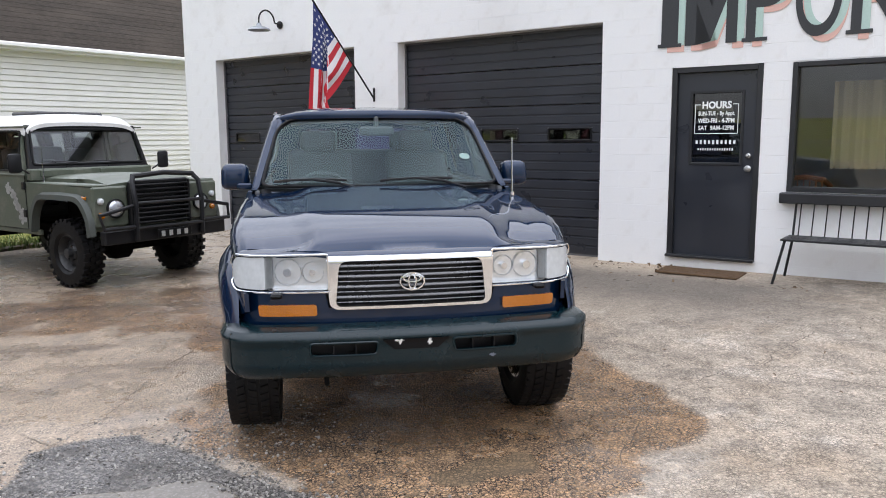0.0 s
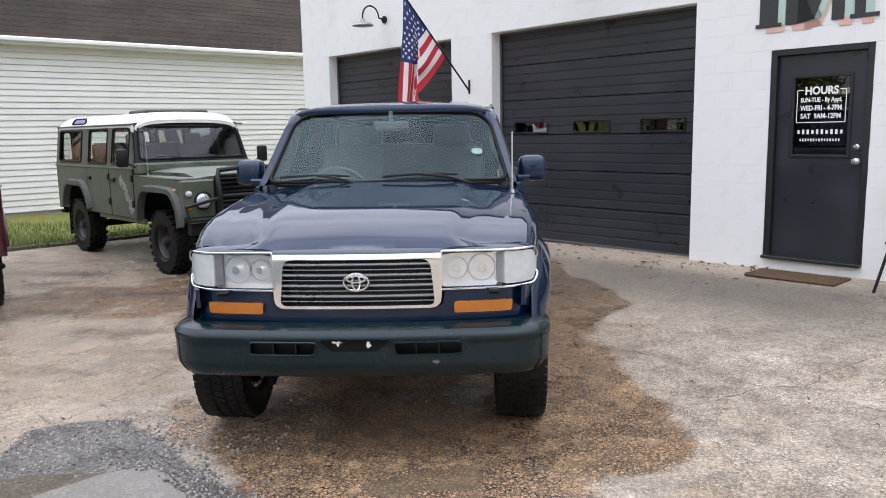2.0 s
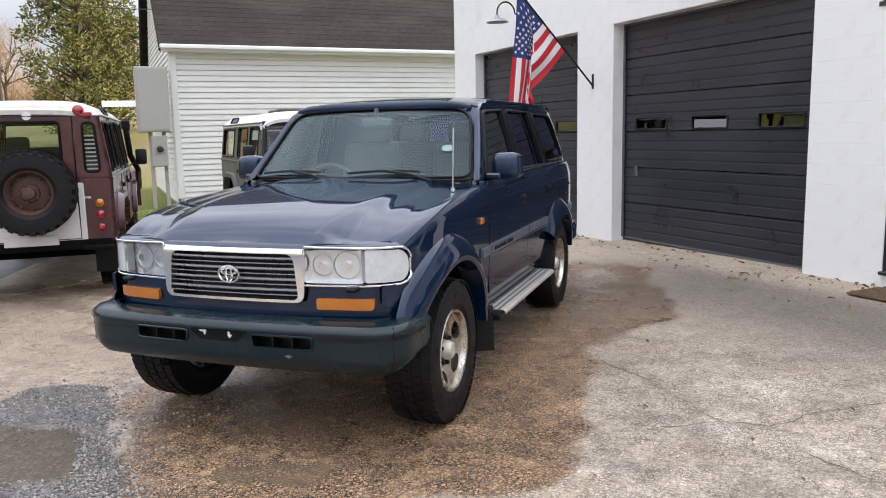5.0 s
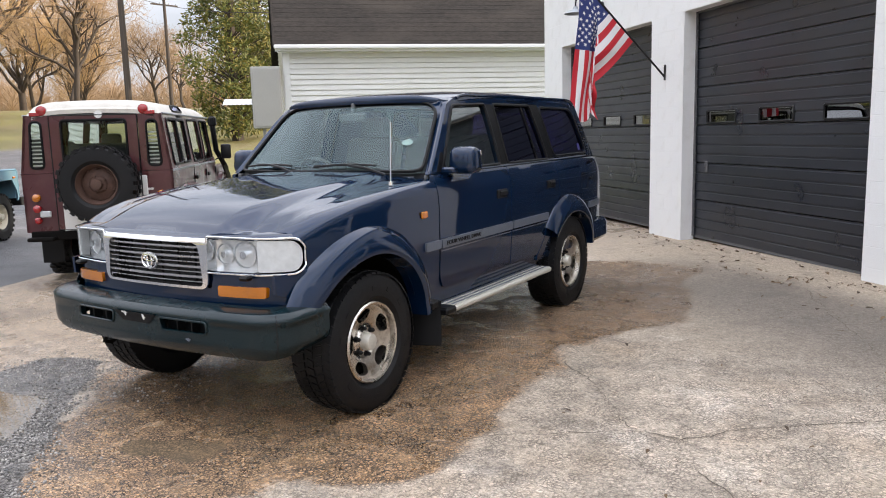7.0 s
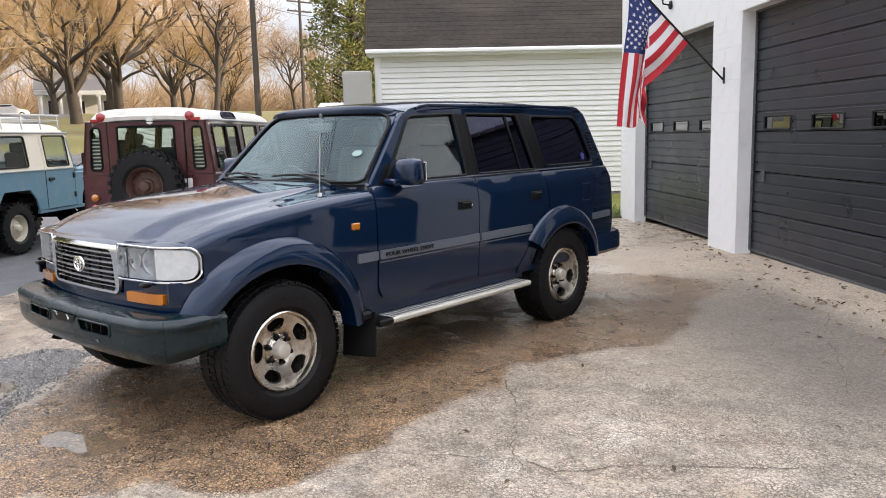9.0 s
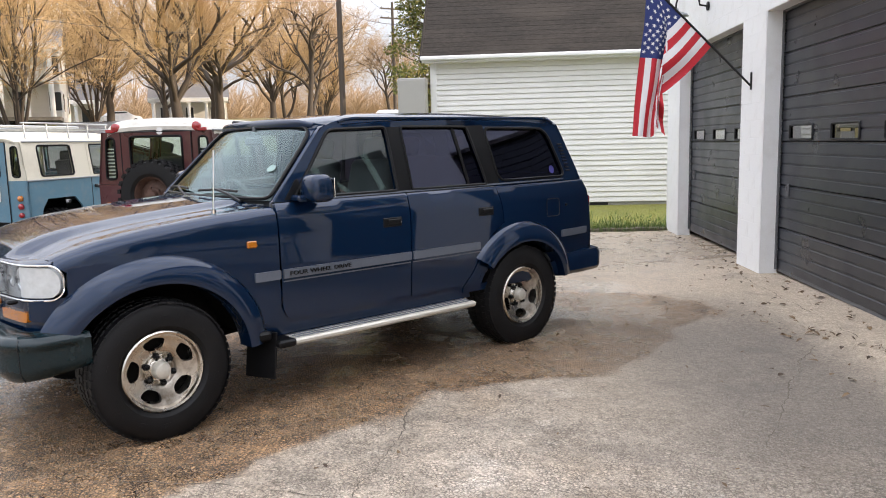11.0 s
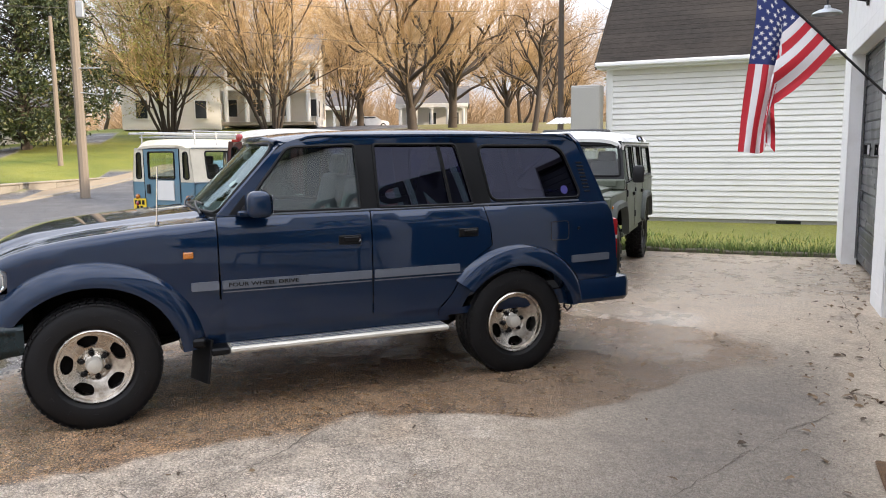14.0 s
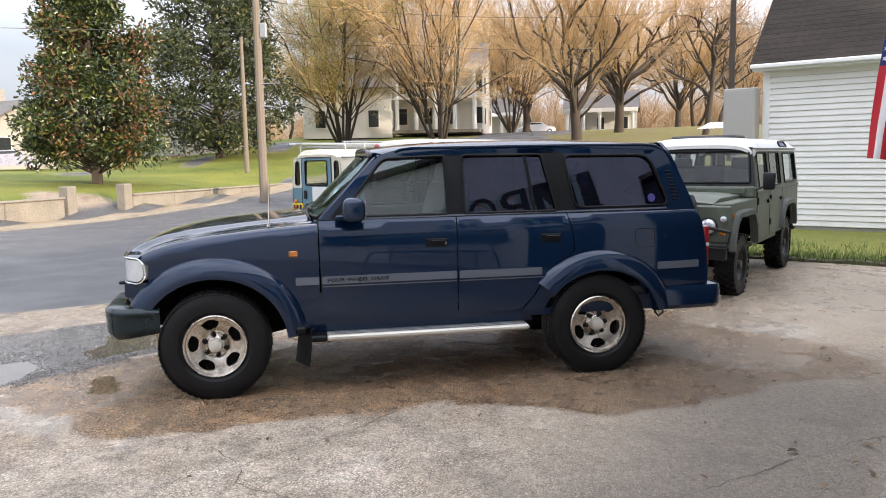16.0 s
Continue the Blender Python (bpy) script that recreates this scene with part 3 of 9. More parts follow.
def shop_front():
    """The front wall, with its openings cut through."""
    bm = B()
    xs = sorted({SHOP_L, SHOP_R, *[o[0] for o in OPEN], *[o[1] for o in OPEN]})
    zs = sorted({-0.3, SHOP_H, *[o[2] for o in OPEN], *[o[3] for o in OPEN]})
    for a, b in zip(xs, xs[1:]):
        for c, d in zip(zs, zs[1:]):
            x, z = (a + b) / 2, (c + d) / 2
            if any(o[0] < x < o[1] and o[2] < z < o[3] for o in OPEN):
                continue
            if any(o[0] < x < o[1] and z < o[2] and o[2] == 0 for o in OPEN):
                continue
            box(bm, (x, WT / 2 + 0.004, z), (b - a, WT - 0.008, d - c))
    bmesh.ops.remove_doubles(bm, verts=bm.verts, dist=1e-4)
    seen = {}
    for f in bm.faces:
        seen.setdefault(tuple(round(v, 3) for v in f.calc_center_median()), []).append(f)
    bmesh.ops.delete(bm, geom=[f for fs in seen.values() if len(fs) > 1 for f in fs], context="FACES")
    return bm


wall_front = part("wall_front", shop_front(), white_paint, None, smooth=0, m=SHOP)
tagged(wall_front, "white-painted concrete block shop front", "wall", kind="structure")
bm = B()
box(bm, (SHOP_L + 0.1, SHOP_DEEP / 2 + 0.1, SHOP_H / 2), (0.2, SHOP_DEEP - 0.2, SHOP_H + 0.6))
tagged(part("wall_west", bm, white_paint, m=SHOP, smooth=0), "white-painted concrete block side wall", "wall", kind="structure")
bm = B()
box(bm, (SHOP_R - 0.1, SHOP_DEEP / 2 + 0.1, SHOP_H / 2), (0.2, SHOP_DEEP - 0.2, SHOP_H + 0.6))
tagged(part("wall_east", bm, white_paint, m=SHOP, smooth=0), "white-painted concrete block side wall", "wall", kind="structure")
bm = B()
box(bm, ((SHOP_L + SHOP_R) / 2, SHOP_DEEP + 0.1, SHOP_H / 2), (SHOP_R - SHOP_L, 0.2, SHOP_H + 0.6))
tagged(part("wall_back", bm, white_paint, m=SHOP, smooth=0), "white-painted concrete block back wall", "wall", kind="structure")
bm = B()
box(bm, ((SHOP_L + SHOP_R) / 2, SHOP_DEEP / 2, SHOP_H + 0.08), (SHOP_R - SHOP_L + 0.1, SHOP_DEEP + 0.3, 0.16), 0.02)
tagged(part("roof", bm, roof_tar, m=SHOP, smooth=0), "flat dark felt roof of the shop", "roof", kind="structure")
bm = B()
box(bm, ((SHOP_L + SHOP_R) / 2, SHOP_DEEP / 2 + 0.15, 2.95), (SHOP_R - SHOP_L - 0.45, SHOP_DEEP - 0.35, 0.1))
tagged(part("ceiling", bm, white_paint, m=SHOP, smooth=0), "plain white ceiling inside the shop", "ceiling", kind="structure")
shop_floor = surf("shop_floor", (0.16, 0.14, 0.12), 0.5, var=0.2)
bm = B()
box(bm, ((SHOP_L + SHOP_R) / 2, SHOP_DEEP / 2 + 0.12, 0.13), (SHOP_R - SHOP_L - 0.42, SHOP_DEEP - 0.2, 0.1))
tagged(part("floor", bm, shop_floor, m=SHOP, smooth=0), "dark smooth floor inside the shop", "floor", kind="structure")
bm = B()
box(bm, (0.5, 3.2, 1.5), (0.1, 6.0, 2.8))
box(bm, (4.9, 2.6, 1.5), (8.6, 0.1, 2.8))
tagged(part("wall_inner", bm, white_paint, m=SHOP, smooth=0), "plain white partition walls inside the shop", "wall", kind="structure")


def garage_door(x0, x1, wins):
    """A sectional door: six ribbed sections, small panes in the fourth, seals and tracks."""
    root = thing("garage_door", "black ribbed sectional garage door with three small panes", "garage door", SHOP @ pose(0, 0.2, 0), "garage doors")
    z0, z1, n = 0.075, 2.93, 6
    hgt = (z1 - z0) / n
    for i in range(n):
        a, b = z0 + i * hgt + 0.004, z0 + (i + 1) * hgt - 0.004
        prof = [(0.006, a)]
        k = 4
        for j in range(k):
            s, e = a + (b - a) * j / k, a + (b - a) * (j + 1) / k
            prof += [(0.0, s + 0.006), (0.0, e - 0.024), (0.009, e - 0.017), (0.009, e - 0.004)]
        prof += [(0.006, b)]
        bm = B()
        holes = wins if i == 3 else []
        cuts = [x0] + [v for w in holes for v in w] + [x1]
        for c in range(len(cuts) - 1):
            pr = prof
            if c % 2:
                pieces = ([p for p in pr if p[1] < 1.515] + [(0.0, 1.515), (0.02, 1.515)], [(0.02, 1.685), (0.0, 1.685)] + [p for p in pr if p[1] > 1.685])
            else:
                pieces = (pr,)
            for pc in pieces:
                rows = [[bm.verts.new((x, y, z)) for y, z in pc] for x in (cuts[c], cuts[c + 1])]
                for q in range(len(pc) - 1):
                    bm.faces.new((rows[0][q], rows[1][q], rows[1][q + 1], rows[0][q + 1]))
        sec = part("section", bm, black_door, root, smooth=0)
        for w in holes:
            bm = B()
            ol = rounded([(w[0] + 0.01, 1.525), (w[1] - 0.01, 1.525), (w[1] - 0.01, 1.675), (w[0] + 0.01, 1.675)], 0.02, 3)
            ring_tube(bm, [(p[0], -0.002, p[1]) for p in ol], 0.012)
            fr = part("window_frame", bm, black_steel, sec)
            bm = B()
            box(bm, ((w[0] + w[1]) / 2, 0.012, 1.6), (w[1] - w[0] - 0.01, 0.006, 0.16))
            part("pane", bm, dark_pane, sec, smooth=0)
    bm = B()
    for x in (x0 + 0.012, x1 - 0.012):
        box(bm, (x, -0.02, 1.49), (0.03, 0.02, 2.84))
    box(bm, ((x0 + x1) / 2, -0.02, 2.9), (x1 - x0, 0.02, 0.03))
    part("weather_seal", bm, rubber_seal, root, smooth=0)
    bm = B()
    box(bm, ((x0 + x1) / 2, 0.02, 0.065), (x1 - x0, 0.03, 0.03))
    part("bottom_seal", bm, rubber_seal, root, smooth=0)
    bm = B()
    box(bm, (x0 + 0.28, -0.012, 0.98), (0.05, 0.02, 0.14), 0.004)
    box(bm, (x0 + 0.28, -0.028, 1.0), (0.02, 0.02, 0.06), 0.004)
    part("handle", bm, rubber_seal, root)
    return root


garage_door(-7.11, -3.94, [(-6.9, -6.28), (-5.83, -5.22), (-4.8, -4.18)])
garage_door(-3.12, 0.0, [(-2.88, -2.26), (-1.84, -1.25), (-0.82, -0.2)])

# ---- clapboard house ----
siding = surf("white_vinyl_siding", (0.72, 0.71, 0.68), 0.5, var=0.05, scale=1.0, fine=40, bump=0.05, dirt=(0.5, 0.49, 0.44), dirt_amt=0.3, dirt_scale=1.2)
shingle_mat = surf("dark_roof_shingle", (0.030, 0.026, 0.023), 0.95, spec=0.15, var=0.45, scale=1.3, fine=14, bump=0.6, piece=0.10, dirt=(0.055, 0.047, 0.040), dirt_amt=0.7, dirt_scale=0.9, stretch=(0.6, 1.6, 1.6))
trim_white = surf("white_trim", (0.76, 0.76, 0.75), 0.45, var=0.04)
block_grey = surf("foundation_block", (0.33, 0.32, 0.30), 0.9, var=0.2)
HL, HW, HE = 11.5, 8.0, 3.74
RISE = 3.9
RUN = HW / 2 + 0.35


def siding_wall(parent, p0, p1, z0, ztop, lap=0.128, out=(0, -1)):
    """Courses of lap siding between two plan points, each a board that leans out at its foot."""
    n = int((max(ztop(0), ztop(1), ztop(0.5)) - z0) / lap) + 1
    for i in range(n):
        a, b = z0 + i * lap, z0 + (i + 1) * lap
        t0, t1 = 0.0, 1.0
        if ztop(0) != ztop(0.5):
            f = max(0.0, min(0.5, (a - ztop(0)) / (ztop(0.5) - ztop(0)) * 0.5))
            t0, t1 = f, 1 - f
            if t1 - t0 < 0.03:
                break
        elif a >= ztop(0):
            break
        b2 = b if ztop(0) != ztop(0.5) else min(b, ztop(0))
        bm, v = B(), []
        for t in (t0, t1):
            x, y = p0[0] + (p1[0] - p0[0]) * t, p0[1] + (p1[1] - p0[1]) * t
            v.append([bm.verts.new((x + out[0] * d, y + out[1] * d, z)) for d, z in ((-0.012, a + 0.005), (0.026, a + 0.005), (0.030, a + 0.010), (0.028, a + 0.030), (0.010, b2 - 0.012), (0.004, b2), (-0.012, b2))])
        for q in range(6):
            bm.faces.new((v[0][q], v[1][q], v[1][q + 1], v[0][q + 1]))
        part("siding_board", bm, siding, parent, smooth=0)


clap_house = thing("clapboard_house", "white vinyl-sided house with a dark shingle roof", "house", HOUSE)
bm = B()
box(bm, (HL / 2, HW / 2, HE / 2), (HL - 0.06, HW - 0.06, HE - 0.1))
house_wall = part("wall", bm, siding, clap_house, smooth=0)
siding_wall(house_wall, (0.1, 0), (HL, 0), 0.16, lambda t: HE - 0.12)
siding_wall(house_wall, (0, HW), (0, 0.1), 0.16, lambda t: HE - 0.1 + (RISE - 0.1) * (1 - abs(2 * t - 1)), out=(-1, 0))
bm = B()
box(bm, (HL / 2, HW / 2, -0.05), (HL - 0.02, HW - 0.02, 0.44))
part("foundation", bm, block_grey, clap_house, "grey block foundation")
bm = B()
box(bm, (0.06, 0.0, HE / 2 + 0.1), (0.14, 0.06, HE - 0.35), 0.005)
box(bm, (-0.0, 0.06, HE / 2 + 0.1), (0.06, 0.14, HE - 0.35), 0.005)
part("corner_board", bm, trim_white, clap_house)
bm = B()
box(bm, (4.05, -0.012, 0.06), (0.5, 0.03, 0.18), 0.005)
part("foundation_vent", bm, black_steel, clap_house, "dark open foundation vent")
# roof: two slabs with courses of shingles, fascia and gutter
pitch = math.atan2(RISE, RUN)
sl = math.hypot(RISE, RUN)
for side in (0, 1):
    bm = B()
    box(bm, (HL / 2 - 0.02, HW / 2, HE + RISE - 0.05), (HL + 0.4, 0.1, 0.1))
    slope = part("roof", bm, shingle_mat, clap_house, "dark grey-brown asphalt shingles", smooth=0)
    rows = 30
    for i in range(rows):
        bm = B()
        a, b = i / rows, (i + 1) / rows
        y0, y1 = -0.35 + RUN * a, -0.35 + RUN * b
        z0, z1 = HE + RISE * a, HE + RISE * b
        if side:
            y0, y1 = HW - y0, HW - y1
        v = [bm.verts.new(p) for p in ((-0.25, y0, z0), (HL + 0.2, y0, z0), (HL + 0.2, y0, z0 + 0.010), (-0.25, y0, z0 + 0.010), (HL + 0.2, y1, z1 + 0.004), (-0.25, y1, z1 + 0.004))]
        bm.faces.new((v[0], v[1], v[2], v[3]))
        bm.faces.new((v[3], v[2], v[4], v[5]))
        part("shingle_course", bm, shingle_mat, slope, smooth=0)
bm = B()
box(bm, (HL / 2, -0.3, HE - 0.05), (HL + 0.4, 0.03, 0.14), 0.004)
box(bm, (HL / 2, -0.15, HE - 0.11), (HL + 0.3, 0.32, 0.02))
part("fascia", bm, trim_white, clap_house, smooth=0)
bm = B()
box(bm, (HL / 2, -0.37, HE - 0.02), (HL + 0.45, 0.1, 0.1), 0.02)
part("gutter", bm, trim_white, clap_house)
bm = B()
for s in (-1, 1):
    a = Vector((-0.22, HW / 2 + s * (HW / 2 + 0.33), HE - 0.06))
    b = Vector((-0.22, HW / 2, HE + RISE - 0.06))
    d = (b - a)
    box(bm, (a + b) / 2, (0.04, d.length, 0.16), 0.004, rot=(math.degrees(math.atan2(d.z, d.y)), 0, 0))
part("rake_board", bm, shingle_mat, clap_house, smooth=0)

# ---- dark blue off-roader ----
paint = surf("dark_blue_metallic_paint", (0.0030, 0.0150, 0.044), 0.34, metal=0.3, var=0.05, scale=0.8, fine=400, bump=0.0, coat=1.0, rvar=0.03, spec=0.02)
paint.node_tree.nodes["Principled BSDF"].inputs["Specular Tint"].default_value = (0.03, 0.06, 0.16, 1)
bumper_mat = surf("weathered_dark_bumper", (0.0020, 0.0115, 0.0150), 0.22, spec=0.40, var=0.25, scale=5, fine=90, bump=0.03, dirt=(0.014, 0.020, 0.022), dirt_amt=0.30, dirt_scale=9)
plastic = surf("black_plastic", (0.004, 0.004, 0.0046), 0.42, spec=0.2, var=0.2, fine=150, bump=0.06)
rubber = surf("tyre_rubber", (0.0048, 0.0048, 0.0055), 0.55, var=0.3, scale=6, fine=120, bump=0.15, spec=0.28, dirt=(0.022, 0.019, 0.016), dirt_amt=0.35, dirt_scale=6)
chrome = surf("chrome", (0.86, 0.87, 0.88), 0.10, metal=1.0, var=0.04, fine=30, bump=0.0, rvar=0.05)
alloy = surf("aged_alloy", (0.62, 0.58, 0.52), 0.26, metal=1.0, var=0.12, scale=7, fine=80, bump=0.05, dirt=(0.16, 0.11, 0.07), dirt_amt=0.8, dirt_scale=8)
silver = surf("step_aluminium", (0.60, 0.57, 0.50), 0.42, metal=0.4, var=0.08, fine=90, bump=0.05, dirt=(0.3, 0.27, 0.22), dirt_amt=0.4)
strip_grey = surf("grey_side_strip", (0.12, 0.135, 0.165), 0.38, metal=0.2, var=0.08, fine=80)
amber = surf("amber_lens", (0.45, 0.135, 0.002), 0.18, var=0.15, scale=20, fine=150, bump=0.25, coat=1.0)
red_lens = surf("red_lens", (0.30, 0.006, 0.008), 0.2, var=0.12, scale=20, fine=120, bump=0.2, coat=1.0)
clear_lens = glass("lamp_lens", (0.95, 0.96, 0.96), 1.0)
reflector = surf("lamp_reflector", (0.90, 0.92, 0.94), 0.18, metal=0.65, var=0.06, scale=14, fine=26, bump=0.16, rvar=0.06)
frosted = surf("frosted_corner_lens", (0.53, 0.55, 0.555), 0.17, var=0.12, scale=12, fine=30, bump=0.10, coat=1.0)
screen_glass = glass("windscreen_glass", (0.70, 0.84, 0.82), 0.95, sheen=(0.80, 0.98, 1.0))
side_glass = glass("side_glass", (0.55, 0.64, 0.64), 2.9, sheen=(0.9, 0.98, 1.0))
privacy_glass = glass("dark_tinted_glass", (0.06, 0.05, 0.15), 1.9, sheen=(0.66, 0.70, 1.0))
cabin_grey = surf("grey_cabin_trim", (0.12, 0.125, 0.13), 0.75, var=0.15, fine=90, bump=0.1)
cabin_dark = surf("dark_cabin_trim", (0.05, 0.052, 0.055), 0.7, var=0.2, fine=90, bump=0.1)
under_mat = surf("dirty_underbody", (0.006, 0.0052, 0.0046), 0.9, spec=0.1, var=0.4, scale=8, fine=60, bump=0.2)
white_mark = surf("scraped_white", (0.75, 0.75, 0.73), 0.6, var=0.2, scale=40)
sticker_mat = surf("pale_sticker", (0.22, 0.33, 0.30), 0.5, var=0.1)


def text_bm(s, size, extrude=0.002, bold=0.0, res=3):
    cu = bpy.data.curves.new("lettering", "FONT")
    cu.body, cu.size, cu.extrude, cu.offset = s, size, extrude, bold
    cu.align_x, cu.align_y = "CENTER", "CENTER"
    cu.resolution_u = res
    ob = bpy.data.objects.new("lettering", cu)
    scene.collection.objects.link(ob)
    me = bpy.data.meshes.new_from_object(ob.evaluated_get(bpy.context.evaluated_depsgraph_get()))
    bpy.data.objects.remove(ob)
    bm = B()
    bm.from_mesh(me)
    bpy.data.meshes.remove(me)
    return bm


def lerp_tab(tab, v):
    """Smooth monotone curve through a table of (place, value)."""
    if v <= tab[0][0]:
        return tab[0][1]
    if v >= tab[-1][0]:
        return tab[-1][1]
    n = len(tab)
    k = next(i for i in range(n - 1) if v <= tab[i + 1][0])
    h = [tab[i + 1][0] - tab[i][0] for i in range(n - 1)]
    d = [(tab[i + 1][1] - tab[i][1]) / h[i] for i in range(n - 1)]

    def slope(i):
        if i == 0:
            return d[0]
        if i == n - 1:
            return d[-1]
        if d[i - 1] * d[i] <= 0:
            return 0.0
        w1, w2 = 2 * h[i] + h[i - 1], h[i] + 2 * h[i - 1]
        return (w1 + w2) / (w1 / d[i - 1] + w2 / d[i])
    t = (v - tab[k][0]) / h[k]
    a, b = slope(k) * h[k], slope(k + 1) * h[k]
    p, q = tab[k][1], tab[k + 1][1]
    return (2 * t ** 3 - 3 * t * t + 1) * p + (t ** 3 - 2 * t * t + t) * a + (3 * t * t - 2 * t ** 3) * q + (t ** 3 - t * t) * b


W_TAB = [(0.42, 0.862), (0.55, 0.880), (0.75, 0.893), (1.0, 0.898), (1.10, 0.895), (1.17, 0.882), (1.22, 0.868), (1.24, 0.850)]
ZT_TAB = [(-0.75, 1.218), (-0.4, 1.195), (0.0, 1.155), (0.25, 1.115), (0.42, 1.065), (0.52, 1.02)]  # top of the front wing


def car_w(x, z):
    """Half width of the body at a height."""
    if z < 1.24:
        w = lerp_tab(W_TAB, z)
    else:
        w = 0.836 - 0.25 * (z - 1.24) - 0.09 * (z - 1.24) ** 2
    if x > 0.0:
        w -= 0.10 * (x / 0.6) ** 2.2
    if x < -3.1:
        w -= 0.055 * ((-3.1 - x) / 0.65) ** 2.2
    return w


def roof_z(x, y):
    t = (x + 2.3) / 1.2
    zc = 1.808 - 0.040 * t * t - 0.02 * max(0, t) ** 6
    u = abs(y) / 0.71
    return zc - 0.022 * u ** 2 - 0.055 * u ** 7


CF = Vector((0.173, -0.985, 0)).normalized()
CL = Vector((-CF.y, CF.x, 0))
CAR_AT = Matrix(((CF.x, CL.x, 0, -0.267), (CF.y, CL.y, 0, 4.307), (0, 0, 1, 0.008), (0, 0, 0, 1)))
car = thing("off_road_estate_car", "dark blue off-road estate car with chrome grille and flared arches", "car", CAR_AT)


def arc(cx, cz, rx, rz, a0, a1, n=24):
    return [(cx + rx * math.cos(radians(a0 + (a1 - a0) * i / n)), cz + rz * math.sin(radians(a0 + (a1 - a0) * i / n))) for i in range(n + 1)]


RA, RB = -2.85, 0.375  # rear axle, hub height
body = part("body", B(), None, car)
ARCH_F = arc(0.0, 0.385, 0.500, 0.475, 205, -28, 26)
ARCH_R = arc(RA - 0.02, 0.375, 0.470, 0.42, 180, 20, 24)


def hood_edge(x):
    return 0.745 - 0.05 * sstep(0.1, 0.62, x)


def wing_fn(x, b):
    zt, R = lerp_tab(ZT_TAB, x), 0.075
    w = car_w(x, min(b, zt - R))
    u = b - (zt - R)
    if u <= 0:
        return Vector((x, car_w(x, b), b))
    w = car_w(x, zt - R)
    if u < R * 1.5708:
        a = u / R
        return Vector((x, w - R * (1 - math.cos(a)), zt - R + R * math.sin(a)))
    d = u - R * 1.5708
    return Vector((x, w - R - d, zt + 0.03 * d))


def wing_top(x):
    zt, R = lerp_tab(ZT_TAB, x), 0.075
    return zt - R + R * 1.5708 + max(0.002, car_w(x, zt - R) - R - hood_edge(x) - 0.004)


def mirror_y(bm):
    """Turns a left part into its right twin."""
    nlay = bm.verts.layers.float_vector.get("true_normal")
    for v in bm.verts:
        v.co.y = -v.co.y
        if nlay:
            v[nlay] = Vector((v[nlay].x, -v[nlay].y, v[nlay].z))
    bmesh.ops.reverse_faces(bm, faces=bm.faces)
    return bm


def both(name, make, mat, parent=None, label="", smooth=35.0):
    obs = []
    for s in (1, -1):
        bm = make()
        if s < 0:
            mirror_y(bm)
        obs.append(part(name, bm, mat, parent or body, label, smooth))
    return obs


def side_fn(x, z):
    return Vector((x, car_w(x, z), z))


def mk_wing():
    bm = B()
    top = [(x, wing_top(x)) for x in np.linspace(-0.742, 0.50, 16)]
    ol = [(-0.742, 0.47)] + top + [(0.475, 1.00), (0.425, 0.97), (0.43, 0.845), (0.60, 0.835), (0.60, 0.745), (0.47, 0.70)]
    arch = [p for p in ARCH_F[::-1] if p[1] > 0.48]
    ol += arch[2:] + [(-0.52, 0.47)]
    panel(bm, [Vector(p) for p in ol], wing_fn, 0.045, 0.02, inward=(0, -1, 0))
    return bm


both("front_wing", mk_wing, paint)


def mk_door(pts, r):
    def f():
        bm = B()
        panel(bm, rounded([Vector(p) for p in pts], r, 4), side_fn, 0.06, 0.03, inward=(0, -1, 0))
        return bm
    return f


doors_f = both("front_door", mk_door([(-0.750, 1.236), (-0.757, 0.60), (-0.80, 0.525), (-1.752, 0.52), (-1.752, 1.236)], [0.01, 0.05, 0.03, 0.02, 0.01]), paint, car)
rear_pts = [(-1.760, 1.236), (-1.760, 0.52), (-2.24, 0.52), (-2.34, 0.62), (-2.42, 0.76), (-2.55, 0.89), (-2.66, 0.96), (-2.645, 1.08), (-2.61, 1.236)]
doors_r = both("rear_door", mk_door(rear_pts, [0.01, 0.02, 0.02, 0.05, 0.05, 0.05, 0.02, 0.05, 0.01]), paint, car)


def mk_quarter():
    bm = B()
    ol = [(-2.618, 1.236), (-2.653, 1.08), (-2.668, 0.955), (-2.55, 0.88), (-2.43, 0.755), (-2.35, 0.62), (-2.25, 0.512), (-2.25, 0.47), (-2.34, 0.47)]
    ol += [p for p in ARCH_R if p[1] > 0.46]
    ol += [(-3.36, 0.60), (-3.80, 0.64), (-3.80, 0.75), (-3.775, 0.95), (-3.735, 1.15), (-3.70, 1.236)]
    panel(bm, [Vector(p) for p in ol], side_fn, 0.055, 0.02, inward=(0, -1, 0))
    return bm


both("rear_quarter", mk_quarter, paint)

WIN1 = rounded([(-0.90, 1.257), (-1.235, 1.672), (-1.70, 1.688), (-1.70, 1.257)], [0.02, 0.05, 0.03, 0.02], 4)
WIN2 = rounded([(-1.825, 1.257), (-1.83, 1.688), (-2.455, 1.685), (-2.545, 1.257)], [0.02, 0.03, 0.03, 0.02], 4)
WIN3 = rounded([(-2.685, 1.275), (-2.63, 1.675), (-3.335, 1.668), (-3.47, 1.275)], [0.07, 0.07, 0.10, 0.07], 6)


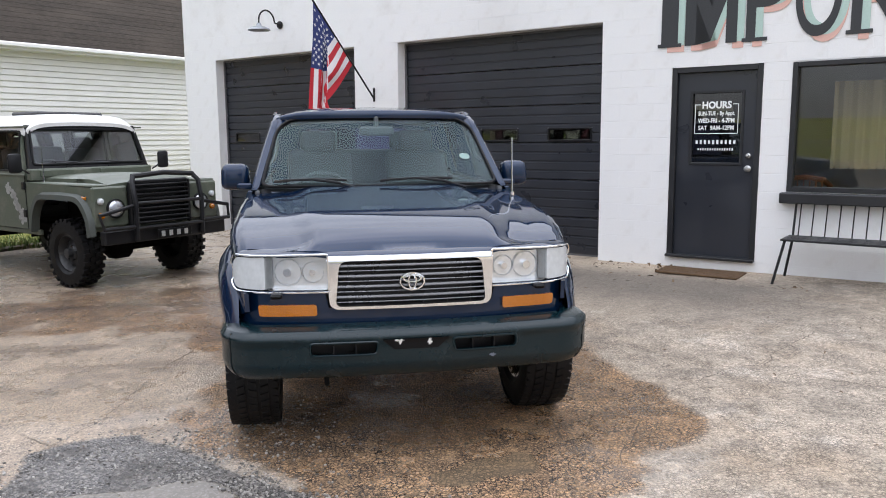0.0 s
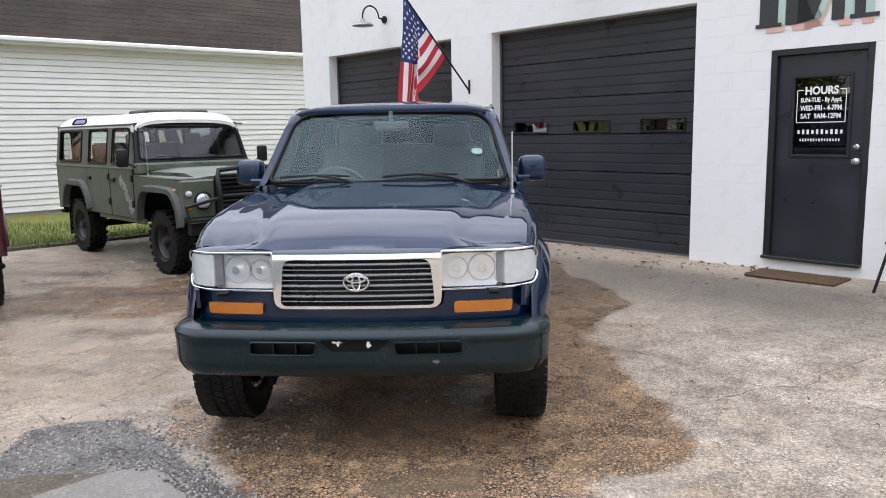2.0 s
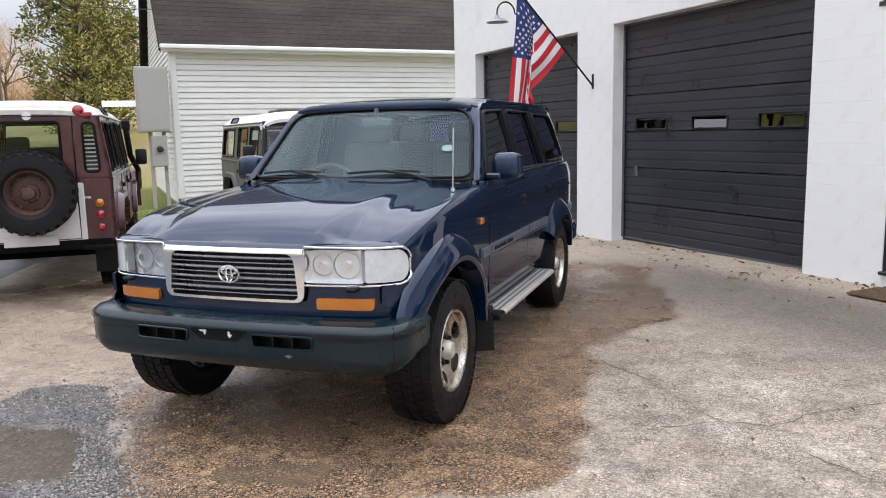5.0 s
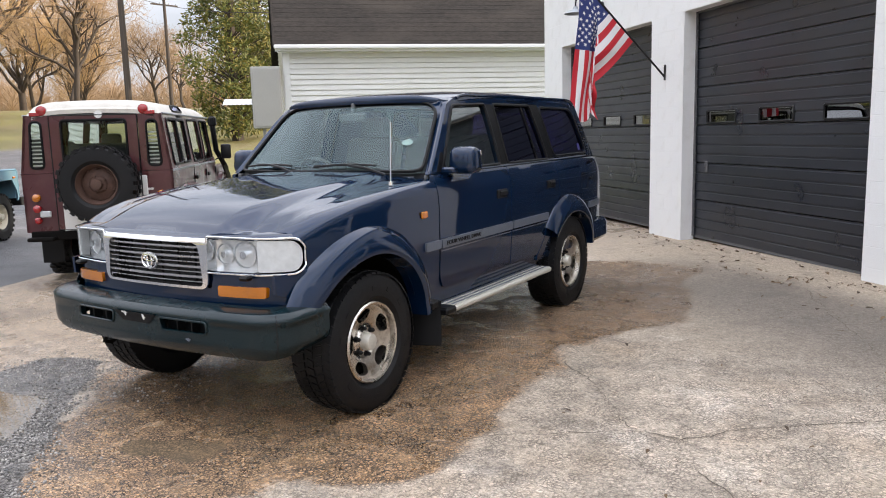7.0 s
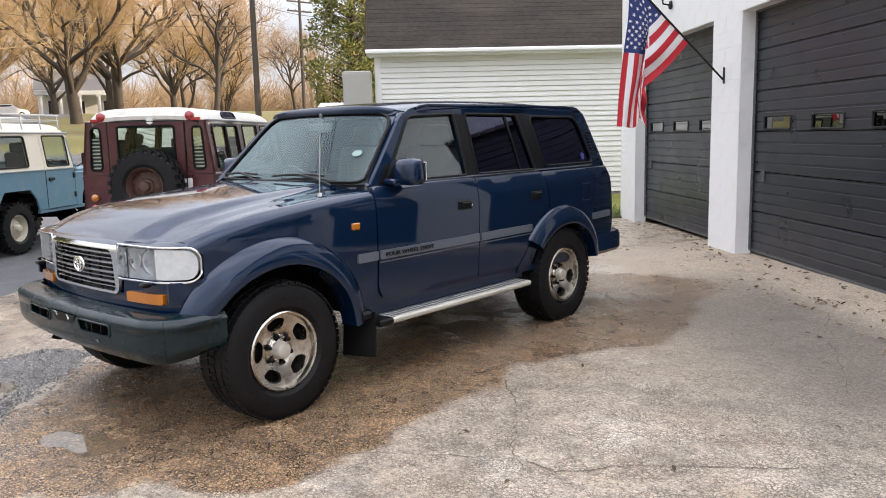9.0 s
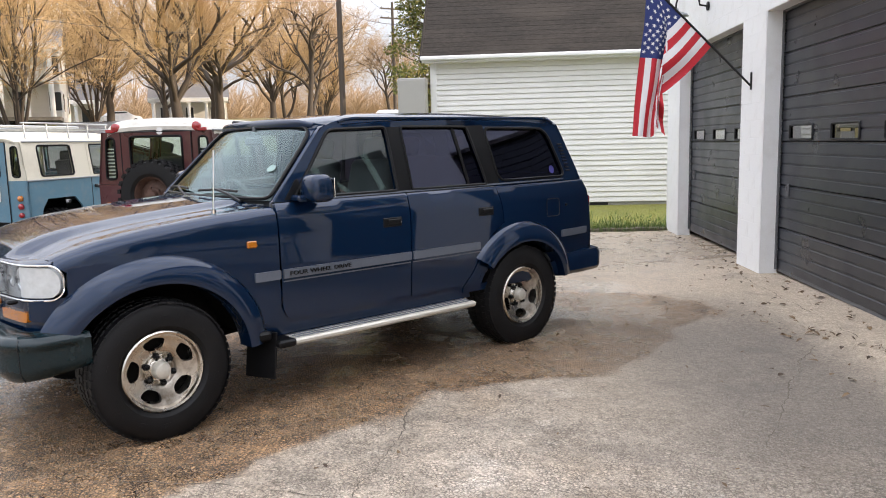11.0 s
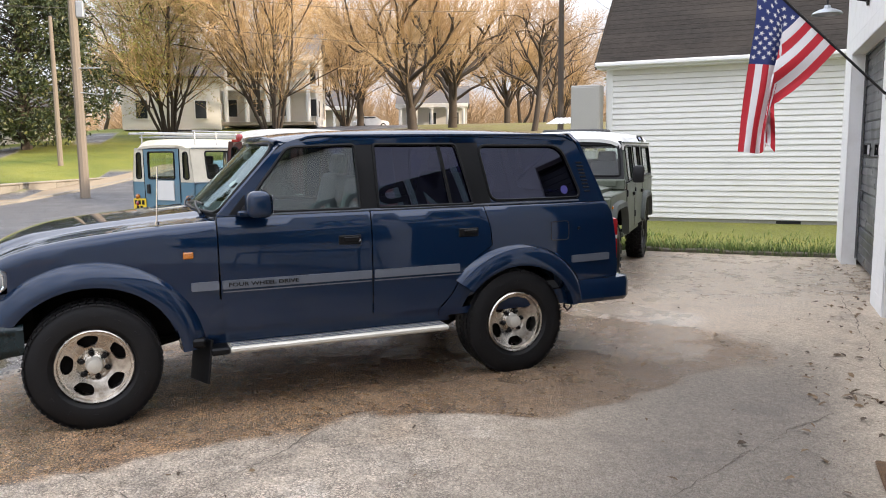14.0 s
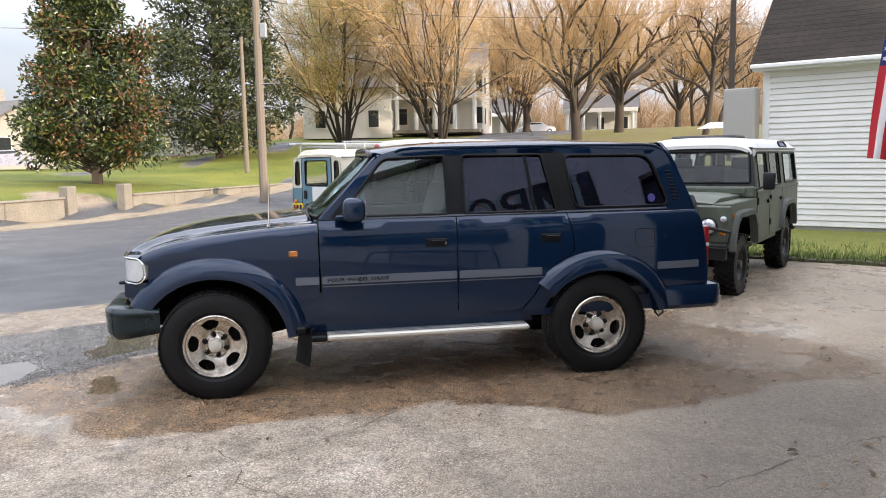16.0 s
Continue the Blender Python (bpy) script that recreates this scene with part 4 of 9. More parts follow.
def mk_green():
    bm = B()
    ol = rounded([(-0.745, 1.240), (-1.20, 1.695), (-1.36, 1.742), (-3.36, 1.755), (-3.48, 1.70), (-3.70, 1.240)], [0.01, 0.12, 0.1, 0.05, 0.05, 0.01], 5)
    panel(bm, ol, side_fn, 0.05, 0.035, holes=[WIN1, WIN2, WIN3], inward=(0, -1, -0.1))
    return bm


both("window_surround", mk_green, paint)


def off_fn(o):
    return lambda x, z: Vector((x, car_w(x, z) + o, z))


def mk_strip(pts, o, r=0.005, step=0.06):
    def f():
        bm = B()
        panel(bm, rounded([Vector(p) for p in pts], r, 3), off_fn(o), step, abs(o) + 0.01, inward=(0, -1, 0))
        return bm
    return f


both("centre_pillar", mk_strip([(-1.70, 1.245), (-1.70, 1.70), (-1.83, 1.70), (-1.825, 1.245)], 0.004), plastic)
both("rear_pillar_trim", mk_strip([(-2.55, 1.245), (-2.46, 1.70), (-2.63, 1.70), (-2.685, 1.245)], 0.004), plastic)
both("window_bar", mk_strip([(-2.36, 1.257), (-2.31, 1.688), (-2.335, 1.688), (-2.385, 1.257)], -0.004), plastic)
both("mirror_corner", mk_strip([(-0.83, 1.25), (-0.93, 1.37), (-0.95, 1.37), (-0.95, 1.25)], 0.005), plastic)
both("belt_strip", mk_strip([(-0.96, 1.240), (-0.96, 1.250), (-3.44, 1.260), (-3.44, 1.250)], 0.010), strip_grey)


def mk_louvre():
    bm = B()
    for i in range(9):
        z = 1.32 + i * 0.027
        x = -3.545 + 0.05 * 0 - (1.70 - z) * 0.20 + 0.09
        a = Vector((x, car_w(x, z) + 0.004, z))
        box(bm, a, (0.055, 0.012, 0.012), 0.003)
    return bm


both("pillar_vent", mk_louvre, plastic)


def mk_seal(ol):
    def f():
        bm = B()
        ring_tube(bm, [off_fn(0.003)(p[0], p[1]) for p in dense(ol, 0.08)], 0.011)
        return bm
    return f


def mk_pane(ol, o=-0.012):
    def f():
        bm = B()
        panel(bm, ol, off_fn(o), 0.08, 0)
        return bm
    return f


for ol, g, lab in ((WIN1, side_glass, "clear side window"), (WIN2, privacy_glass, "purple-tinted side window"), (WIN3, privacy_glass, "purple-tinted rear side window")):
    for o in both("side_window", mk_pane(ol), g, car, lab):
        o.visible_shadow = False
    both("window_seal", mk_seal(ol), plastic)


# roof, bonnet, windscreen
def mk_roof():
    bm = B()
    ol = [(-1.165, -0.60), (-1.12, 0.0), (-1.165, 0.60), (-1.23, 0.68), (-1.4, 0.712), (-3.35, 0.705), (-3.50, 0.66), (-3.545, 0.0), (-3.50, -0.66), (-3.35, -0.705), (-1.4, -0.712), (-1.23, -0.68)]
    panel(bm, [Vector(p) for p in ol], lambda x, y: Vector((x, y, roof_z(x, y))), 0.07, 0.04)
    return bm


part("roof", mk_roof(), paint, car)


def mk_gutter():
    bm = B()
    pts = [(x, car_w(x, z) + 0.004, z) for x, z in ((-1.33, 1.722), (-1.38, 1.738), (-1.46, 1.747), (-2.4, 1.752), (-3.30, 1.75), (-3.40, 1.74), (-3.46, 1.71))]
    tube(bm, pts, 0.011, 6)
    return bm


both("drip_rail", mk_gutter, paint)


def hood_z(x, y):
    zc = lerp_tab([(-0.72, 1.268), (-0.3, 1.232), (0.1, 1.192), (0.35, 1.152), (0.5, 1.105), (0.58, 1.065), (0.635, 1.015)], x)
    edge = lerp_tab(ZT_TAB, x) + 0.006
    u = clamp(abs(y) / hood_edge(x), 0, 1)
    bulge = 1 - sstep(0.60, 0.80, u)
    return edge + (zc - edge) * (0.35 * (1 - u * u) + 0.65 * bulge) - 0.015 * sstep(0.86, 1.0, u) * 0.3


def mk_hood():
    bm = B()
    ol = [(-0.735, -0.735), (-0.69, -0.4), (-0.665, 0.0), (-0.69, 0.4), (-0.735, 0.735)]
    ol += [(x, hood_edge(x)) for x in np.linspace(-0.6, 0.52, 12)]
    ol += [(0.585, 0.62), (0.625, 0.40), (0.64, 0.0), (0.625, -0.40), (0.585, -0.62)]
    ol += [(x, -hood_edge(x)) for x in np.linspace(0.52, -0.6, 12)]
    panel(bm, [Vector(p) for p in ol], lambda x, y: Vector((x, y, hood_z(x, y))), 0.045, 0.03)
    return bm


part("bonnet", mk_hood(), paint, car)


def screen_fn(s, t):
    """Windscreen: s across, t from foot (0) to head (1)."""
    hw = 0.775 + (0.655 - 0.775) * t
    x = -0.665 - 0.445 * t - (0.10 - 0.03 * t) * s * s
    z = 1.255 + 0.448 * t - 0.012 * s * s * t
    return Vector((x, s * hw, z))


def mk_screen(o):
    def f():
        bm = B()
        ol = rounded([(-1, 0), (1, 0), (1, 1), (-1, 1)], [0.1, 0.1, 0.25, 0.25], 6)
        panel(bm, ol, lambda s, t: screen_fn(s, t) + Vector((o, 0, o)), 0.08, 0)
        return bm
    return f


ws = part("windscreen", mk_screen(0.0)(), screen_glass, car)
ws.visible_shadow = False
bm = B()
ring_tube(bm, [screen_fn(p[0], p[1]) + Vector((0.004, 0, 0.004)) for p in dense(rounded([(-1, 0), (1, 0), (1, 1), (-1, 1)], [0.1, 0.1, 0.25, 0.25], 6), 0.1)], 0.011)
part("windscreen_seal", bm, plastic, ws)
bm = B()
panel(bm, [Vector((0.80 + 0.052 * math.cos(a), 0.40 + 0.045 * math.sin(a))) for a in np.linspace(0, 2 * math.pi, 18, endpoint=False)], lambda s, t: screen_fn(s, t) + Vector((0.006, 0, 0.006)), 0.05, 0)
part("sticker", bm, sticker_mat, ws, "pale round sticker on the glass")


def mk_header():
    """Body-coloured strip between the head of the windscreen and the roof."""
    bm, prev = B(), None
    for i in range(33):
        q = -1 + 2 * i / 32
        a = screen_fn(q * 0.99, 0.985) + Vector((0.010, 0, 0.006))
        y = 0.655 * q
        x = lerp_tab([(0.0, -1.116), (0.3, -1.127), (0.6, -1.161), (0.66, -1.20)], abs(y))
        b = Vector((x, y, roof_z(x, y) + 0.004))
        m = a.lerp(b, 0.5) + Vector((0.010, 0, 0.008))
        row = [bm.verts.new(v) for v in (a, a.lerp(m, 0.5) + Vector((0.004, 0, 0.003)), m, m.lerp(b, 0.5) + Vector((0.002, 0, 0.006)), b)]
        if prev:
            for k in range(4):
                bm.faces.new((prev[k], prev[k + 1], row[k + 1], row[k]))
        prev = row
    return bm


part("windscreen_header", mk_header(), paint, body, smooth=80)


def mk_apillar():
    bm = B()
    n = 12
    prev = None
    for i in range(n + 1):
        t = i / n
        a = screen_fn(1.02, t)
        x = -0.76 - 0.46 * t
        z = 1.245 + 0.478 * t
        b = Vector((x, car_w(x, z) + 0.002, z))
        a.z, b.z = min(a.z, roof_z(a.x, a.y) + 0.003), min(b.z, roof_z(b.x, b.y) + 0.003)
        mid = (a + b) / 2 + Vector((0.012, 0.012, 0.004)) * (1 - 0.7 * sstep(0.75, 1.0, t))
        row = [bm.verts.new(a), bm.verts.new(mid), bm.verts.new(b)]
        if prev:
            for q in range(2):
                bm.faces.new((prev[q], prev[q + 1], row[q + 1], row[q]))
        prev = row
    return bm


both("screen_pillar", mk_apillar, paint)


def mk_screen_corner():
    """Body-coloured corner between the rounded glass, the pillar and the roof."""
    bm = B()
    arc_pts = [(0.75 + 0.25 * math.cos(a), 0.75 + 0.25 * math.sin(a)) for a in np.linspace(0, math.pi / 2, 9)]

    def f(s, t):
        p = screen_fn(s, t) + Vector((-0.002, 0, -0.002))
        p.z = min(p.z, roof_z(p.x, p.y) + 0.002)
        return p
    rows = [(bm.verts.new(f(s, t)), bm.verts.new(f(0.5 * (s + (1.03 if k < 5 else 0.75 + 0.28 * (8 - k) / 4)), 0.5 * (t + (1.03 if k > 3 else 0.75 + 0.28 * k / 4)))), bm.verts.new(f(1.03 if k < 5 else 0.75 + 0.28 * (8 - k) / 4, 1.03 if k > 3 else 0.75 + 0.28 * k / 4))) for k, (s, t) in enumerate(arc_pts)]
    for r0, r1 in zip(rows, rows[1:]):
        for q in range(2):
            bm.faces.new((r0[q], r0[q + 1], r1[q + 1], r1[q]))
    return bm


both("screen_corner", mk_screen_corner, paint)
# scuttle below the windscreen
bm = B()
n = 20
prev = None
for i in range(n + 1):
    s = -1 + 2 * i / n
    a = screen_fn(s, 0.0) + Vector((-0.02, 0, -0.01))
    y = a.y
    xf = -0.655 - 0.075 * s * s
    c = Vector((xf, y, hood_z(-0.69, y) - 0.03))
    mid = (a + c) / 2 + Vector((0, 0, -0.012))
    row = [bm.verts.new(p) for p in (a, mid, c)]
    if prev:
        for q in range(2):
            bm.faces.new((prev[q], prev[q + 1], row[q + 1], row[q]))
    prev = row
part("scuttle", bm, plastic, body, "black slotted scuttle panel")
for y0, y1, piv in ((0.44, -0.02, 0.52), (-0.22, -0.66, -0.14)):
    bm = B()
    foot = screen_fn((piv + 0.0) / 0.735, 0.0) + Vector((0.03, 0, -0.015))
    p1, p2 = screen_fn(y0 / 0.735, 0.06) + Vector((0.012, 0, 0.012)), screen_fn(y1 / 0.735, 0.045) + Vector((0.012, 0, 0.012))
    e1 = foot.lerp(p1.lerp(p2, 0.45), 0.5) + Vector((0.02, 0, 0.02))
    tube(bm, [foot, e1, p1.lerp(p2, 0.45) + Vector((0.012, 0, 0.012))], 0.009, 6)
    tube(bm, [p1.lerp(p2, k / 6) + Vector((0.004, 0, 0.004 + 0.01 * math.sin(k / 6 * math.pi))) for k in range(7)], 0.008, 6)
    part("wiper", bm, black_steel, car)
bm = B()
for i in range(26):
    y = -0.42 + i * 0.034
    if abs(y) < 0.07:
        continue
    box(bm, (-0.695 - 0.14 * y * y, y, 1.262 - 0.03 * y * y), (0.03, 0.008, 0.006))
tagged(part("scuttle_grille", bm, black_steel, body, smooth=0), kind="stuff")


# ---- nose: plan curve of the front, lamps, grille, bumper ----
def nose(s, out=0.0):
    """Plan point and outward normal at s metres round the nose from its middle."""
    def at(q):
        q = abs(q)
        if q < 0.66:
            return (0.665 - 0.055 * (q / 0.66) ** 2, q)
        k = (q - 0.66)
        a = min(k / 0.25, 1.0) * radians(68)
        r = 0.25 / radians(68)
        x = 0.61 - r * (1 - math.cos(a)) * 1.02 - 0.16 * math.sin(a) * 0.2
        y = 0.66 + r * math.sin(a)
        return (x, y)
    x, y = at(s)
    x2, y2 = at(abs(s) + 0.01)
    t = Vector((x2 - x, y2 - y, 0)).normalized()
    nrm = Vector((t.y, -t.x, 0))
    sg = 1 if s >= 0 else -1
    return Vector((x + nrm.x * out, sg * (y + nrm.y * out), 0)), Vector((nrm.x, sg * nrm.y, 0))


def nose_fn(out):
    return lambda s, z: nose(s, out)[0] + Vector((0, 0, z))


# body-coloured valance between lamps and bumper
bm = B()
panel(bm, [Vector(p) for p in ((-0.90, 0.64), (0.90, 0.64), (0.90, 0.842), (0.42, 0.842), (0.40, 0.755), (-0.40, 0.755), (-0.42, 0.842), (-0.90, 0.842))], nose_fn(-0.006), 0.04, 0.02, inward=(-1, 0, 0))
part("front_valance", bm, paint, body)
bm = B()
panel(bm, [Vector(p) for p in ((-0.66, 0.72), (0.66, 0.72), (0.66, 1.01), (-0.66, 1.01))], nose_fn(-0.09), 0.08, 0)
part("grille_backing", bm, black_steel, body)
# chrome surround of the grille
bm = B()
outer = rounded([(-0.405, 1.012), (-0.395, 0.750), (0.395, 0.750), (0.405, 1.012)], [0.01, 0.05, 0.05, 0.01], 4)
inner = rounded([(-0.345, 0.984), (-0.366, 0.764), (0.366, 0.764), (0.345, 0.984)], [0.045, 0.03, 0.03, 0.045], 4)
panel(bm, outer, lambda s, z: nose(s, 0.014 - 0.5 * max(0.0, z - 0.985))[0] + Vector((0, 0, z)), 0.012, 0.05, holes=[inner], inward=(-1, 0, 0))
grille = part("grille_surround", bm, chrome, car, "chrome grille surround")
bar_grey = surf("grille_bar_grey", (0.27, 0.27, 0.275), 0.3, metal=0.7, var=0.15)
for i in range(8):
    bm = B()
    z = 0.783 + i * 0.0252
    tube(bm, [nose(s, -0.004)[0] + Vector((0, 0, z)) for s in np.linspace(-0.362, 0.362, 11)], 0.0072 if i % 2 else 0.0030, 6)
    part("grille_bar", bm, bar_grey, grille)
for i in range(6):
    bm = B()
    box(bm, nose(-0.30 + i * 0.12, -0.012)[0] + Vector((0, 0, 0.874)), (0.012, 0.006, 0.215))
    part("grille_upright", bm, plastic, grille, smooth=0)
# oval badge: plain rings
bm = B()
for rx, rz, oz, ox in ((0.058, 0.041, 0, 0), (0.018, 0.034, 0, 0), (0.042, 0.016, 0.014, 0)):
    ring_tube(bm, [(0.684, ox + rx * math.cos(a), 0.880 + oz + rz * math.sin(a)) for a in np.linspace(0, 2 * math.pi, 28, endpoint=False)], 0.0058)
part("badge", bm, chrome, grille, "chrome oval badge of plain rings")


def mk_headlamp_back():
    bm = B()
    panel(bm, [Vector(p) for p in ((0.40, 0.848), (0.685, 0.848), (0.685, 1.005), (0.41, 1.005))], nose_fn(-0.045), 0.05, 0)
    for s, r in ((0.475, 0.052), (0.595, 0.066)):
        p, nn = nose(s, -0.042)
        for k in range(1):
            rings = []
            u = Vector((0, 0, 1)).cross(nn).normalized()
            for d, rr in ((0.006, r), (-0.03, r * 0.75), (-0.05, r * 0.35)):
                rings.append([bm.verts.new(p + Vector((0, 0, 0.927)) + nn * d + (u * math.cos(a) + Vector((0, 0, 1)) * math.sin(a)) * rr) for a in np.linspace(0, 2 * math.pi, 20, endpoint=False)])
            for a, b in zip(rings, rings[1:]):
                for q in range(20):
                    bm.faces.new((a[q], a[(q + 1) % 20], b[(q + 1) % 20], b[q]))
            bm.faces.new(rings[-1])
    return bm


heads = both("headlamp", mk_headlamp_back, reflector, car, "clear twin-reflector headlamp")
for hd, sg in zip(heads, (1, -1)):
    def fix(bm):
        return mirror_y(bm) if sg < 0 else bm
    bm = B()
    panel(bm, rounded([(0.40, 0.848), (0.685, 0.848), (0.685, 1.006), (0.41, 1.006)], 0.012, 3), nose_fn(0.006), 0.04, 0.05, inward=(-1, 0, 0))
    ln = part("lens", fix(bm), clear_lens, hd)
    ln.visible_shadow = False
    for s, r in ((0.475, 0.016), (0.595, 0.020)):
        bm = B()
        p, nn = nose(s, -0.05)
        tube(bm, [p + Vector((0, 0, 0.927)), p + nn * 0.03 + Vector((0, 0, 0.927))], r, 12)
        part("bulb", fix(bm), chrome, hd)
    bm = B()
    panel(bm, rounded([(0.695, 0.850), (0.865, 0.850), (0.895, 0.885), (0.895, 0.96), (0.86, 1.0), (0.695, 1.006)], [0.01, 0.03, 0.04, 0.04, 0.03, 0.01], 4), nose_fn(0.006), 0.03, 0.05, inward=(-0.7, -0.7, 0))
    part("corner_lens", fix(bm), frosted, hd, "frosted white corner lens")
    bm = B()
    ol = rounded([(0.392, 0.836), (0.87, 0.836), (0.912, 0.875), (0.912, 0.965), (0.875, 1.012), (0.40, 1.018)], [0.01, 0.04, 0.05, 0.05, 0.04, 0.01], 4)
    ring_tube(bm, [nose_fn(0.010)(p[0], p[1]) for p in dense(ol, 0.04)], 0.0052, 6)
    part("trim", fix(bm), chrome, hd, "chrome lamp trim")
    bm = B()
    ol = rounded([(0.455, 0.722), (0.725, 0.722), (0.73, 0.776), (0.455, 0.776)], 0.012, 3)
    panel(bm, ol, nose_fn(0.012), 0.04, 0.03, inward=(-1, 0, 0))
    ind = part("indicator_lamp", fix(bm), amber, car, "amber indicator lamp")
    bm = B()
    box(bm, nose(0.64, 0.03)[0] + Vector((0, 0, 0.824)), (0.05, 0.055, 0.022), 0.008)
    part("lamp_washer", fix(bm), plastic, car)


# body-coloured ledge above the lamps
bm = B()
prev = None
for s in np.linspace(-0.86, 0.86, 61):
    a, b, c = nose(s, 0.004)[0] + Vector((0, 0, 1.010)), nose(s, -0.022)[0] + Vector((0, 0, 1.026)), nose(s, -0.11)[0] + Vector((0, 0, 1.034))
    row = [bm.verts.new(p) for p in (a, b, c)]
    if prev:
        for q in range(2):
            bm.faces.new((prev[q], prev[q + 1], row[q + 1], row[q]))
    prev = row
part("lamp_ledge", bm, paint, body)


# front bumper
def bump_curve(s, out=0.0):
    q = abs(s)
    if q < 0.70:
        x, y = 0.795 - 0.045 * (q / 0.70) ** 2, q
        t = Vector((-0.09 * q / 0.49, 1, 0)).normalized()
    else:
        k = min((q - 0.70) / 0.50, 1.0)
        a = radians(7.5 + 82 * min(k / 0.62, 1.0))
        r = 0.31 / radians(82)
        x0, y0, a0 = 0.75, 0.70, radians(7.5)
        if k <= 0.62:
            x = x0 - r * (math.cos(a0) - math.cos(a)) * 1.0
            y = y0 + r * (math.sin(a) - math.sin(a0))
        else:
            ae = radians(89.5)
            x = x0 - r * (math.cos(a0) - math.cos(ae)) - (q - 0.70 - 0.31)
            y = y0 + r * (math.sin(ae) - math.sin(a0))
            a = ae
        t = Vector((-math.sin(a), math.cos(a), 0))
    n = Vector((t.y, -t.x, 0))
    sg = 1 if s >= 0 else -1
    return Vector((x + 0.012 + n.x * out, sg * (y * 1.042 + n.y * out), 0))


BLO, BHI = 0.443, 0.672


def bump_fn(s, z):
    """Rounded section: bulges at mid height."""
    lo, hi = BLO, BHI
    t = (z - lo) / (hi - lo)
    out = -0.045 * (1 - min(t / 0.35, 1)) ** 2 - 0.030 * max(0, (t - 0.80) / 0.20) ** 2.2 - 0.012 * sstep(0.86, 0.72, t)
    lift = 0.02 * sstep(0.85, 1.2, abs(s)) * (1 - t)
    return bump_curve(s, out) + Vector((0, 0, z + lift))


bm = B()
SE = 1.17
slots = [rounded([(sg * 0.18, 0.558), (sg * 0.475, 0.558), (sg * 0.475, 0.620), (sg * 0.17, 0.620)], 0.018, 3) for sg in (1, -1)]
panel(bm, [Vector(p) for p in ((-SE, 0.475), (-0.8, BLO), (0.8, BLO), (SE, 0.475), (SE, BHI), (-SE, BHI))], bump_fn, 0.032, 0.035, holes=slots, inward=(-0.9, 0, 0))
prev = None
for i in range(61):
    s = -SE + 2 * SE * i / 60
    a, b = bump_fn(s, BHI), bump_curve(s, -0.14)
    b = Vector((max(b.x, 0.35), b.y, BHI + 0.012))
    row = [bm.verts.new(a), bm.verts.new(a.lerp(b, 0.4) + Vector((0, 0, 0.008))), bm.verts.new(b)]
    if prev:
        for q in range(2):
            bm.faces.new((prev[q], prev[q + 1], row[q + 1], row[q]))
    prev = row
fb = part("front_bumper", bm, bumper_mat, car, "dark scuffed front bumper with two slots")
for sg in (1, -1):
    bm = B()
    ring_tube(bm, [bump_fn(p[0], p[1]) + Vector((0.002, 0, 0)) for p in dense(slots[0 if sg > 0 else 1], 0.06)], 0.006, 6)
    part("slot_rim", bm, bumper_mat, fb)
    bm = B()
    box(bm, (0.70, sg * 0.325, 0.589), (0.03, 0.36, 0.12))
    for k in range(2):
        box(bm, (0.745, sg * (0.28 + 0.105 * k), 0.589), (0.05, 0.007, 0.07))
    part("slot_backing", bm, black_steel, fb, smooth=0)
    bm = B()
    s = sg * 0.86
    tube(bm, [bump_fn(s, z) + Vector((0.0015, 0, 0)) for z in np.linspace(BLO + 0.005, BHI - 0.005, 8)], 0.0025, 5)
    part("bumper_seam", bm, black_steel, fb)
rs = random.Random(4)
for y, z, w, h in ((-0.075, 0.618, 0.075, 0.032), (0.065, 0.610, 0.030, 0.046), (0.36, 0.525, 0.038, 0.024)):
    bm = B()
    rows_ = []
    for k in range(15):
        cy = y + (k / 14 - 0.5) * w
        hi, lo = (z + sg * h * (0.5 - abs(k / 14 - 0.45)) * rs.uniform(0.35, 1.3) for sg in (1, -1))
        rows_.append([bm.verts.new(bump_fn(cy, q) + Vector((0.0035, 0, 0))) for q in (hi, lo)])
    for a, b in zip(rows_, rows_[1:]):
        bm.faces.new((a[0], b[0], b[1], a[1]))
    part("paint_scrape", bm, white_mark if z > 0.59 else strip_grey, fb, "bare white scrape in the bumper", smooth=0)
bm = B()
panel(bm, [Vector(p) for p in ((-0.155, 0.630), (0.155, 0.630), (0.10, 0.578), (-0.10, 0.578))], lambda s, z: bump_fn(s, z) + Vector((0.002, 0, 0)), 0.05, 0)
part("plate_recess", bm, plastic, fb)
# tow eye and skid bar
bm = B()
tube(bm, [(0.60, -0.42, 0.46), (0.68, -0.42, 0.42), (0.70, -0.42, 0.40), (0.66, -0.42, 0.385), (0.6, -0.42, 0.41)], 0.012, 6)
part("tow_eye", bm, under_mat, car)


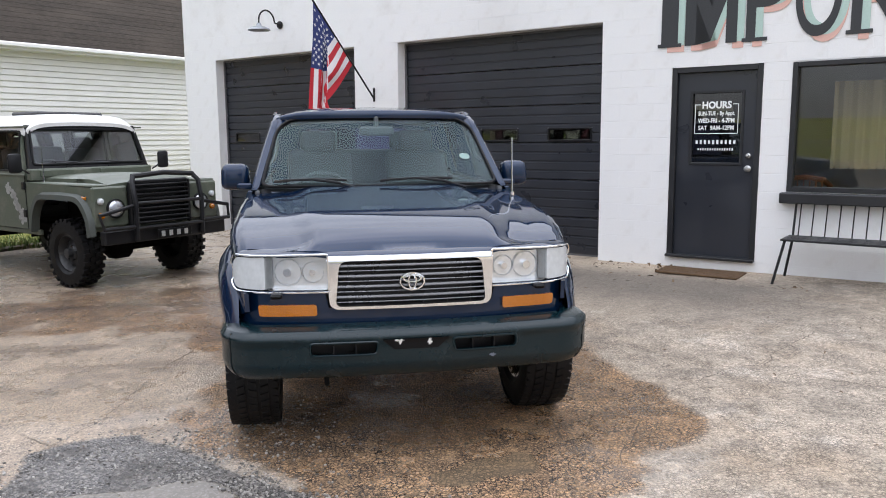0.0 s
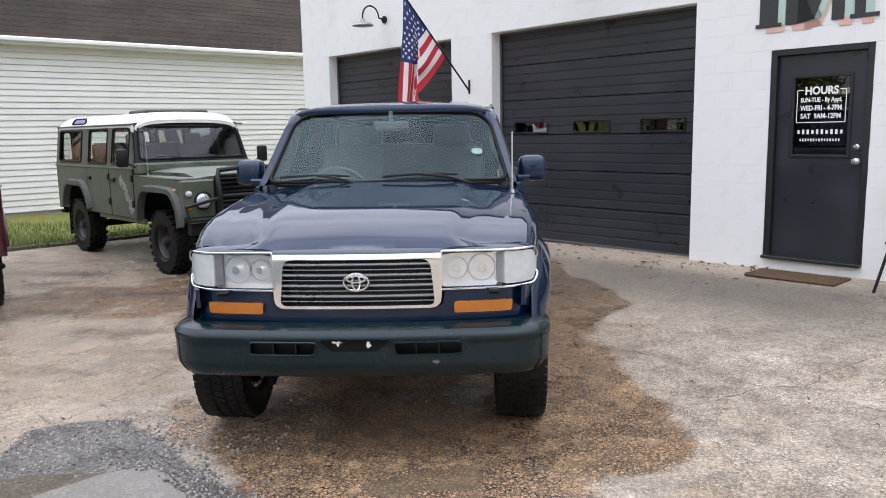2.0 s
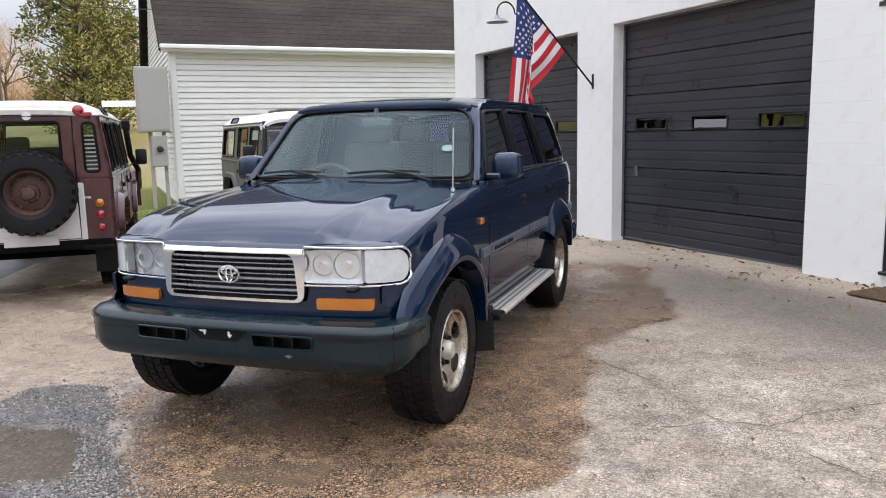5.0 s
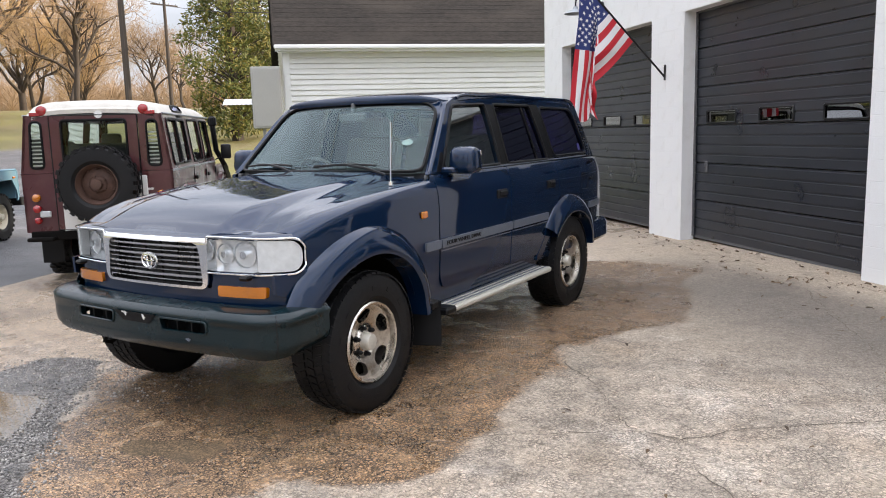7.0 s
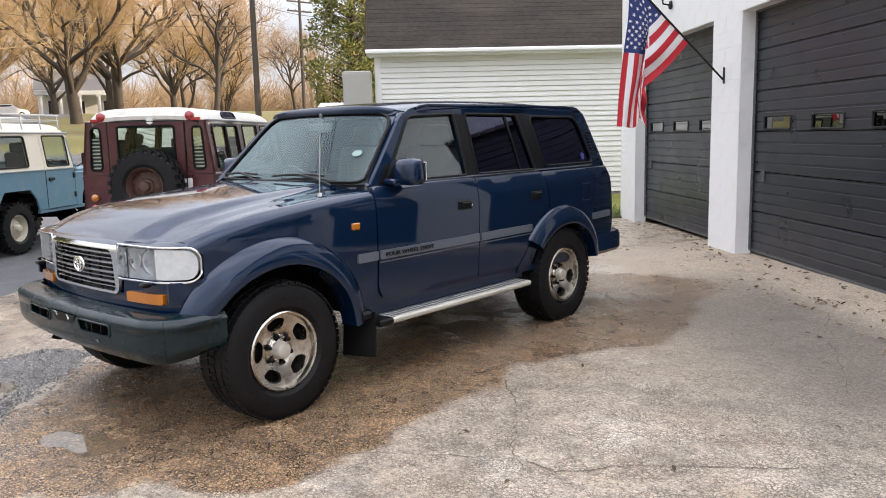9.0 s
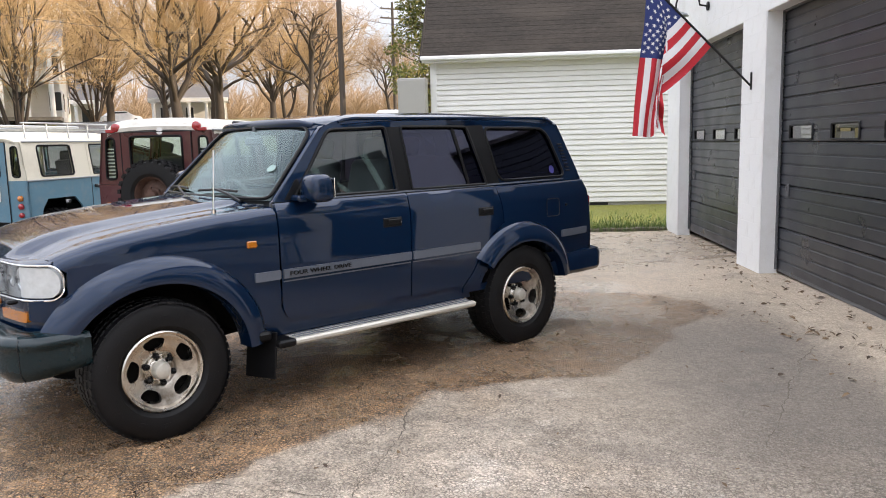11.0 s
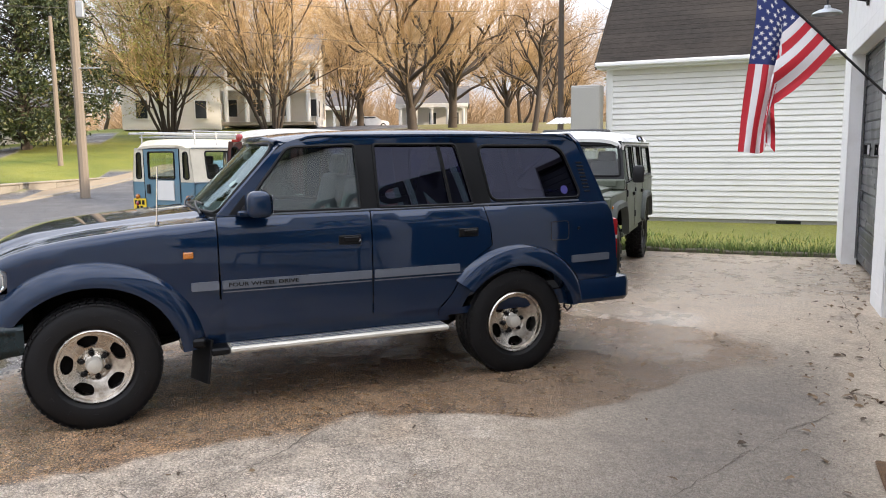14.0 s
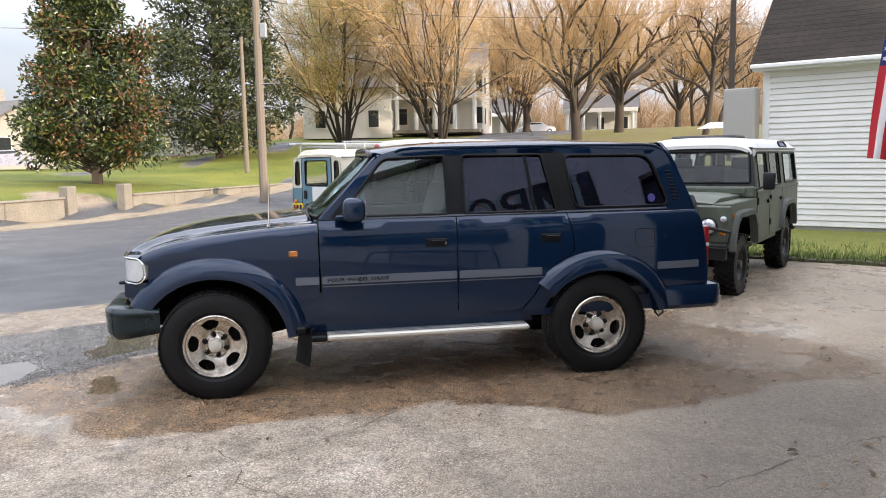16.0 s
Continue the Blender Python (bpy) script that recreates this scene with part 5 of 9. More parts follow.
# ---- arch flares ----
def mk_flare(cx, cz, rx, rz, a0, a1, band, out, x_only=None):
    def f():
        bm = B()
        n, prev = 44, None
        for i in range(n + 1):
            t = i / n
            a = radians(a0 + (a1 - a0) * t)
            ca, sa = math.cos(a), math.sin(a)
            endw = 1.0
            row = []
            for k, (d, o) in enumerate(((-0.012, 0.01), (0.0, out * 0.93), (0.02, out), (band * 0.45, out * 0.86), (band * 0.72, out * 0.50), (band * 0.80, out * 0.40), (band, 0.0), (band + 0.004, -0.01))):
                x, z = cx + (rx + d) * ca, cz + (rz + d) * sa
                y = car_w(clamp(x, -3.7, 0.45), clamp(z, 0.5, 1.1)) + o * endw
                if k == 0:
                    y = car_w(clamp(x, -3.7, 0.45), clamp(z, 0.5, 1.1)) - 0.05
                row.append(bm.verts.new((x, y, z)))
            if prev:
                for q in range(len(row) - 1):
                    bm.faces.new((prev[q], prev[q + 1], row[q + 1], row[q]))
            prev = row
        return bm
    return f


both("front_arch_flare", mk_flare(-0.005, 0.385, 0.505, 0.478, 176, 26, 0.145, 0.072), paint, car)
both("rear_arch_flare", mk_flare(RA - 0.02, 0.375, 0.475, 0.425, 168, 37, 0.150, 0.070), paint, car)


def mk_flare_tail(pts, band, out):
    """Lower rear leg of a flare, running down to the sill."""
    def f():
        bm = B()
        prev = None
        for (x, z), (nx_, nz_) in pts:
            row = []
            for k, (d, o) in enumerate(((-0.012, -0.05), (0.0, out * 0.93), (0.02, out), (band * 0.45, out * 0.86), (band * 0.72, out * 0.5), (band * 0.80, out * 0.4), (band, 0.0), (band + 0.004, -0.01))):
                p = (x + nx_ * d, z + nz_ * d)
                row.append(bm.verts.new((p[0], car_w(clamp(p[0], -3.7, 0.45), clamp(p[1], 0.45, 1.1)) + o, p[1])))
            if prev:
                for q in range(len(row) - 1):
                    bm.faces.new((prev[q], prev[q + 1], row[q + 1], row[q]))
            prev = row
        return bm
    return f


c176, s176 = math.cos(radians(176)), math.sin(radians(176))
both("front_flare_leg", mk_flare_tail([((-0.005 + 0.505 * c176, 0.385 + 0.478 * s176), (c176, s176)), ((-0.525, 0.46), (-1, 0.0)), ((-0.535, 0.44), (-0.95, 0.0))], 0.145, 0.072), paint, car)
# inner wheel wells
def mk_well(cx, r):
    def f():
        bm = B()
        n, rows = 20, []
        for i in range(n + 1):
            a = radians(20 + 150 * i / n)
            rows.append([bm.verts.new((cx + r * math.cos(a), y, 0.40 + r * math.sin(a) * 0.96)) for y in (0.885, 0.50)])
        for a, b in zip(rows, rows[1:]):
            bm.faces.new((a[0], a[1], b[1], b[0]))
        bm.faces.new([r[1] for r in rows])
        return bm
    return f


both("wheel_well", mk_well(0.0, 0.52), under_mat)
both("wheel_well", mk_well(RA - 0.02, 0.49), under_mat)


# ---- sides: sill, step, strips, handles, mirror ----
both("sill", mk_strip([(-0.62, 0.43), (-0.62, 0.535), (-0.70, 0.72), (-0.84, 0.72), (-0.92, 0.535), (-2.30, 0.535), (-2.34, 0.43)], -0.014), paint)


def mk_side_strip(x0, x1, z0, z1):
    return mk_strip([(x0, z0), (x0, z0 + 0.055), (x1, z1 + 0.055), (x1, z1)], 0.016, 0.008)


for a, b, lab in ((-0.575, -0.742, ""), (-0.762, -1.746, "long grey strip with raised lettering"), (-1.768, -2.40, ""), (-3.34, -3.70, "")):
    both("side_strip", mk_side_strip(a, b, 0.785, 0.785), strip_grey, car, lab)


def mk_two_tone():
    bm = B()
    for a, b in ((-0.762, -1.746), (-1.768, -2.42)):
        prev = None
        for x in np.linspace(a, b, 10):
            z = 0.762
            row = [bm.verts.new((x, car_w(x, z) + 0.003, z)), bm.verts.new((x, car_w(x, z) + 0.003, z + 0.008))]
            if prev:
                bm.faces.new((prev[0], prev[1], row[1], row[0]))
            prev = row
    return bm


both("pinstripe", mk_two_tone, strip_grey)
lm = Matrix(((-1, 0, 0, -1.02), (0, 0, 1, 0.918), (0, 1, 0, 0.8125), (0, 0, 0, 1)))
bm = text_bm("FOUR WHEEL DRIVE", 0.048, 0.0015, 0.0008)
for v in bm.verts:
    v.co.x *= 1.02
    v.co.y *= 0.72
part("lettering", bm, plastic, car, "dark lettering on the side strip", smooth=0, m=lm)


def mk_handle(x, z):
    def f():
        bm = B()
        y = car_w(x, z)
        box(bm, (x, y + 0.001, z), (0.155, 0.012, 0.062), 0.005)
        box(bm, (x - 0.012, y + 0.009, z + 0.004), (0.11, 0.014, 0.034), 0.006)
        return bm
    return f


def mk_lock(x, z):
    def f():
        bm = B()
        lathe(bm, [(0.0, 0.0001), (0.0, 0.010), (-0.01, 0.012)], 14, "Y", (x, car_w(x, z) + 0.012, z))
        return bm
    return f


for h in both("door_handle", mk_handle(-1.60, 1.055), plastic, car, "black door handle"):
    pass
both("door_lock", mk_lock(-1.662, 1.052), chrome, car)
both("door_handle", mk_handle(-2.475, 1.06), plastic, car, "black door handle")


def mk_mirror():
    bm = B()
    box(bm, (-0.995, 0.950, 1.318), (0.165, 0.190, 0.170), 0.045, seg=3, taper=(0.86, 0.92))
    box(bm, (-0.92, 0.885, 1.258), (0.10, 0.10, 0.04), 0.012)
    return bm


mirs = both("door_mirror", mk_mirror, paint, car, "dark boxy door mirror")
for mm_, sg in zip(mirs, (1, -1)):
    bm = B()
    box(bm, (-1.076, sg * 0.950, 1.318), (0.006, 0.140, 0.115), 0.002)
    part("mirror_glass", bm, chrome, mm_)


def mk_ind():
    bm = B()
    x, z = -0.565, 1.012
    box(bm, (x, car_w(x, z) + 0.006, z), (0.062, 0.02, 0.042), 0.006)
    return bm


both("side_indicator", mk_ind, amber, car, "amber side indicator")
bm = B()
tube(bm, [(-0.40, 0.785, 1.20), (-0.40, 0.785, 1.222)], 0.014, 10)
tube(bm, [(-0.40, 0.785, 1.222), (-0.41, 0.786, 1.40), (-0.42, 0.787, 1.56)], 0.0045, 6)
part("aerial", bm, chrome, car, "thin chrome aerial on the wing")
bm = B()
ol = rounded([(-3.155, 0.965), (-3.31, 0.965), (-3.31, 1.105), (-3.155, 1.105)], 0.025, 4)
ring_tube(bm, [off_fn(0.0005)(p[0], p[1]) for p in dense(ol, 0.04)], 0.0035, 5)
part("fuel_flap_seam", bm, black_steel, car)
bm = B()
panel(bm, [Vector((-3.325 + 0.032 * math.cos(a), 1.335 + 0.032 * math.sin(a))) for a in np.linspace(0, 2 * math.pi, 18, endpoint=False)], off_fn(-0.008), 0.05, 0)
part("sticker", bm, surf("violet_sticker", (0.05, 0.045, 0.20), 0.5, var=0.2, scale=40), car, "round violet sticker on the quarter glass")
both("keyhole", mk_lock(-3.40, 1.045), plastic, car)


def mk_step():
    bm = B()
    box(bm, (-1.53, 0.885, 0.405), (1.50, 0.20, 0.04), 0.012)
    return bm


steps = both("side_step", mk_step, silver, car, "ribbed aluminium side step")
for st, sg in zip(steps, (1, -1)):
    bm = B()
    for k in range(4):
        box(bm, (-1.53, sg * (0.82 + 0.04 * k), 0.4265), (1.46, 0.012, 0.004))
    part("step_rib", bm, strip_grey, st, smooth=0)
    bm = B()
    box(bm, (-0.725, sg * 0.885, 0.405), (0.12, 0.205, 0.045), 0.012)
    part("step_end", bm, plastic, st)
    bm = B()
    for x in (-1.0, -1.5, -2.0):
        box(bm, (x, sg * 0.76, 0.41), (0.05, 0.18, 0.03))
    part("step_bracket", bm, under_mat, st)


def mk_flap():
    bm = B()
    box(bm, (-0.62, 0.84, 0.335), (0.016, 0.22, 0.28), 0.004, rot=(0, -8, 24))
    box(bm, (-0.60, 0.87, 0.46), (0.09, 0.15, 0.06), 0.015)
    return bm


both("mud_flap", mk_flap, plastic, car, "black rubber mud flap")

# ---- tail ----
def tail_x(z):
    return lerp_tab([(0.55, -3.825), (0.8, -3.82), (1.0, -3.80), (1.236, -3.745), (1.5, -3.64), (1.70, -3.555), (1.80, -3.50)], z)


def tail_fn(y, z):
    return Vector((tail_x(z) + 0.05 * (abs(y) / 0.8) ** 3, y, z))


rw = rounded([(-0.60, 1.28), (0.60, 1.28), (0.54, 1.66), (-0.54, 1.66)], 0.06, 4)
bm = B()
panel(bm, [Vector(p) for p in ((-0.83, 0.60), (0.83, 0.60), (0.825, 0.95), (0.80, 1.236), (0.68, 1.70), (0.60, 1.765), (-0.60, 1.765), (-0.68, 1.70), (-0.80, 1.236), (-0.825, 0.95))], tail_fn, 0.08, 0.03, holes=[rw], inward=(1, 0, 0))
part("tailgate", bm, paint, car)
bm = B()
panel(bm, rw, lambda y, z: tail_fn(y, z) + Vector((0.012, 0, 0)), 0.1, 0)
o = part("rear_window", bm, privacy_glass, car, "tinted rear window")
o.visible_shadow = False


def mk_tail():
    bm = B()
    box(bm, (-3.785, 0.745, 0.93), (0.08, 0.13, 0.34), 0.025, seg=2)
    return bm


tl = both("tail_lamp", mk_tail, red_lens, car, "red tail lamp with a white band")
for t_, sg in zip(tl, (1, -1)):
    bm = B()
    box(bm, (-3.788, sg * 0.747, 0.95), (0.08, 0.132, 0.06), 0.02)
    part("white_band", bm, frosted, t_)
bm = B()
prev = None
def rear_edge(q):
    """Plan of the rear bumper from the left arch (-1) round the tail to the right arch (1)."""
    a = abs(q)
    if a > 0.55:
        t = (a - 0.55) / 0.45
        x = -3.80 + 0.47 * t
        y = lerp_tab([(-3.80, 0.895), (-3.6, 0.905), (-3.33, car_w(-3.33, 0.6) + 0.028)], x)
    elif a > 0.42:
        b = (a - 0.42) / 0.13 * math.pi / 2
        x, y = -3.80 - 0.125 * math.cos(b), 0.77 + 0.125 * math.sin(b)
    else:
        x, y = -3.925, 0.77 * a / 0.42
    return x, math.copysign(y, q)


for i in range(81):
    q = -1 + 2 * i / 80
    x, y = rear_edge(q)
    row = []
    for inset, z in ((0.10, 0.452), (0.03, 0.458), (0.0, 0.49), (0.0, 0.60), (0.02, 0.64), (0.10, 0.655)):
        side = sstep(0.42, 0.55, abs(q))
        row.append(bm.verts.new((x + inset * (1 - side), y - math.copysign(inset * side, q), z)))
    if prev:
        for k in range(5):
            bm.faces.new((prev[k], prev[k + 1], row[k + 1], row[k]))
    prev = row
part("rear_bumper", bm, paint, car, "dark blue rear bumper")
bm = B()
tube(bm, [(-3.55, 0.55, 0.45), (-3.56, 0.55, 0.36), (-3.52, 0.55, 0.335), (-3.49, 0.55, 0.37), (-3.5, 0.55, 0.45)], 0.009, 6)
part("tow_loop", bm, black_steel, car)

# ---- wheels ----
def tyre_mesh(R=0.392, w=0.262, rim=0.222, blocks=52):
    bm = B()
    h = w / 2
    prof = [(h * 0.80, rim), (h * 0.98, rim + 0.03), (h * 1.02, rim + 0.075), (h * 0.96, R - 0.035), (h * 0.86, R - 0.012), (h * 0.70, R - 0.008), (-h * 0.70, R - 0.008), (-h * 0.86, R - 0.012), (-h * 0.96, R - 0.035), (-h * 1.02, rim + 0.075), (-h * 0.98, rim + 0.03), (-h * 0.8, rim)]
    lathe(bm, prof, 56, "Y")
    tyre = to_mesh("tyre", bm, rubber, 30)
    bm = B()
    for row, (y0, wd) in enumerate(((-0.84, 0.30), (-0.45, 0.34), (0.0, 0.34), (0.45, 0.34), (0.84, 0.30))):
        for k in range(blocks):
            a = 2 * math.pi * (k + 0.5 * (row % 2)) / blocks
            top = 0.010 if abs(y0) < 0.8 else 0.004
            r0, r1 = R - 0.018, R - 0.001 - (0.007 if abs(y0) > 0.8 else 0)
            da = 2 * math.pi / blocks * 0.42
            yc, hw = y0 * h, wd * h / 2
            sk = 0.3 * da * (1 if row % 2 else -1)
            vs = []
            for r, f in ((r0, 1.0), (r1, 0.88)):
                for sa, sy in ((-1, -1), (1, -1), (1, 1), (-1, 1)):
                    ang = a + da * sa * f + sk * sy
                    vs.append(bm.verts.new((r * math.cos(ang), yc + sy * hw * f, r * math.sin(ang))))
            bm.faces.new(vs[4:8])
            for q in range(4):
                bm.faces.new((vs[q], vs[(q + 1) % 4], vs[4 + (q + 1) % 4], vs[4 + q]))
    # raised sidewall ring and letters as plain bars
    for sg in (1,):
        for k in range(14):
            if k % 7 in (0, 3):
                continue
            a = 2 * math.pi * k / 14 * 1.0
            box(bm, (0.298 * math.cos(a), sg * (h * 1.015), 0.298 * math.sin(a)), (0.022, 0.004, 0.035), 0, rot=(0, -math.degrees(a), 0))
    return tyre, to_mesh("tread", bm, rubber, 30)


def rim_meshes(R=0.222, w=0.2):
    bm = B()
    lathe(bm, [(0.115, R + 0.004), (0.122, R - 0.004), (0.118, R - 0.016), (0.09, R - 0.022), (0.03, R - 0.035), (-0.10, R - 0.02), (-0.11, R)], 48, "Y")
    # dished face with five openings
    def yof(r):
        return lerp_tab([(0.0, 0.070), (0.055, 0.068), (0.075, 0.044), (0.095, 0.060), (0.13, 0.072), (0.165, 0.080), (0.20, 0.090)], r)
    ol = [Vector((0.203 * math.cos(a), 0.203 * math.sin(a))) for a in np.linspace(0, 2 * math.pi, 60, endpoint=False)]
    holes = []
    for k in range(5):
        c = 2 * math.pi * k / 5 + math.pi / 2
        pts = []
        for r, da in ((0.128, -0.33), (0.116, 0.0), (0.128, 0.33), (0.180, 0.38), (0.194, 0.0), (0.180, -0.38)):
            pts.append(Vector((r * math.cos(c + da), r * math.sin(c + da))))
        holes.append(rounded(pts, 0.022, 4))
    panel(bm, ol, lambda a, b: Vector((a, yof(math.hypot(a, b)), b)), 0.016, 0.030, holes=holes, inward=(0, -1, 0))
    face = to_mesh("rim", bm, alloy, 40)
    bm = B()
    lathe(bm, [(0.060, 0.053), (0.098, 0.047), (0.110, 0.041), (0.114, 0.028), (0.114, 0.0005)], 28, "Y")
    cap = to_mesh("hub_cap", bm, silver, 40)
    bm = B()
    # the nut's wide black foot stands for the shade in its recess
    lathe(bm, [(0.055, 0.017), (0.062, 0.017), (0.0625, 0.0125), (0.082, 0.0115), (0.087, 0.007), (0.087, 0.0005)], 12, "Y")
    nut = to_mesh("wheel_nut", bm, plastic, 20)
    bm = B()
    lathe(bm, [(0.0, 0.198), (0.012, 0.198), (0.02, 0.17), (0.02, 0.06), (0.03, 0.05), (0.03, 0.0005)], 32, "Y")
    disc = to_mesh("brake_disc", bm, under_mat, 40)
    return face, cap, nut, disc


TYRE, TREAD = tyre_mesh()
RIM, CAP, NUT, DISC = rim_meshes()


def wheel(parent, x, y, z, sg, spin):
    w = shared("wheel", DISC, parent, pose(x, y, z, 0, spin, 0 if sg > 0 else 180))
    shared("tyre", TYRE, w, Matrix())
    tagged(shared("tread", TREAD, w, Matrix()), "worn black tread blocks", kind="stuff")
    shared("rim", RIM, w, Matrix())
    shared("hub_cap", CAP, w, Matrix())
    for k in range(6):
        a = 2 * math.pi * (k + 0.5) / 6
        shared("wheel_nut", NUT, w, Matrix.Translation((0.076 * math.cos(a), -0.004, 0.076 * math.sin(a))))
    return w


for x, z in ((0.0, 0.378), (RA, 0.375)):
    for sg in (1, -1):
        wheel(car, x, sg * 0.795, z, sg, 11 if x == 0 else 40)

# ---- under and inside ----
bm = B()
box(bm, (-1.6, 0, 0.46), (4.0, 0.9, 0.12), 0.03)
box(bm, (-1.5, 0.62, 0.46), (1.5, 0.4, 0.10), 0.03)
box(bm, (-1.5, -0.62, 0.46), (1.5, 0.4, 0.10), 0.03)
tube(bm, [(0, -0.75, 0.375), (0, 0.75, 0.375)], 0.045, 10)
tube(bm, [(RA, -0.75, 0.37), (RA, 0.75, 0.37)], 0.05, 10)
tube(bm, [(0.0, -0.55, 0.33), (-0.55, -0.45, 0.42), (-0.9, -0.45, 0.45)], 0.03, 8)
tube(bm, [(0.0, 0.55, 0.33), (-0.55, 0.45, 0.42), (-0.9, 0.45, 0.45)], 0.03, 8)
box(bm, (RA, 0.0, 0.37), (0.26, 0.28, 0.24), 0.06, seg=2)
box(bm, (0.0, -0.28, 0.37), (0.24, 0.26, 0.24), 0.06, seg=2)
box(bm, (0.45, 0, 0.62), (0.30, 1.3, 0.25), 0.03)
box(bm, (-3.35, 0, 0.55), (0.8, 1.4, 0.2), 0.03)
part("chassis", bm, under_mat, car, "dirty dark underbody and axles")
bm = B()
box(bm, (-0.1, 0, 0.85), (1.1, 0.98, 0.40), 0.05)
part("engine_bay", bm, black_steel, car)
bm = B()
box(bm, (-2.15, 0, 0.62), (2.95, 1.68, 0.06))
part("cabin_floor", bm, cabin_dark, car)
bm = B()
panel(bm, [Vector(p) for p in ((-0.68, -0.70), (-1.05, -0.76), (-1.05, 0.76), (-0.68, 0.70))], lambda x, y: Vector((x, y, 1.215 + 0.03 * math.sin((x + 0.68) * -6))), 0.08, 0.35)
dash = part("dashboard", bm, cabin_grey, car)
bm = B()
c = Vector((-1.18, -0.38, 1.17))
ring_tube(bm, [c + Vector((0.09 * math.sin(a), 0.185 * math.cos(a), 0.16 * math.sin(a))) for a in np.linspace(0, 2 * math.pi, 28, endpoint=False)], 0.014, 8)
box(bm, c, (0.04, 0.12, 0.08), 0.02, rot=(0, -30, 0))
for sy in (-1, 1):
    tube(bm, [c, c + Vector((0, 0.175 * sy, 0.0))], 0.012, 6)
part("steering_wheel", bm, cabin_grey, car)


def seat(x, y, w):
    bm = B()
    box(bm, (x, y, 0.88), (0.52, w, 0.20), 0.06, seg=3)
    s = part("seat", bm, cabin_grey, car, "grey cloth seat")
    bm = B()
    box(bm, (x - 0.30, y, 1.18), (0.15, w * 0.95, 0.58), 0.06, rot=(0, -14, 0), seg=3)
    part("backrest", bm, cabin_grey, s)
    for k in ((0,) if w < 0.7 else (-0.4, 0.4)):
        bm = B()
        box(bm, (x - 0.38, y + k, 1.54), (0.10, 0.27, 0.17), 0.045, rot=(0, -10, 0), seg=3)
        part("headrest", bm, cabin_grey, s)


seat(-1.50, -0.38, 0.52)
seat(-1.50, 0.38, 0.52)
seat(-2.40, 0.0, 1.35)
bm = B()
box(bm, screen_fn(0.0, 0.84) + Vector((-0.05, 0, -0.02)), (0.03, 0.24, 0.065), 0.015)
box(bm, screen_fn(0.0, 0.93) + Vector((-0.02, 0, 0)), (0.03, 0.03, 0.08), 0.008)
part("rear_view_mirror", bm, cabin_grey, car)
bm = B()
panel(bm, [Vector(p) for p in ((-1.2, -0.64), (-1.2, 0.64), (-3.45, 0.62), (-3.45, -0.62))], lambda x, y: Vector((x, y, roof_z(x, y) - 0.05)), 0.15, 0)
part("headlining", bm, cabin_grey, car)
for sg in (1, -1):
    bm = B()
    tube(bm, [(-1.05, sg * 0.735, 1.40), (-1.08, sg * 0.70, 1.43), (-1.14, sg * 0.68, 1.52), (-1.18, sg * 0.695, 1.57)], 0.014, 6)
    part("grab_handle", bm, cabin_grey, car)
    bm = B()
    box(bm, (-1.7, sg * 0.80, 1.05), (1.9, 0.03, 0.38), 0.01)
    part("door_trim", bm, cabin_grey, car)

# ---- three boxy four-wheel-drive wagons ----
olive = surf("faded_olive_paint", (0.085, 0.098, 0.070), 0.48, var=0.14, scale=2.5, fine=70, bump=0.05, dirt=(0.19, 0.18, 0.15), dirt_amt=0.5, dirt_scale=5)
maroon = surf("maroon_paint", (0.060, 0.009, 0.013), 0.33, var=0.15, scale=3, fine=90, bump=0.03, coat=0.4, dirt=(0.13, 0.07, 0.06), dirt_amt=0.35, dirt_scale=4)
sea_blue = surf("faded_blue_paint", (0.10, 0.20, 0.26), 0.5, var=0.12, scale=3, fine=70, bump=0.04, dirt=(0.25, 0.26, 0.25), dirt_amt=0.4, dirt_scale=5)
roof_white = surf("aged_white_roof_paint", (0.70, 0.69, 0.66), 0.45, var=0.06, scale=2, fine=60, bump=0.04, dirt=(0.45, 0.42, 0.37), dirt_amt=0.4, dirt_scale=4)
roof_cream = surf("dirty_cream_roof_paint", (0.54, 0.51, 0.45), 0.5, var=0.1, scale=2, fine=60, bump=0.04, dirt=(0.30, 0.26, 0.21), dirt_amt=0.5, dirt_scale=5)
cream = surf("cream_hardtop_paint", (0.66, 0.61, 0.49), 0.5, var=0.08, scale=2, fine=60, bump=0.04, dirt=(0.38, 0.33, 0.25), dirt_amt=0.4)
flare_grey = surf("grey_arch_plastic", (0.062, 0.070, 0.060), 0.6, var=0.15, fine=70)
galv = surf("galvanised_steel", (0.36, 0.38, 0.40), 0.45, metal=0.7, var=0.15, scale=8, fine=60)
rust_mat = surf("rusty_rim", (0.075, 0.038, 0.026), 0.75, var=0.35, scale=10, fine=60, bump=0.2)
dark_rim = surf("black_steel_rim", (0.03, 0.03, 0.03), 0.5, var=0.3, scale=8, fine=60)
cream_rim = surf("cream_steel_rim", (0.5, 0.46, 0.36), 0.5, var=0.2, scale=8, fine=60)
bare_metal = surf("bare_scraped_metal", (0.42, 0.42, 0.40), 0.55, metal=0.3, var=0.3, scale=12, fine=60)
wagon_glass = glass("wagon_glass", (0.80, 0.86, 0.83), 1.0)
yellow_plate = surf("yellow_plate", (0.75, 0.52, 0.03), 0.4, var=0.06)
white_plate = surf("white_panel", (0.68, 0.67, 0.64), 0.5, var=0.08)


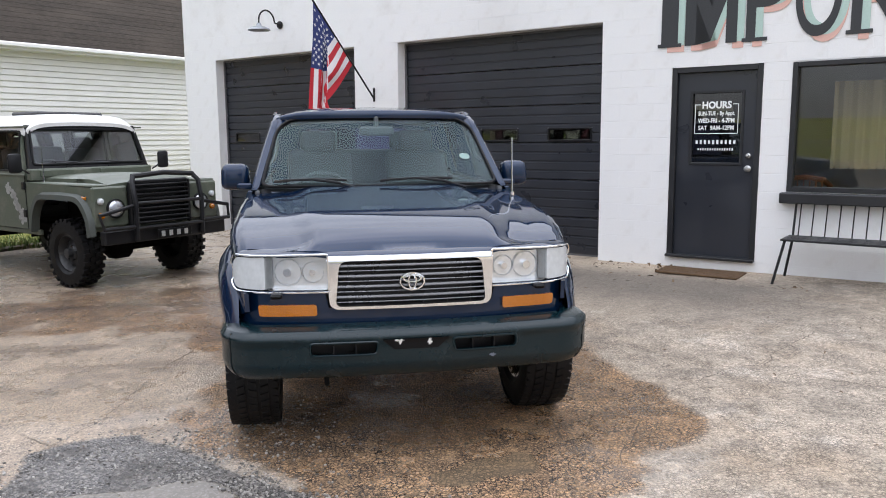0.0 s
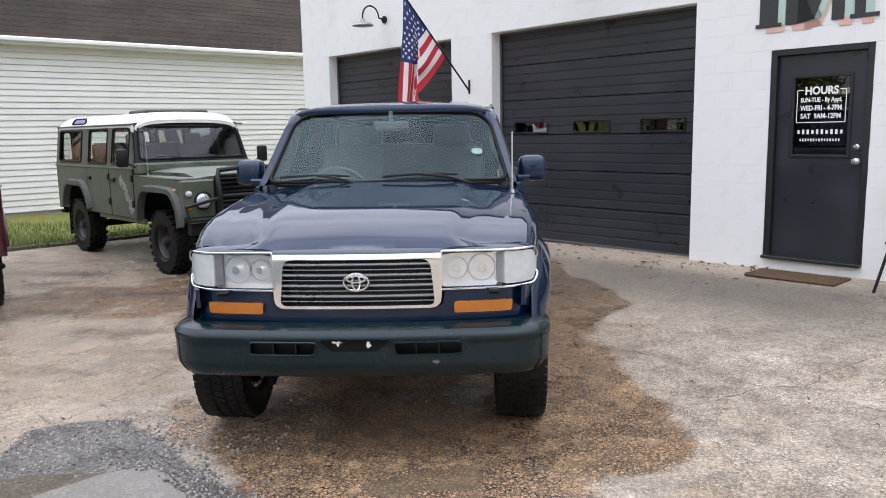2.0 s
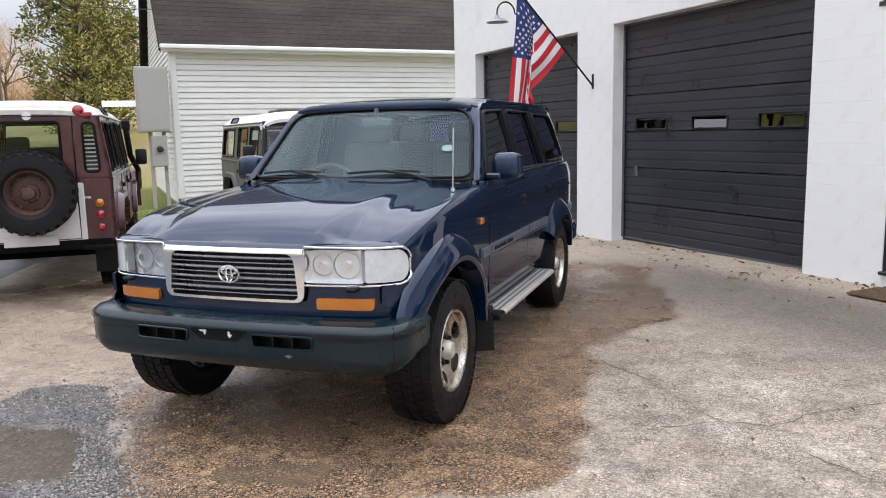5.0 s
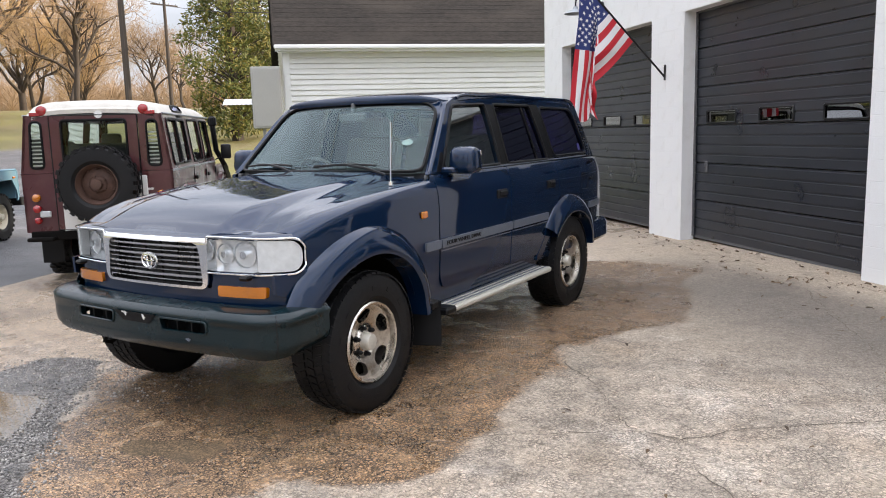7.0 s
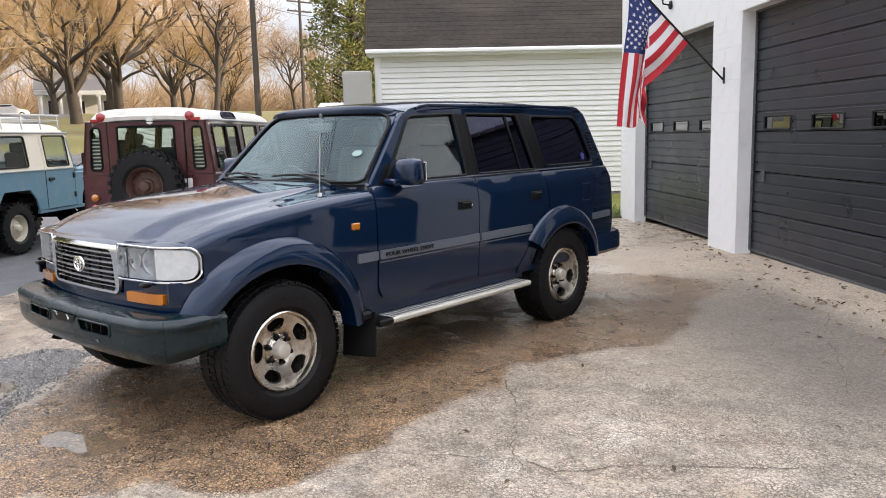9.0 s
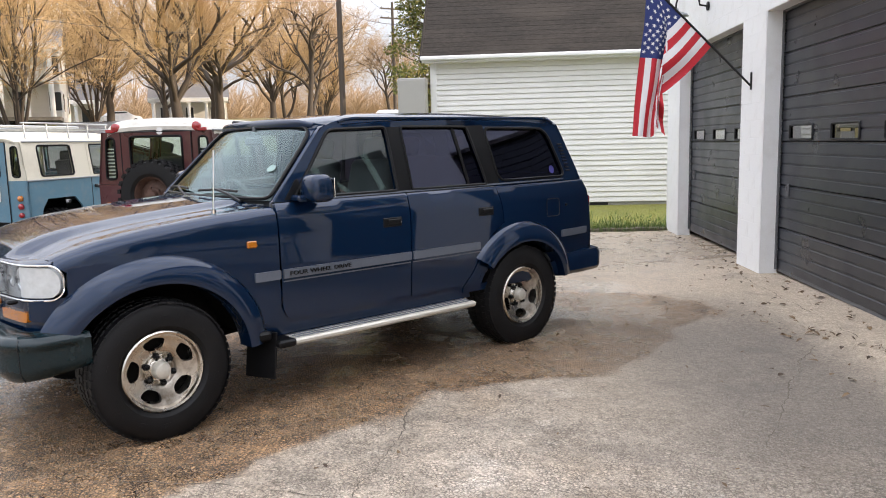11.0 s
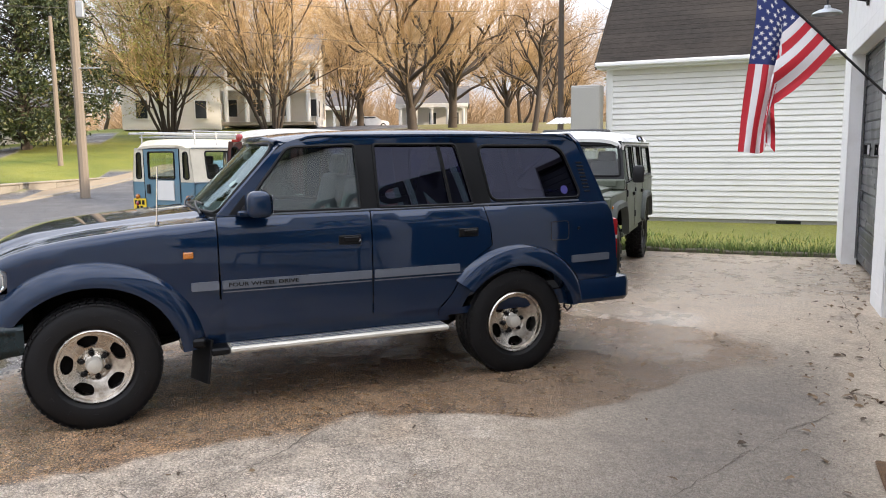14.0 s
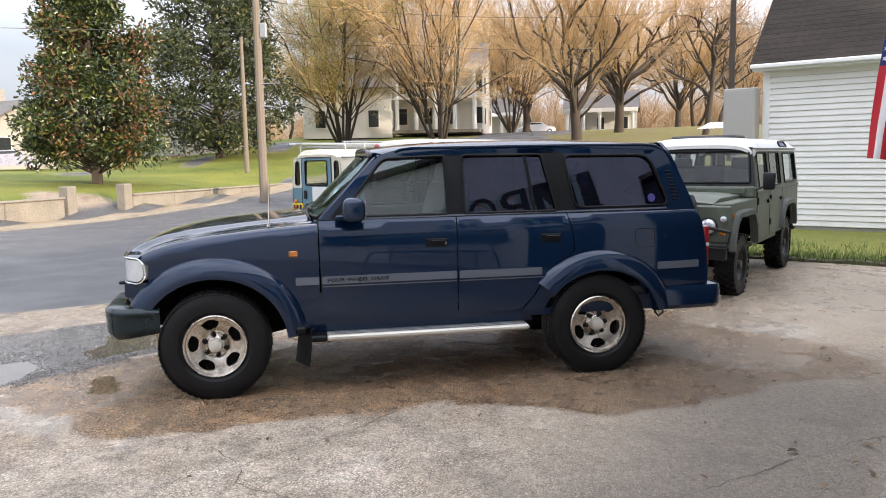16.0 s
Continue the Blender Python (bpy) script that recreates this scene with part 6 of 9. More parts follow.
def mud_tyre(R, w, rim, blocks=26):
    bm = B()
    h = w / 2
    lathe(bm, [(h * 0.8, rim), (h, rim + 0.03), (h * 1.02, rim + 0.08), (h * 0.95, R - 0.03), (h * 0.8, R - 0.02), (-h * 0.8, R - 0.02), (-h * 0.95, R - 0.03), (-h * 1.02, rim + 0.08), (-h, rim + 0.03), (-h * 0.8, rim)], 40, "Y")
    tyre = to_mesh("tyre", bm, rubber, 30)
    bm = B()
    for row, (y0, wd, sh) in enumerate(((-0.78, 0.52, 0.0), (-0.25, 0.42, 0.5), (0.25, 0.42, 0.0), (0.78, 0.52, 0.5))):
        for k in range(blocks):
            a = 2 * math.pi * (k + sh) / blocks
            box(bm, ((R - 0.016) * math.cos(a), y0 * h, (R - 0.016) * math.sin(a)), (0.034, wd * h, 0.045), 0, rot=(0, -math.degrees(a), 0))
    return tyre, to_mesh("tread", bm, rubber, 30)


def steel_rim(rim, mat):
    bm = B()
    lathe(bm, [(0.085, rim + 0.004), (0.09, rim - 0.008), (0.05, rim - 0.03), (0.0, rim - 0.04), (0.015, rim - 0.06), (0.03, 0.09), (0.05, 0.075), (0.055, 0.055), (0.11, 0.05), (0.115, 0.03), (0.115, 0.0005)], 32, "Y")
    for k in range(5):
        a = 2 * math.pi * k / 5
        lathe(bm, [(0.04, 0.012), (0.068, 0.012), (0.07, 0.0005)], 6, "Y", (0.082 * math.cos(a), 0, 0.082 * math.sin(a)))
    for k in range(10):
        a = 2 * math.pi * (k + 0.5) / 10
        box(bm, ((rim - 0.05) * math.cos(a), 0.015, (rim - 0.05) * math.sin(a)), (0.02, 0.012, 0.03), 0.003, rot=(0, -math.degrees(a), 0))
    return to_mesh("rim", bm, mat, 35)


def flat_panel(bm, ol, y, thick, holes=(), lean=0.0, z0=1.25):
    panel(bm, ol, lambda x, z: Vector((x, y - max(0, z - z0) * lean, z)), 0.12, thick, holes=holes, inward=(0, -1 if y > 0 else 1, 0))


def quad_win(x0, x1, z0, z1, r=0.04, slant=0.0):
    return rounded([(x0, z0), (x1, z0), (x1 - slant, z1), (x0 - slant, z1)], r, 4)


def wagon(name, label, at, fwd, c):
    """A boxy four-wheel-drive wagon. Front axle at x = 0, facing +x, y to its left."""
    f = Vector((fwd[0], fwd[1], 0)).normalized()
    l = Vector((-f.y, f.x, 0))
    rx = -c["base"]
    re = rx - c["tail"]
    mid = at[0] + f.x * rx / 2, at[1] + f.y * rx / 2
    root = thing(name, label, "car", Matrix(((f.x, l.x, 0, at[0]), (f.y, l.y, 0, at[1]), (0, 0, 1, ground_z(*mid) + 0.005), (0, 0, 0, 1))))
    pb, pu, pr = c["body"], c["upper"], c["roof"]
    HWD, WZ, RZ, LEAN_ = c["half"], 1.24, c["rz"], 0.13
    R = c["R"]
    top = RZ - 0.16
    bot = 0.62
    aF = lambda ax: [(ax + 0.56, bot), (ax + 0.54, 0.80), (ax + 0.40, 0.985), (ax - 0.40, 0.985), (ax - 0.52, 0.80), (ax - 0.56, bot)]
    aR = [(rx + 0.50, bot), (rx + 0.45, 0.80), (rx + 0.30, 0.95), (rx - 0.30, 0.95), (rx - 0.42, 0.80), (rx - 0.46, bot)]
    fx = 0.60  # front of the wings
    doors = c["doors"]
    for sg in (1, -1):
        Y = sg * HWD
        L_ = LEAN_ * sg
        # front wing
        bm = B()
        flat_panel(bm, [Vector(p) for p in [(fx, 0.66), *aF(0), (-0.72, bot), (-0.72, 1.16), (fx, 1.13)]], Y, 0.03)
        part("front_wing", bm, pb, root)
        # doors
        for (d0, d1, w0, w1) in doors:
            ol = [(d0 - 0.006, bot), (d1 + 0.006, bot), (d1 + 0.006, WZ), (d0 - 0.006, WZ)]
            if d1 < rx + 0.42:
                ol = [(d0 - 0.006, bot), (rx + 0.50, bot), (rx + 0.45, 0.80), (rx + 0.30, 0.95), (d1 + 0.006, 0.95), (d1 + 0.006, WZ), (d0 - 0.006, WZ)]
            bm = B()
            flat_panel(bm, [Vector(p) for p in ol], Y + sg * 0.004, 0.03)
            dr = part("door", bm, c.get("door_paint", pb), root)
            hol = quad_win(w0, w1, WZ + 0.05, top - 0.05, 0.03)
            bm = B()
            flat_panel(bm, [Vector(p) for p in ((d0 - 0.006, WZ + 0.004), (d1 + 0.006, WZ + 0.004), (d1 + 0.006, top), (d0 - 0.006 - c["ws_lean"] * (1 if d0 > -0.8 else 0), top))], Y, 0.03, [hol], L_, WZ)
            part("door_top", bm, pu, dr)
            bm = B()
            flat_panel(bm, hol, Y - sg * 0.014, 0, (), L_, WZ)
            g = part("window", bm, wagon_glass, dr)
            g.visible_shadow = False
            bm = B()
            ring_tube(bm, [Vector((p[0], Y - max(0, p[1] - WZ) * L_ + sg * 0.002, p[1])) for p in dense(hol, 0.1)], 0.011)
            part("window_seal", bm, plastic, dr)
            bm = B()
            box(bm, (d1 + 0.13, Y + sg * 0.02, 1.09), (0.15, 0.03, 0.05), 0.01)
            part("door_handle", bm, black_steel, dr)
            for z in (0.80, 1.12):
                bm = B()
                box(bm, (d0 - 0.03, Y + sg * 0.012, z), (0.06, 0.02, 0.09), 0.006)
                part("hinge", bm, black_steel, dr)
            bm = B()
            ring_tube(bm, [Vector((p[0], Y + sg * 0.002, p[1])) for p in dense([Vector(q) for q in ol], 0.2)], 0.005, 5)
            part("door_gap", bm, black_steel, dr)
        # rear side
        q0 = doors[-1][1]
        bm = B()
        ol = [(q0, bot), *[p for p in aR if p[0] < q0], (re, bot), (re, WZ), (q0, WZ)]
        if q0 > rx + 0.5:
            ol = [(q0, bot), *aR, (re, bot), (re, WZ), (q0, WZ)]
        else:
            ol = [(q0, 0.95), *[p for p in aR if p[0] < q0], (re, bot), (re, WZ), (q0, WZ)]
        flat_panel(bm, [Vector(p) for p in ol], Y, 0.03)
        part("rear_wing", bm, c.get("rear_paint", pb), root)
        hols = [quad_win(a, b, WZ + 0.06, top - 0.06, 0.05) for a, b in c["side_wins"]]
        bm = B()
        flat_panel(bm, [Vector(p) for p in ((q0, WZ + 0.004), (re, WZ + 0.004), (re, top), (q0, top))], Y, 0.03, hols, L_, WZ)
        up = part("upper_side", bm, pu, root)
        for h in hols:
            bm = B()
            flat_panel(bm, h, Y - sg * 0.012, 0, (), L_, WZ)
            g = part("side_window", bm, wagon_glass, up)
            g.visible_shadow = False
            bm = B()
            ring_tube(bm, [Vector((p[0], Y - max(0, p[1] - WZ) * L_ + sg * 0.003, p[1])) for p in dense(h, 0.1)], 0.014)
            part("window_seal", bm, plastic, up)
        bm = B()
        box(bm, ((re - 0.7) / 2, Y + sg * 0.006, WZ + 0.0), (-re - 0.7, 0.018, 0.022), 0.004)
        box(bm, ((re - 0.7) / 2, Y - (top - WZ) * L_ + sg * 0.008, top), (-re - 0.75, 0.03, 0.02), 0.004)
        part("body_rail", bm, galv if c.get("galv") else pb, root)
        # flares
        if c.get("flare"):
            for arch in (aF(0), [(rx + 0.52, bot), (rx + 0.46, 0.82), (rx + 0.30, 0.975), (rx - 0.30, 0.975), (rx - 0.44, 0.82), (rx - 0.48, bot)]):
                bm = B()
                prev = None
                pts = dense(rounded([Vector(p) for p in arch] + [Vector((arch[-1][0], bot - 0.5)), Vector((arch[0][0], bot - 0.5))], 0.13, 5), 0.2)
                pts = [p for p in pts if p[1] >= bot - 0.02]
                cxm = sum(p[0] for p in pts) / len(pts)
                pts.sort(key=lambda p: -math.atan2(p[1] - 0.5, p[0] - cxm) if True else 0)
                for p in pts:
                    d = Vector((p[0] - cxm, p[1] - 0.45)).normalized()
                    row = [bm.verts.new((p[0] - d.x * 0.01, Y - sg * 0.03, p[1] - d.y * 0.01)), bm.verts.new((p[0], Y + sg * 0.062, p[1])),
                           bm.verts.new((p[0] + d.x * 0.06, Y + sg * 0.058, p[1] + d.y * 0.06)), bm.verts.new((p[0] + d.x * 0.085, Y + sg * 0.002, p[1] + d.y * 0.085))]
                    if prev:
                        for q in range(3):
                            bm.faces.new((prev[q], prev[q + 1], row[q + 1], row[q]))
                    prev = row
                part("arch_flare", bm, c["flare"], root)
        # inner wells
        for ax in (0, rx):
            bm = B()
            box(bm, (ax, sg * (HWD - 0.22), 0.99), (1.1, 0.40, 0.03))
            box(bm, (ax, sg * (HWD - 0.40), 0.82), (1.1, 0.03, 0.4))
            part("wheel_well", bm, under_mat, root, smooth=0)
        # mirror
        bm = B()
        tube(bm, [(-0.62, Y, 1.26), (-0.60, Y + sg * 0.14, 1.34)], 0.010, 6)
        box(bm, (-0.605, Y + sg * 0.16, 1.38), (0.06, 0.15, 0.22), 0.03, seg=2)
        part("door_mirror", bm, black_steel, root)
        # sill
        bm = B()
        box(bm, (-1.25 if len(doors) > 1 else -1.1, sg * (HWD - 0.03), bot - 0.03), (1.25 if len(doors) < 2 else 1.5, 0.05, 0.06), 0.01)
        part("sill", bm, pb, root)
        # mud flaps
        bm = B()
        box(bm, (rx - 0.50, sg * (HWD - 0.14), 0.42), (0.015, 0.24, 0.42), 0.004)
        part("mud_flap", bm, plastic, root)
    # bonnet and wing tops
    bm = B()
    bh = 1.20
    panel(bm, [Vector(p) for p in ((-0.62, -0.62), (0.56, -0.58), (0.60, -0.35), (0.60, 0.35), (0.56, 0.58), (-0.62, 0.62))], lambda x, y: Vector((x, y, bh + 0.04 * (1 - (abs(y) / 0.62) ** 4) - 0.06 * sstep(0.2, 0.62, x))), 0.08, 0.05)
    part("bonnet", bm, pb, root)
    for sg in (1, -1):
        bm = B()
        box(bm, (-0.06, sg * (HWD + 0.60) / 2, 1.148), (1.32, HWD - 0.60, 0.03), 0.012)
        part("wing_top", bm, pb, root)
    bm = B()
    box(bm, (-0.66, 0, 1.24), (0.10, 2 * HWD - 0.02, 0.14), 0.015)
    part("bulkhead", bm, pb, root)
    if c.get("vents"):
        bm = B()
        for sg in (1, -1):
            box(bm, (-0.60, sg * 0.37, 1.255), (0.02, 0.62, 0.075), 0.006)
        part("scuttle_flap", bm, pb, root)
    # windscreen
    wsx0, wsx1 = -0.66, -0.66 - c["ws_lean"]
    hw0, hw1 = HWD - 0.03, HWD - 0.10

    def wf(a, t):
        return Vector((wsx0 + (wsx1 - wsx0) * t, a * (hw0 + (hw1 - hw0) * t), 1.31 + (top + 0.02 - 1.31) * t))
    ol = [Vector(p) for p in ((-1, 0), (1, 0), (1, 1), (-1, 1))]
    hol = rounded([(-0.94, 0.09), (0.94, 0.09), (0.94, 0.91), (-0.94, 0.91)], 0.06, 4)
    bm = B()
    panel(bm, ol, lambda a, t: wf(a, t), 0.15, 0.04, [hol], inward=(-1, 0, 0))
    wfm = part("windscreen_frame", bm, c.get("ws_paint", pb), root)
    bm = B()
    panel(bm, hol, lambda a, t: wf(a, t) + Vector((-0.015, 0, 0)), 0.3, 0)
    g = part("windscreen", bm, wagon_glass, wfm)
    g.visible_shadow = False
    bm = B()
    ring_tube(bm, [wf(p[0], p[1]) + Vector((0.004, 0, 0)) for p in dense(hol, 0.15)], 0.016)
    part("windscreen_seal", bm, plastic, wfm)
    for a in (0.15, -0.55):
        bm = B()
        tube(bm, [wf(a + 0.1, 0.02) + Vector((0.03, 0, 0)), wf(a + 0.3, 0.12) + Vector((0.02, 0, 0)), wf(a - 0.10, 0.16) + Vector((0.012, 0, 0))], 0.008, 5)
        part("wiper", bm, black_steel, wfm)
    # roof
    bm = B()
    hwr = HWD - LEAN_ * (top - WZ) + 0.01

    def rf(x, y):
        u = abs(y) / hwr
        ex = max(sstep(re + 0.16, re, x), sstep(wsx1 - 0.18, wsx1 + 0.04, x))
        return Vector((x, y * 1.0, RZ - 0.03 * u * u - 0.12 * u ** 8 - 0.10 * ex ** 2.5))
    panel(bm, rounded([(wsx1 + 0.04, -hwr), (re, -hwr), (re, hwr), (wsx1 + 0.04, hwr)], 0.09, 4), rf, 0.07, 0.045)
    rfp = part("roof", bm, pr, root, c.get("roof_label", ""))
    if c.get("alpine"):
        for sg in (1, -1):
            bm = B()
            ol = rounded([(re + 0.62, top + 0.035), (re + 1.16, top + 0.035), (re + 1.12, top + 0.105), (re + 0.68, top + 0.105)], 0.03, 3)
            panel(bm, ol, lambda x, z: Vector((x, sg * (hwr + 0.004 - (z - top) * 0.55), z)), 0.1, 0)
            part("alpine_window", bm, privacy_glass, rfp)
            bm = B()
            ring_tube(bm, [Vector((p[0], sg * (hwr + 0.005 - (p[1] - top) * 0.55), p[1])) for p in dense(ol, 0.1)], 0.012)
            part("window_seal", bm, plastic, rfp)
    if c.get("hatch"):
        bm = B()
        box(bm, (-1.35, 0, RZ + 0.005), (0.62, 0.85, 0.05), 0.02)
        part("sunroof", bm, dark_rim, rfp, "dark tinted roof hatch")
    # front
    bm = B()
    box(bm, (fx - 0.04, 0, 0.90), (0.03, 2 * HWD - 0.06, 0.48), 0.01)
    part("front_panel", bm, pb, root)
    bm = B()
    for i in range(9):
        box(bm, (fx + 0.045, 0, 0.72 + i * 0.052), (0.05, 0.74, 0.024), 0.008)
    for y in (-0.38, 0.38):
        box(bm, (fx + 0.04, y, 0.93), (0.06, 0.03, 0.50), 0.008)
    box(bm, (fx + 0.03, 0, 1.17), (0.06, 0.74, 0.05), 0.012)
    box(bm, (fx - 0.01, 0, 0.93), (0.02, 0.74, 0.46))
    part("grille", bm, black_steel, root, "black slatted grille")
    for sg in (1, -1):
        bm = B()
        box(bm, (fx + 0.0, sg * 0.60, 0.92), (0.05, 0.42, 0.44), 0.02)
        lp = part("lamp_panel", bm, pb, root)
        bm = B()
        lathe(bm, [(0.0, 0.105), (0.03, 0.105), (0.035, 0.092)], 24, "X", (fx + 0.02, sg * 0.555, 0.90))
        hl = part("headlamp", bm, black_steel, lp)
        bm = B()
        lathe(bm, [(0.0, 0.09), (0.012, 0.07), (0.02, 0.04), (0.022, 0.0005)], 24, "X", (fx + 0.04, sg * 0.555, 0.90))
        part("lamp_glass", bm, reflector, lp)
        for z, mt in ((0.985, frosted), (0.83, amber)):
            bm = B()
            lathe(bm, [(0.0, 0.036), (0.03, 0.034), (0.045, 0.02), (0.047, 0.0005)], 16, "X", (fx + 0.02, sg * 0.725, z))
            part("small_lamp", bm, mt, lp)
        bm = B()
        box(bm, (fx - 0.14, sg * (HWD + 0.008), 1.02), (0.08, 0.02, 0.035), 0.006)
        part("side_indicator", bm, amber, root)
    bm = B()
    box(bm, (fx + 0.13, 0, 0.60), (0.10, 2 * HWD - 0.02, 0.15), 0.012)
    part("front_bumper", bm, black_steel, root)
    if c.get("bullbar"):
        bm = B()
        for y in (-0.43, 0.43):
            tube(bm, [(fx + 0.21, y, 0.55), (fx + 0.22, y, 0.95), (fx + 0.17, y, 1.17), (fx + 0.12, y * 0.9, 1.24)], 0.028, 8)
            tube(bm, [(fx + 0.21, y, 0.70), (fx + 0.22, y * 1.9, 0.70), (fx + 0.18, y * 1.95, 0.85), (fx + 0.20, y, 0.93)], 0.022, 8)
        tube(bm, [(fx + 0.12, -0.40, 1.24), (fx + 0.13, 0, 1.27), (fx + 0.12, 0.40, 1.24)], 0.028, 8)
        for z in (0.68, 0.95):
            tube(bm, [(fx + 0.22, -0.43, z), (fx + 0.22, 0.43, z)], 0.02, 8)
        part("bull_bar", bm, black_steel, root, "black tubular bull bar")
        bm = B()
        box(bm, (fx + 0.25, 0.02, 0.60), (0.012, 0.44, 0.10), 0.004)
        for k in range(6):
            box(bm, (fx + 0.258, -0.16 + k * 0.07, 0.60), (0.006, 0.03, 0.06 if k % 3 else 0.04))
        part("number_plate", bm, [plastic], root)
        for k in range(4):
            bm = B()
            box(bm, (fx + 0.264, -0.14 + k * 0.10, 0.60), (0.004, 0.045, 0.06))
            part("plate_bar", bm, bare_metal, root, smooth=0)
    # rear
    bm = B()
    hol = quad_win(-0.34, 0.34, WZ + 0.06, top - 0.06, 0.04)
    dpts = [Vector(p) for p in ((-0.46, 0.62), (0.46, 0.62), (0.46, top - 0.005), (-0.46, top - 0.005))]
    panel(bm, rounded(dpts, 0.03, 3), lambda y, z: Vector((re - 0.012, y, z)), 0.15, 0.03, [hol], inward=(1, 0, 0))
    rd = part("rear_door", bm, c.get("rear_door", pb), root)
    bm = B()
    panel(bm, hol, lambda y, z: Vector((re, y, z)), 0.3, 0)
    g = part("rear_window", bm, wagon_glass, rd)
    g.visible_shadow = False
    bm = B()
    ring_tube(bm, [Vector((re - 0.014, p[0], p[1])) for p in dense(hol, 0.12)], 0.014)
    part("window_seal", bm, plastic, rd)
    bm = B()
    ring_tube(bm, [Vector((re - 0.013, p[0], p[1])) for p in dense(dpts, 0.3)], 0.007, 5)
    part("door_gap", bm, black_steel, rd)
    for sg in (1, -1):
        bm = B()
        h2 = rounded([(sg * 0.55, WZ + 0.06), (sg * 0.69, WZ + 0.06), (sg * 0.66, top - 0.07), (sg * 0.55, top - 0.07)], 0.05, 4)
        panel(bm, [Vector(p) for p in ((sg * 0.467, WZ + 0.004), (sg * HWD, WZ + 0.004), (sg * (HWD - LEAN_ * (top - WZ)), top), (sg * 0.467, top))], lambda y, z: Vector((re, y, z)), 0.15, 0.03, [h2], inward=(1, 0, 0))
        part("rear_corner", bm, pu, root)
        bm = B()
        panel(bm, h2, lambda y, z: Vector((re + 0.012, y, z)), 0.3, 0)
        g = part("corner_window", bm, wagon_glass, root)
        g.visible_shadow = False
        bm = B()
        ring_tube(bm, [Vector((re - 0.002, p[0], p[1])) for p in dense(h2, 0.1)], 0.013)
        part("window_seal", bm, plastic, root)
        bm = B()
        panel(bm, [Vector(p) for p in ((sg * 0.467, 0.60), (sg * HWD, 0.60), (sg * HWD, WZ), (sg * 0.467, WZ))], lambda y, z: Vector((re, y, z)), 0.2, 0.03, inward=(1, 0, 0))
        part("rear_panel", bm, c.get("rear_paint", pb), root)
        for z, mt, r in ((0.98, amber, 0.045), (0.86, red_lens, 0.045), (0.73, red_lens, 0.04)):
            bm = B()
            lathe(bm, [(0.0, r), (-0.03, r * 0.95), (-0.045, r * 0.6), (-0.05, 0.0005)], 18, "X", (re - 0.006, sg * 0.66, z))
            part("tail_lamp", bm, mt, root)
    bm = B()
    box(bm, (re + 0.02, 0, 0.56), (0.10, 1.5, 0.10), 0.01)
    for sg in (1, -1):
        box(bm, (re - 0.06, sg * 0.62, 0.53), (0.16, 0.28, 0.04), 0.01)
    part("rear_crossmember", bm, under_mat, root)
    # wheels
    ty, rm = c["tyre"], c["rim"]
    for x in (0, rx):
        for sg in (1, -1):
            w = shared("wheel", rm, root, pose(x, sg * (HWD - 0.125), R + 0.003, 0, random.Random(int(x * 10) + sg).uniform(0, 360), 0 if sg > 0 else 180))
            shared("tyre", ty[0], w, Matrix())
            tagged(shared("tread", ty[1], w, Matrix()), "chunky black mud tread", kind="stuff")
    # chassis and cabin
    bm = B()
    box(bm, (rx / 2, 0, 0.60), (-re + 0.3, 0.95, 0.12), 0.02)
    tube(bm, [(0, -0.6, R), (0, 0.6, R)], 0.05, 8)
    tube(bm, [(rx, -0.6, R), (rx, 0.6, R)], 0.05, 8)
    box(bm, (0, -0.15, R), (0.25, 0.3, 0.25), 0.06)
    box(bm, (0.1, 0, 0.85), (0.9, 1.0, 0.4), 0.03)
    box(bm, ((re - 0.7) / 2, 0, 0.72), (-re - 0.75, 2 * HWD - 0.12, 0.05))
    part("chassis", bm, under_mat, root)
    for y in (-0.40, 0.40):
        bm = B()
        box(bm, (-1.25, y, 0.95), (0.45, 0.46, 0.18), 0.05, seg=2)
        box(bm, (-1.50, y, 1.24), (0.13, 0.46, 0.60), 0.05, rot=(0, -10, 0), seg=2)
        box(bm, (-1.55, y, 1.60), (0.09, 0.26, 0.16), 0.04, seg=2)
        part("seat", bm, cabin_dark, root)
    if len(doors) > 1:
        bm = B()
        box(bm, (-2.25, 0, 1.0), (0.45, 1.3, 0.18), 0.05, seg=2)
        box(bm, (-2.48, 0, 1.28), (0.12, 1.3, 0.55), 0.05, seg=2)
        part("rear_seat", bm, cabin_dark, root)
    bm = B()
    box(bm, (-0.80, 0, 1.18), (0.24, 1.4, 0.16), 0.03)
    cc = Vector((-0.98, -0.40, 1.22))
    ring_tube(bm, [cc + Vector((0.06 * math.sin(a), 0.19 * math.cos(a), 0.18 * math.sin(a))) for a in np.linspace(0, 2 * math.pi, 24, endpoint=False)], 0.012, 6)
    part("dashboard", bm, cabin_dark, root)
    return root, re, top, HWD, RZ


MUD, MUDL = mud_tyre(0.385, 0.235, 0.205), mud_tyre(0.39, 0.22, 0.205)
RIM_BLACK, RIM_RUST, RIM_CREAM = steel_rim(0.205, dark_rim), steel_rim(0.205, rust_mat), steel_rim(0.205, cream_rim)

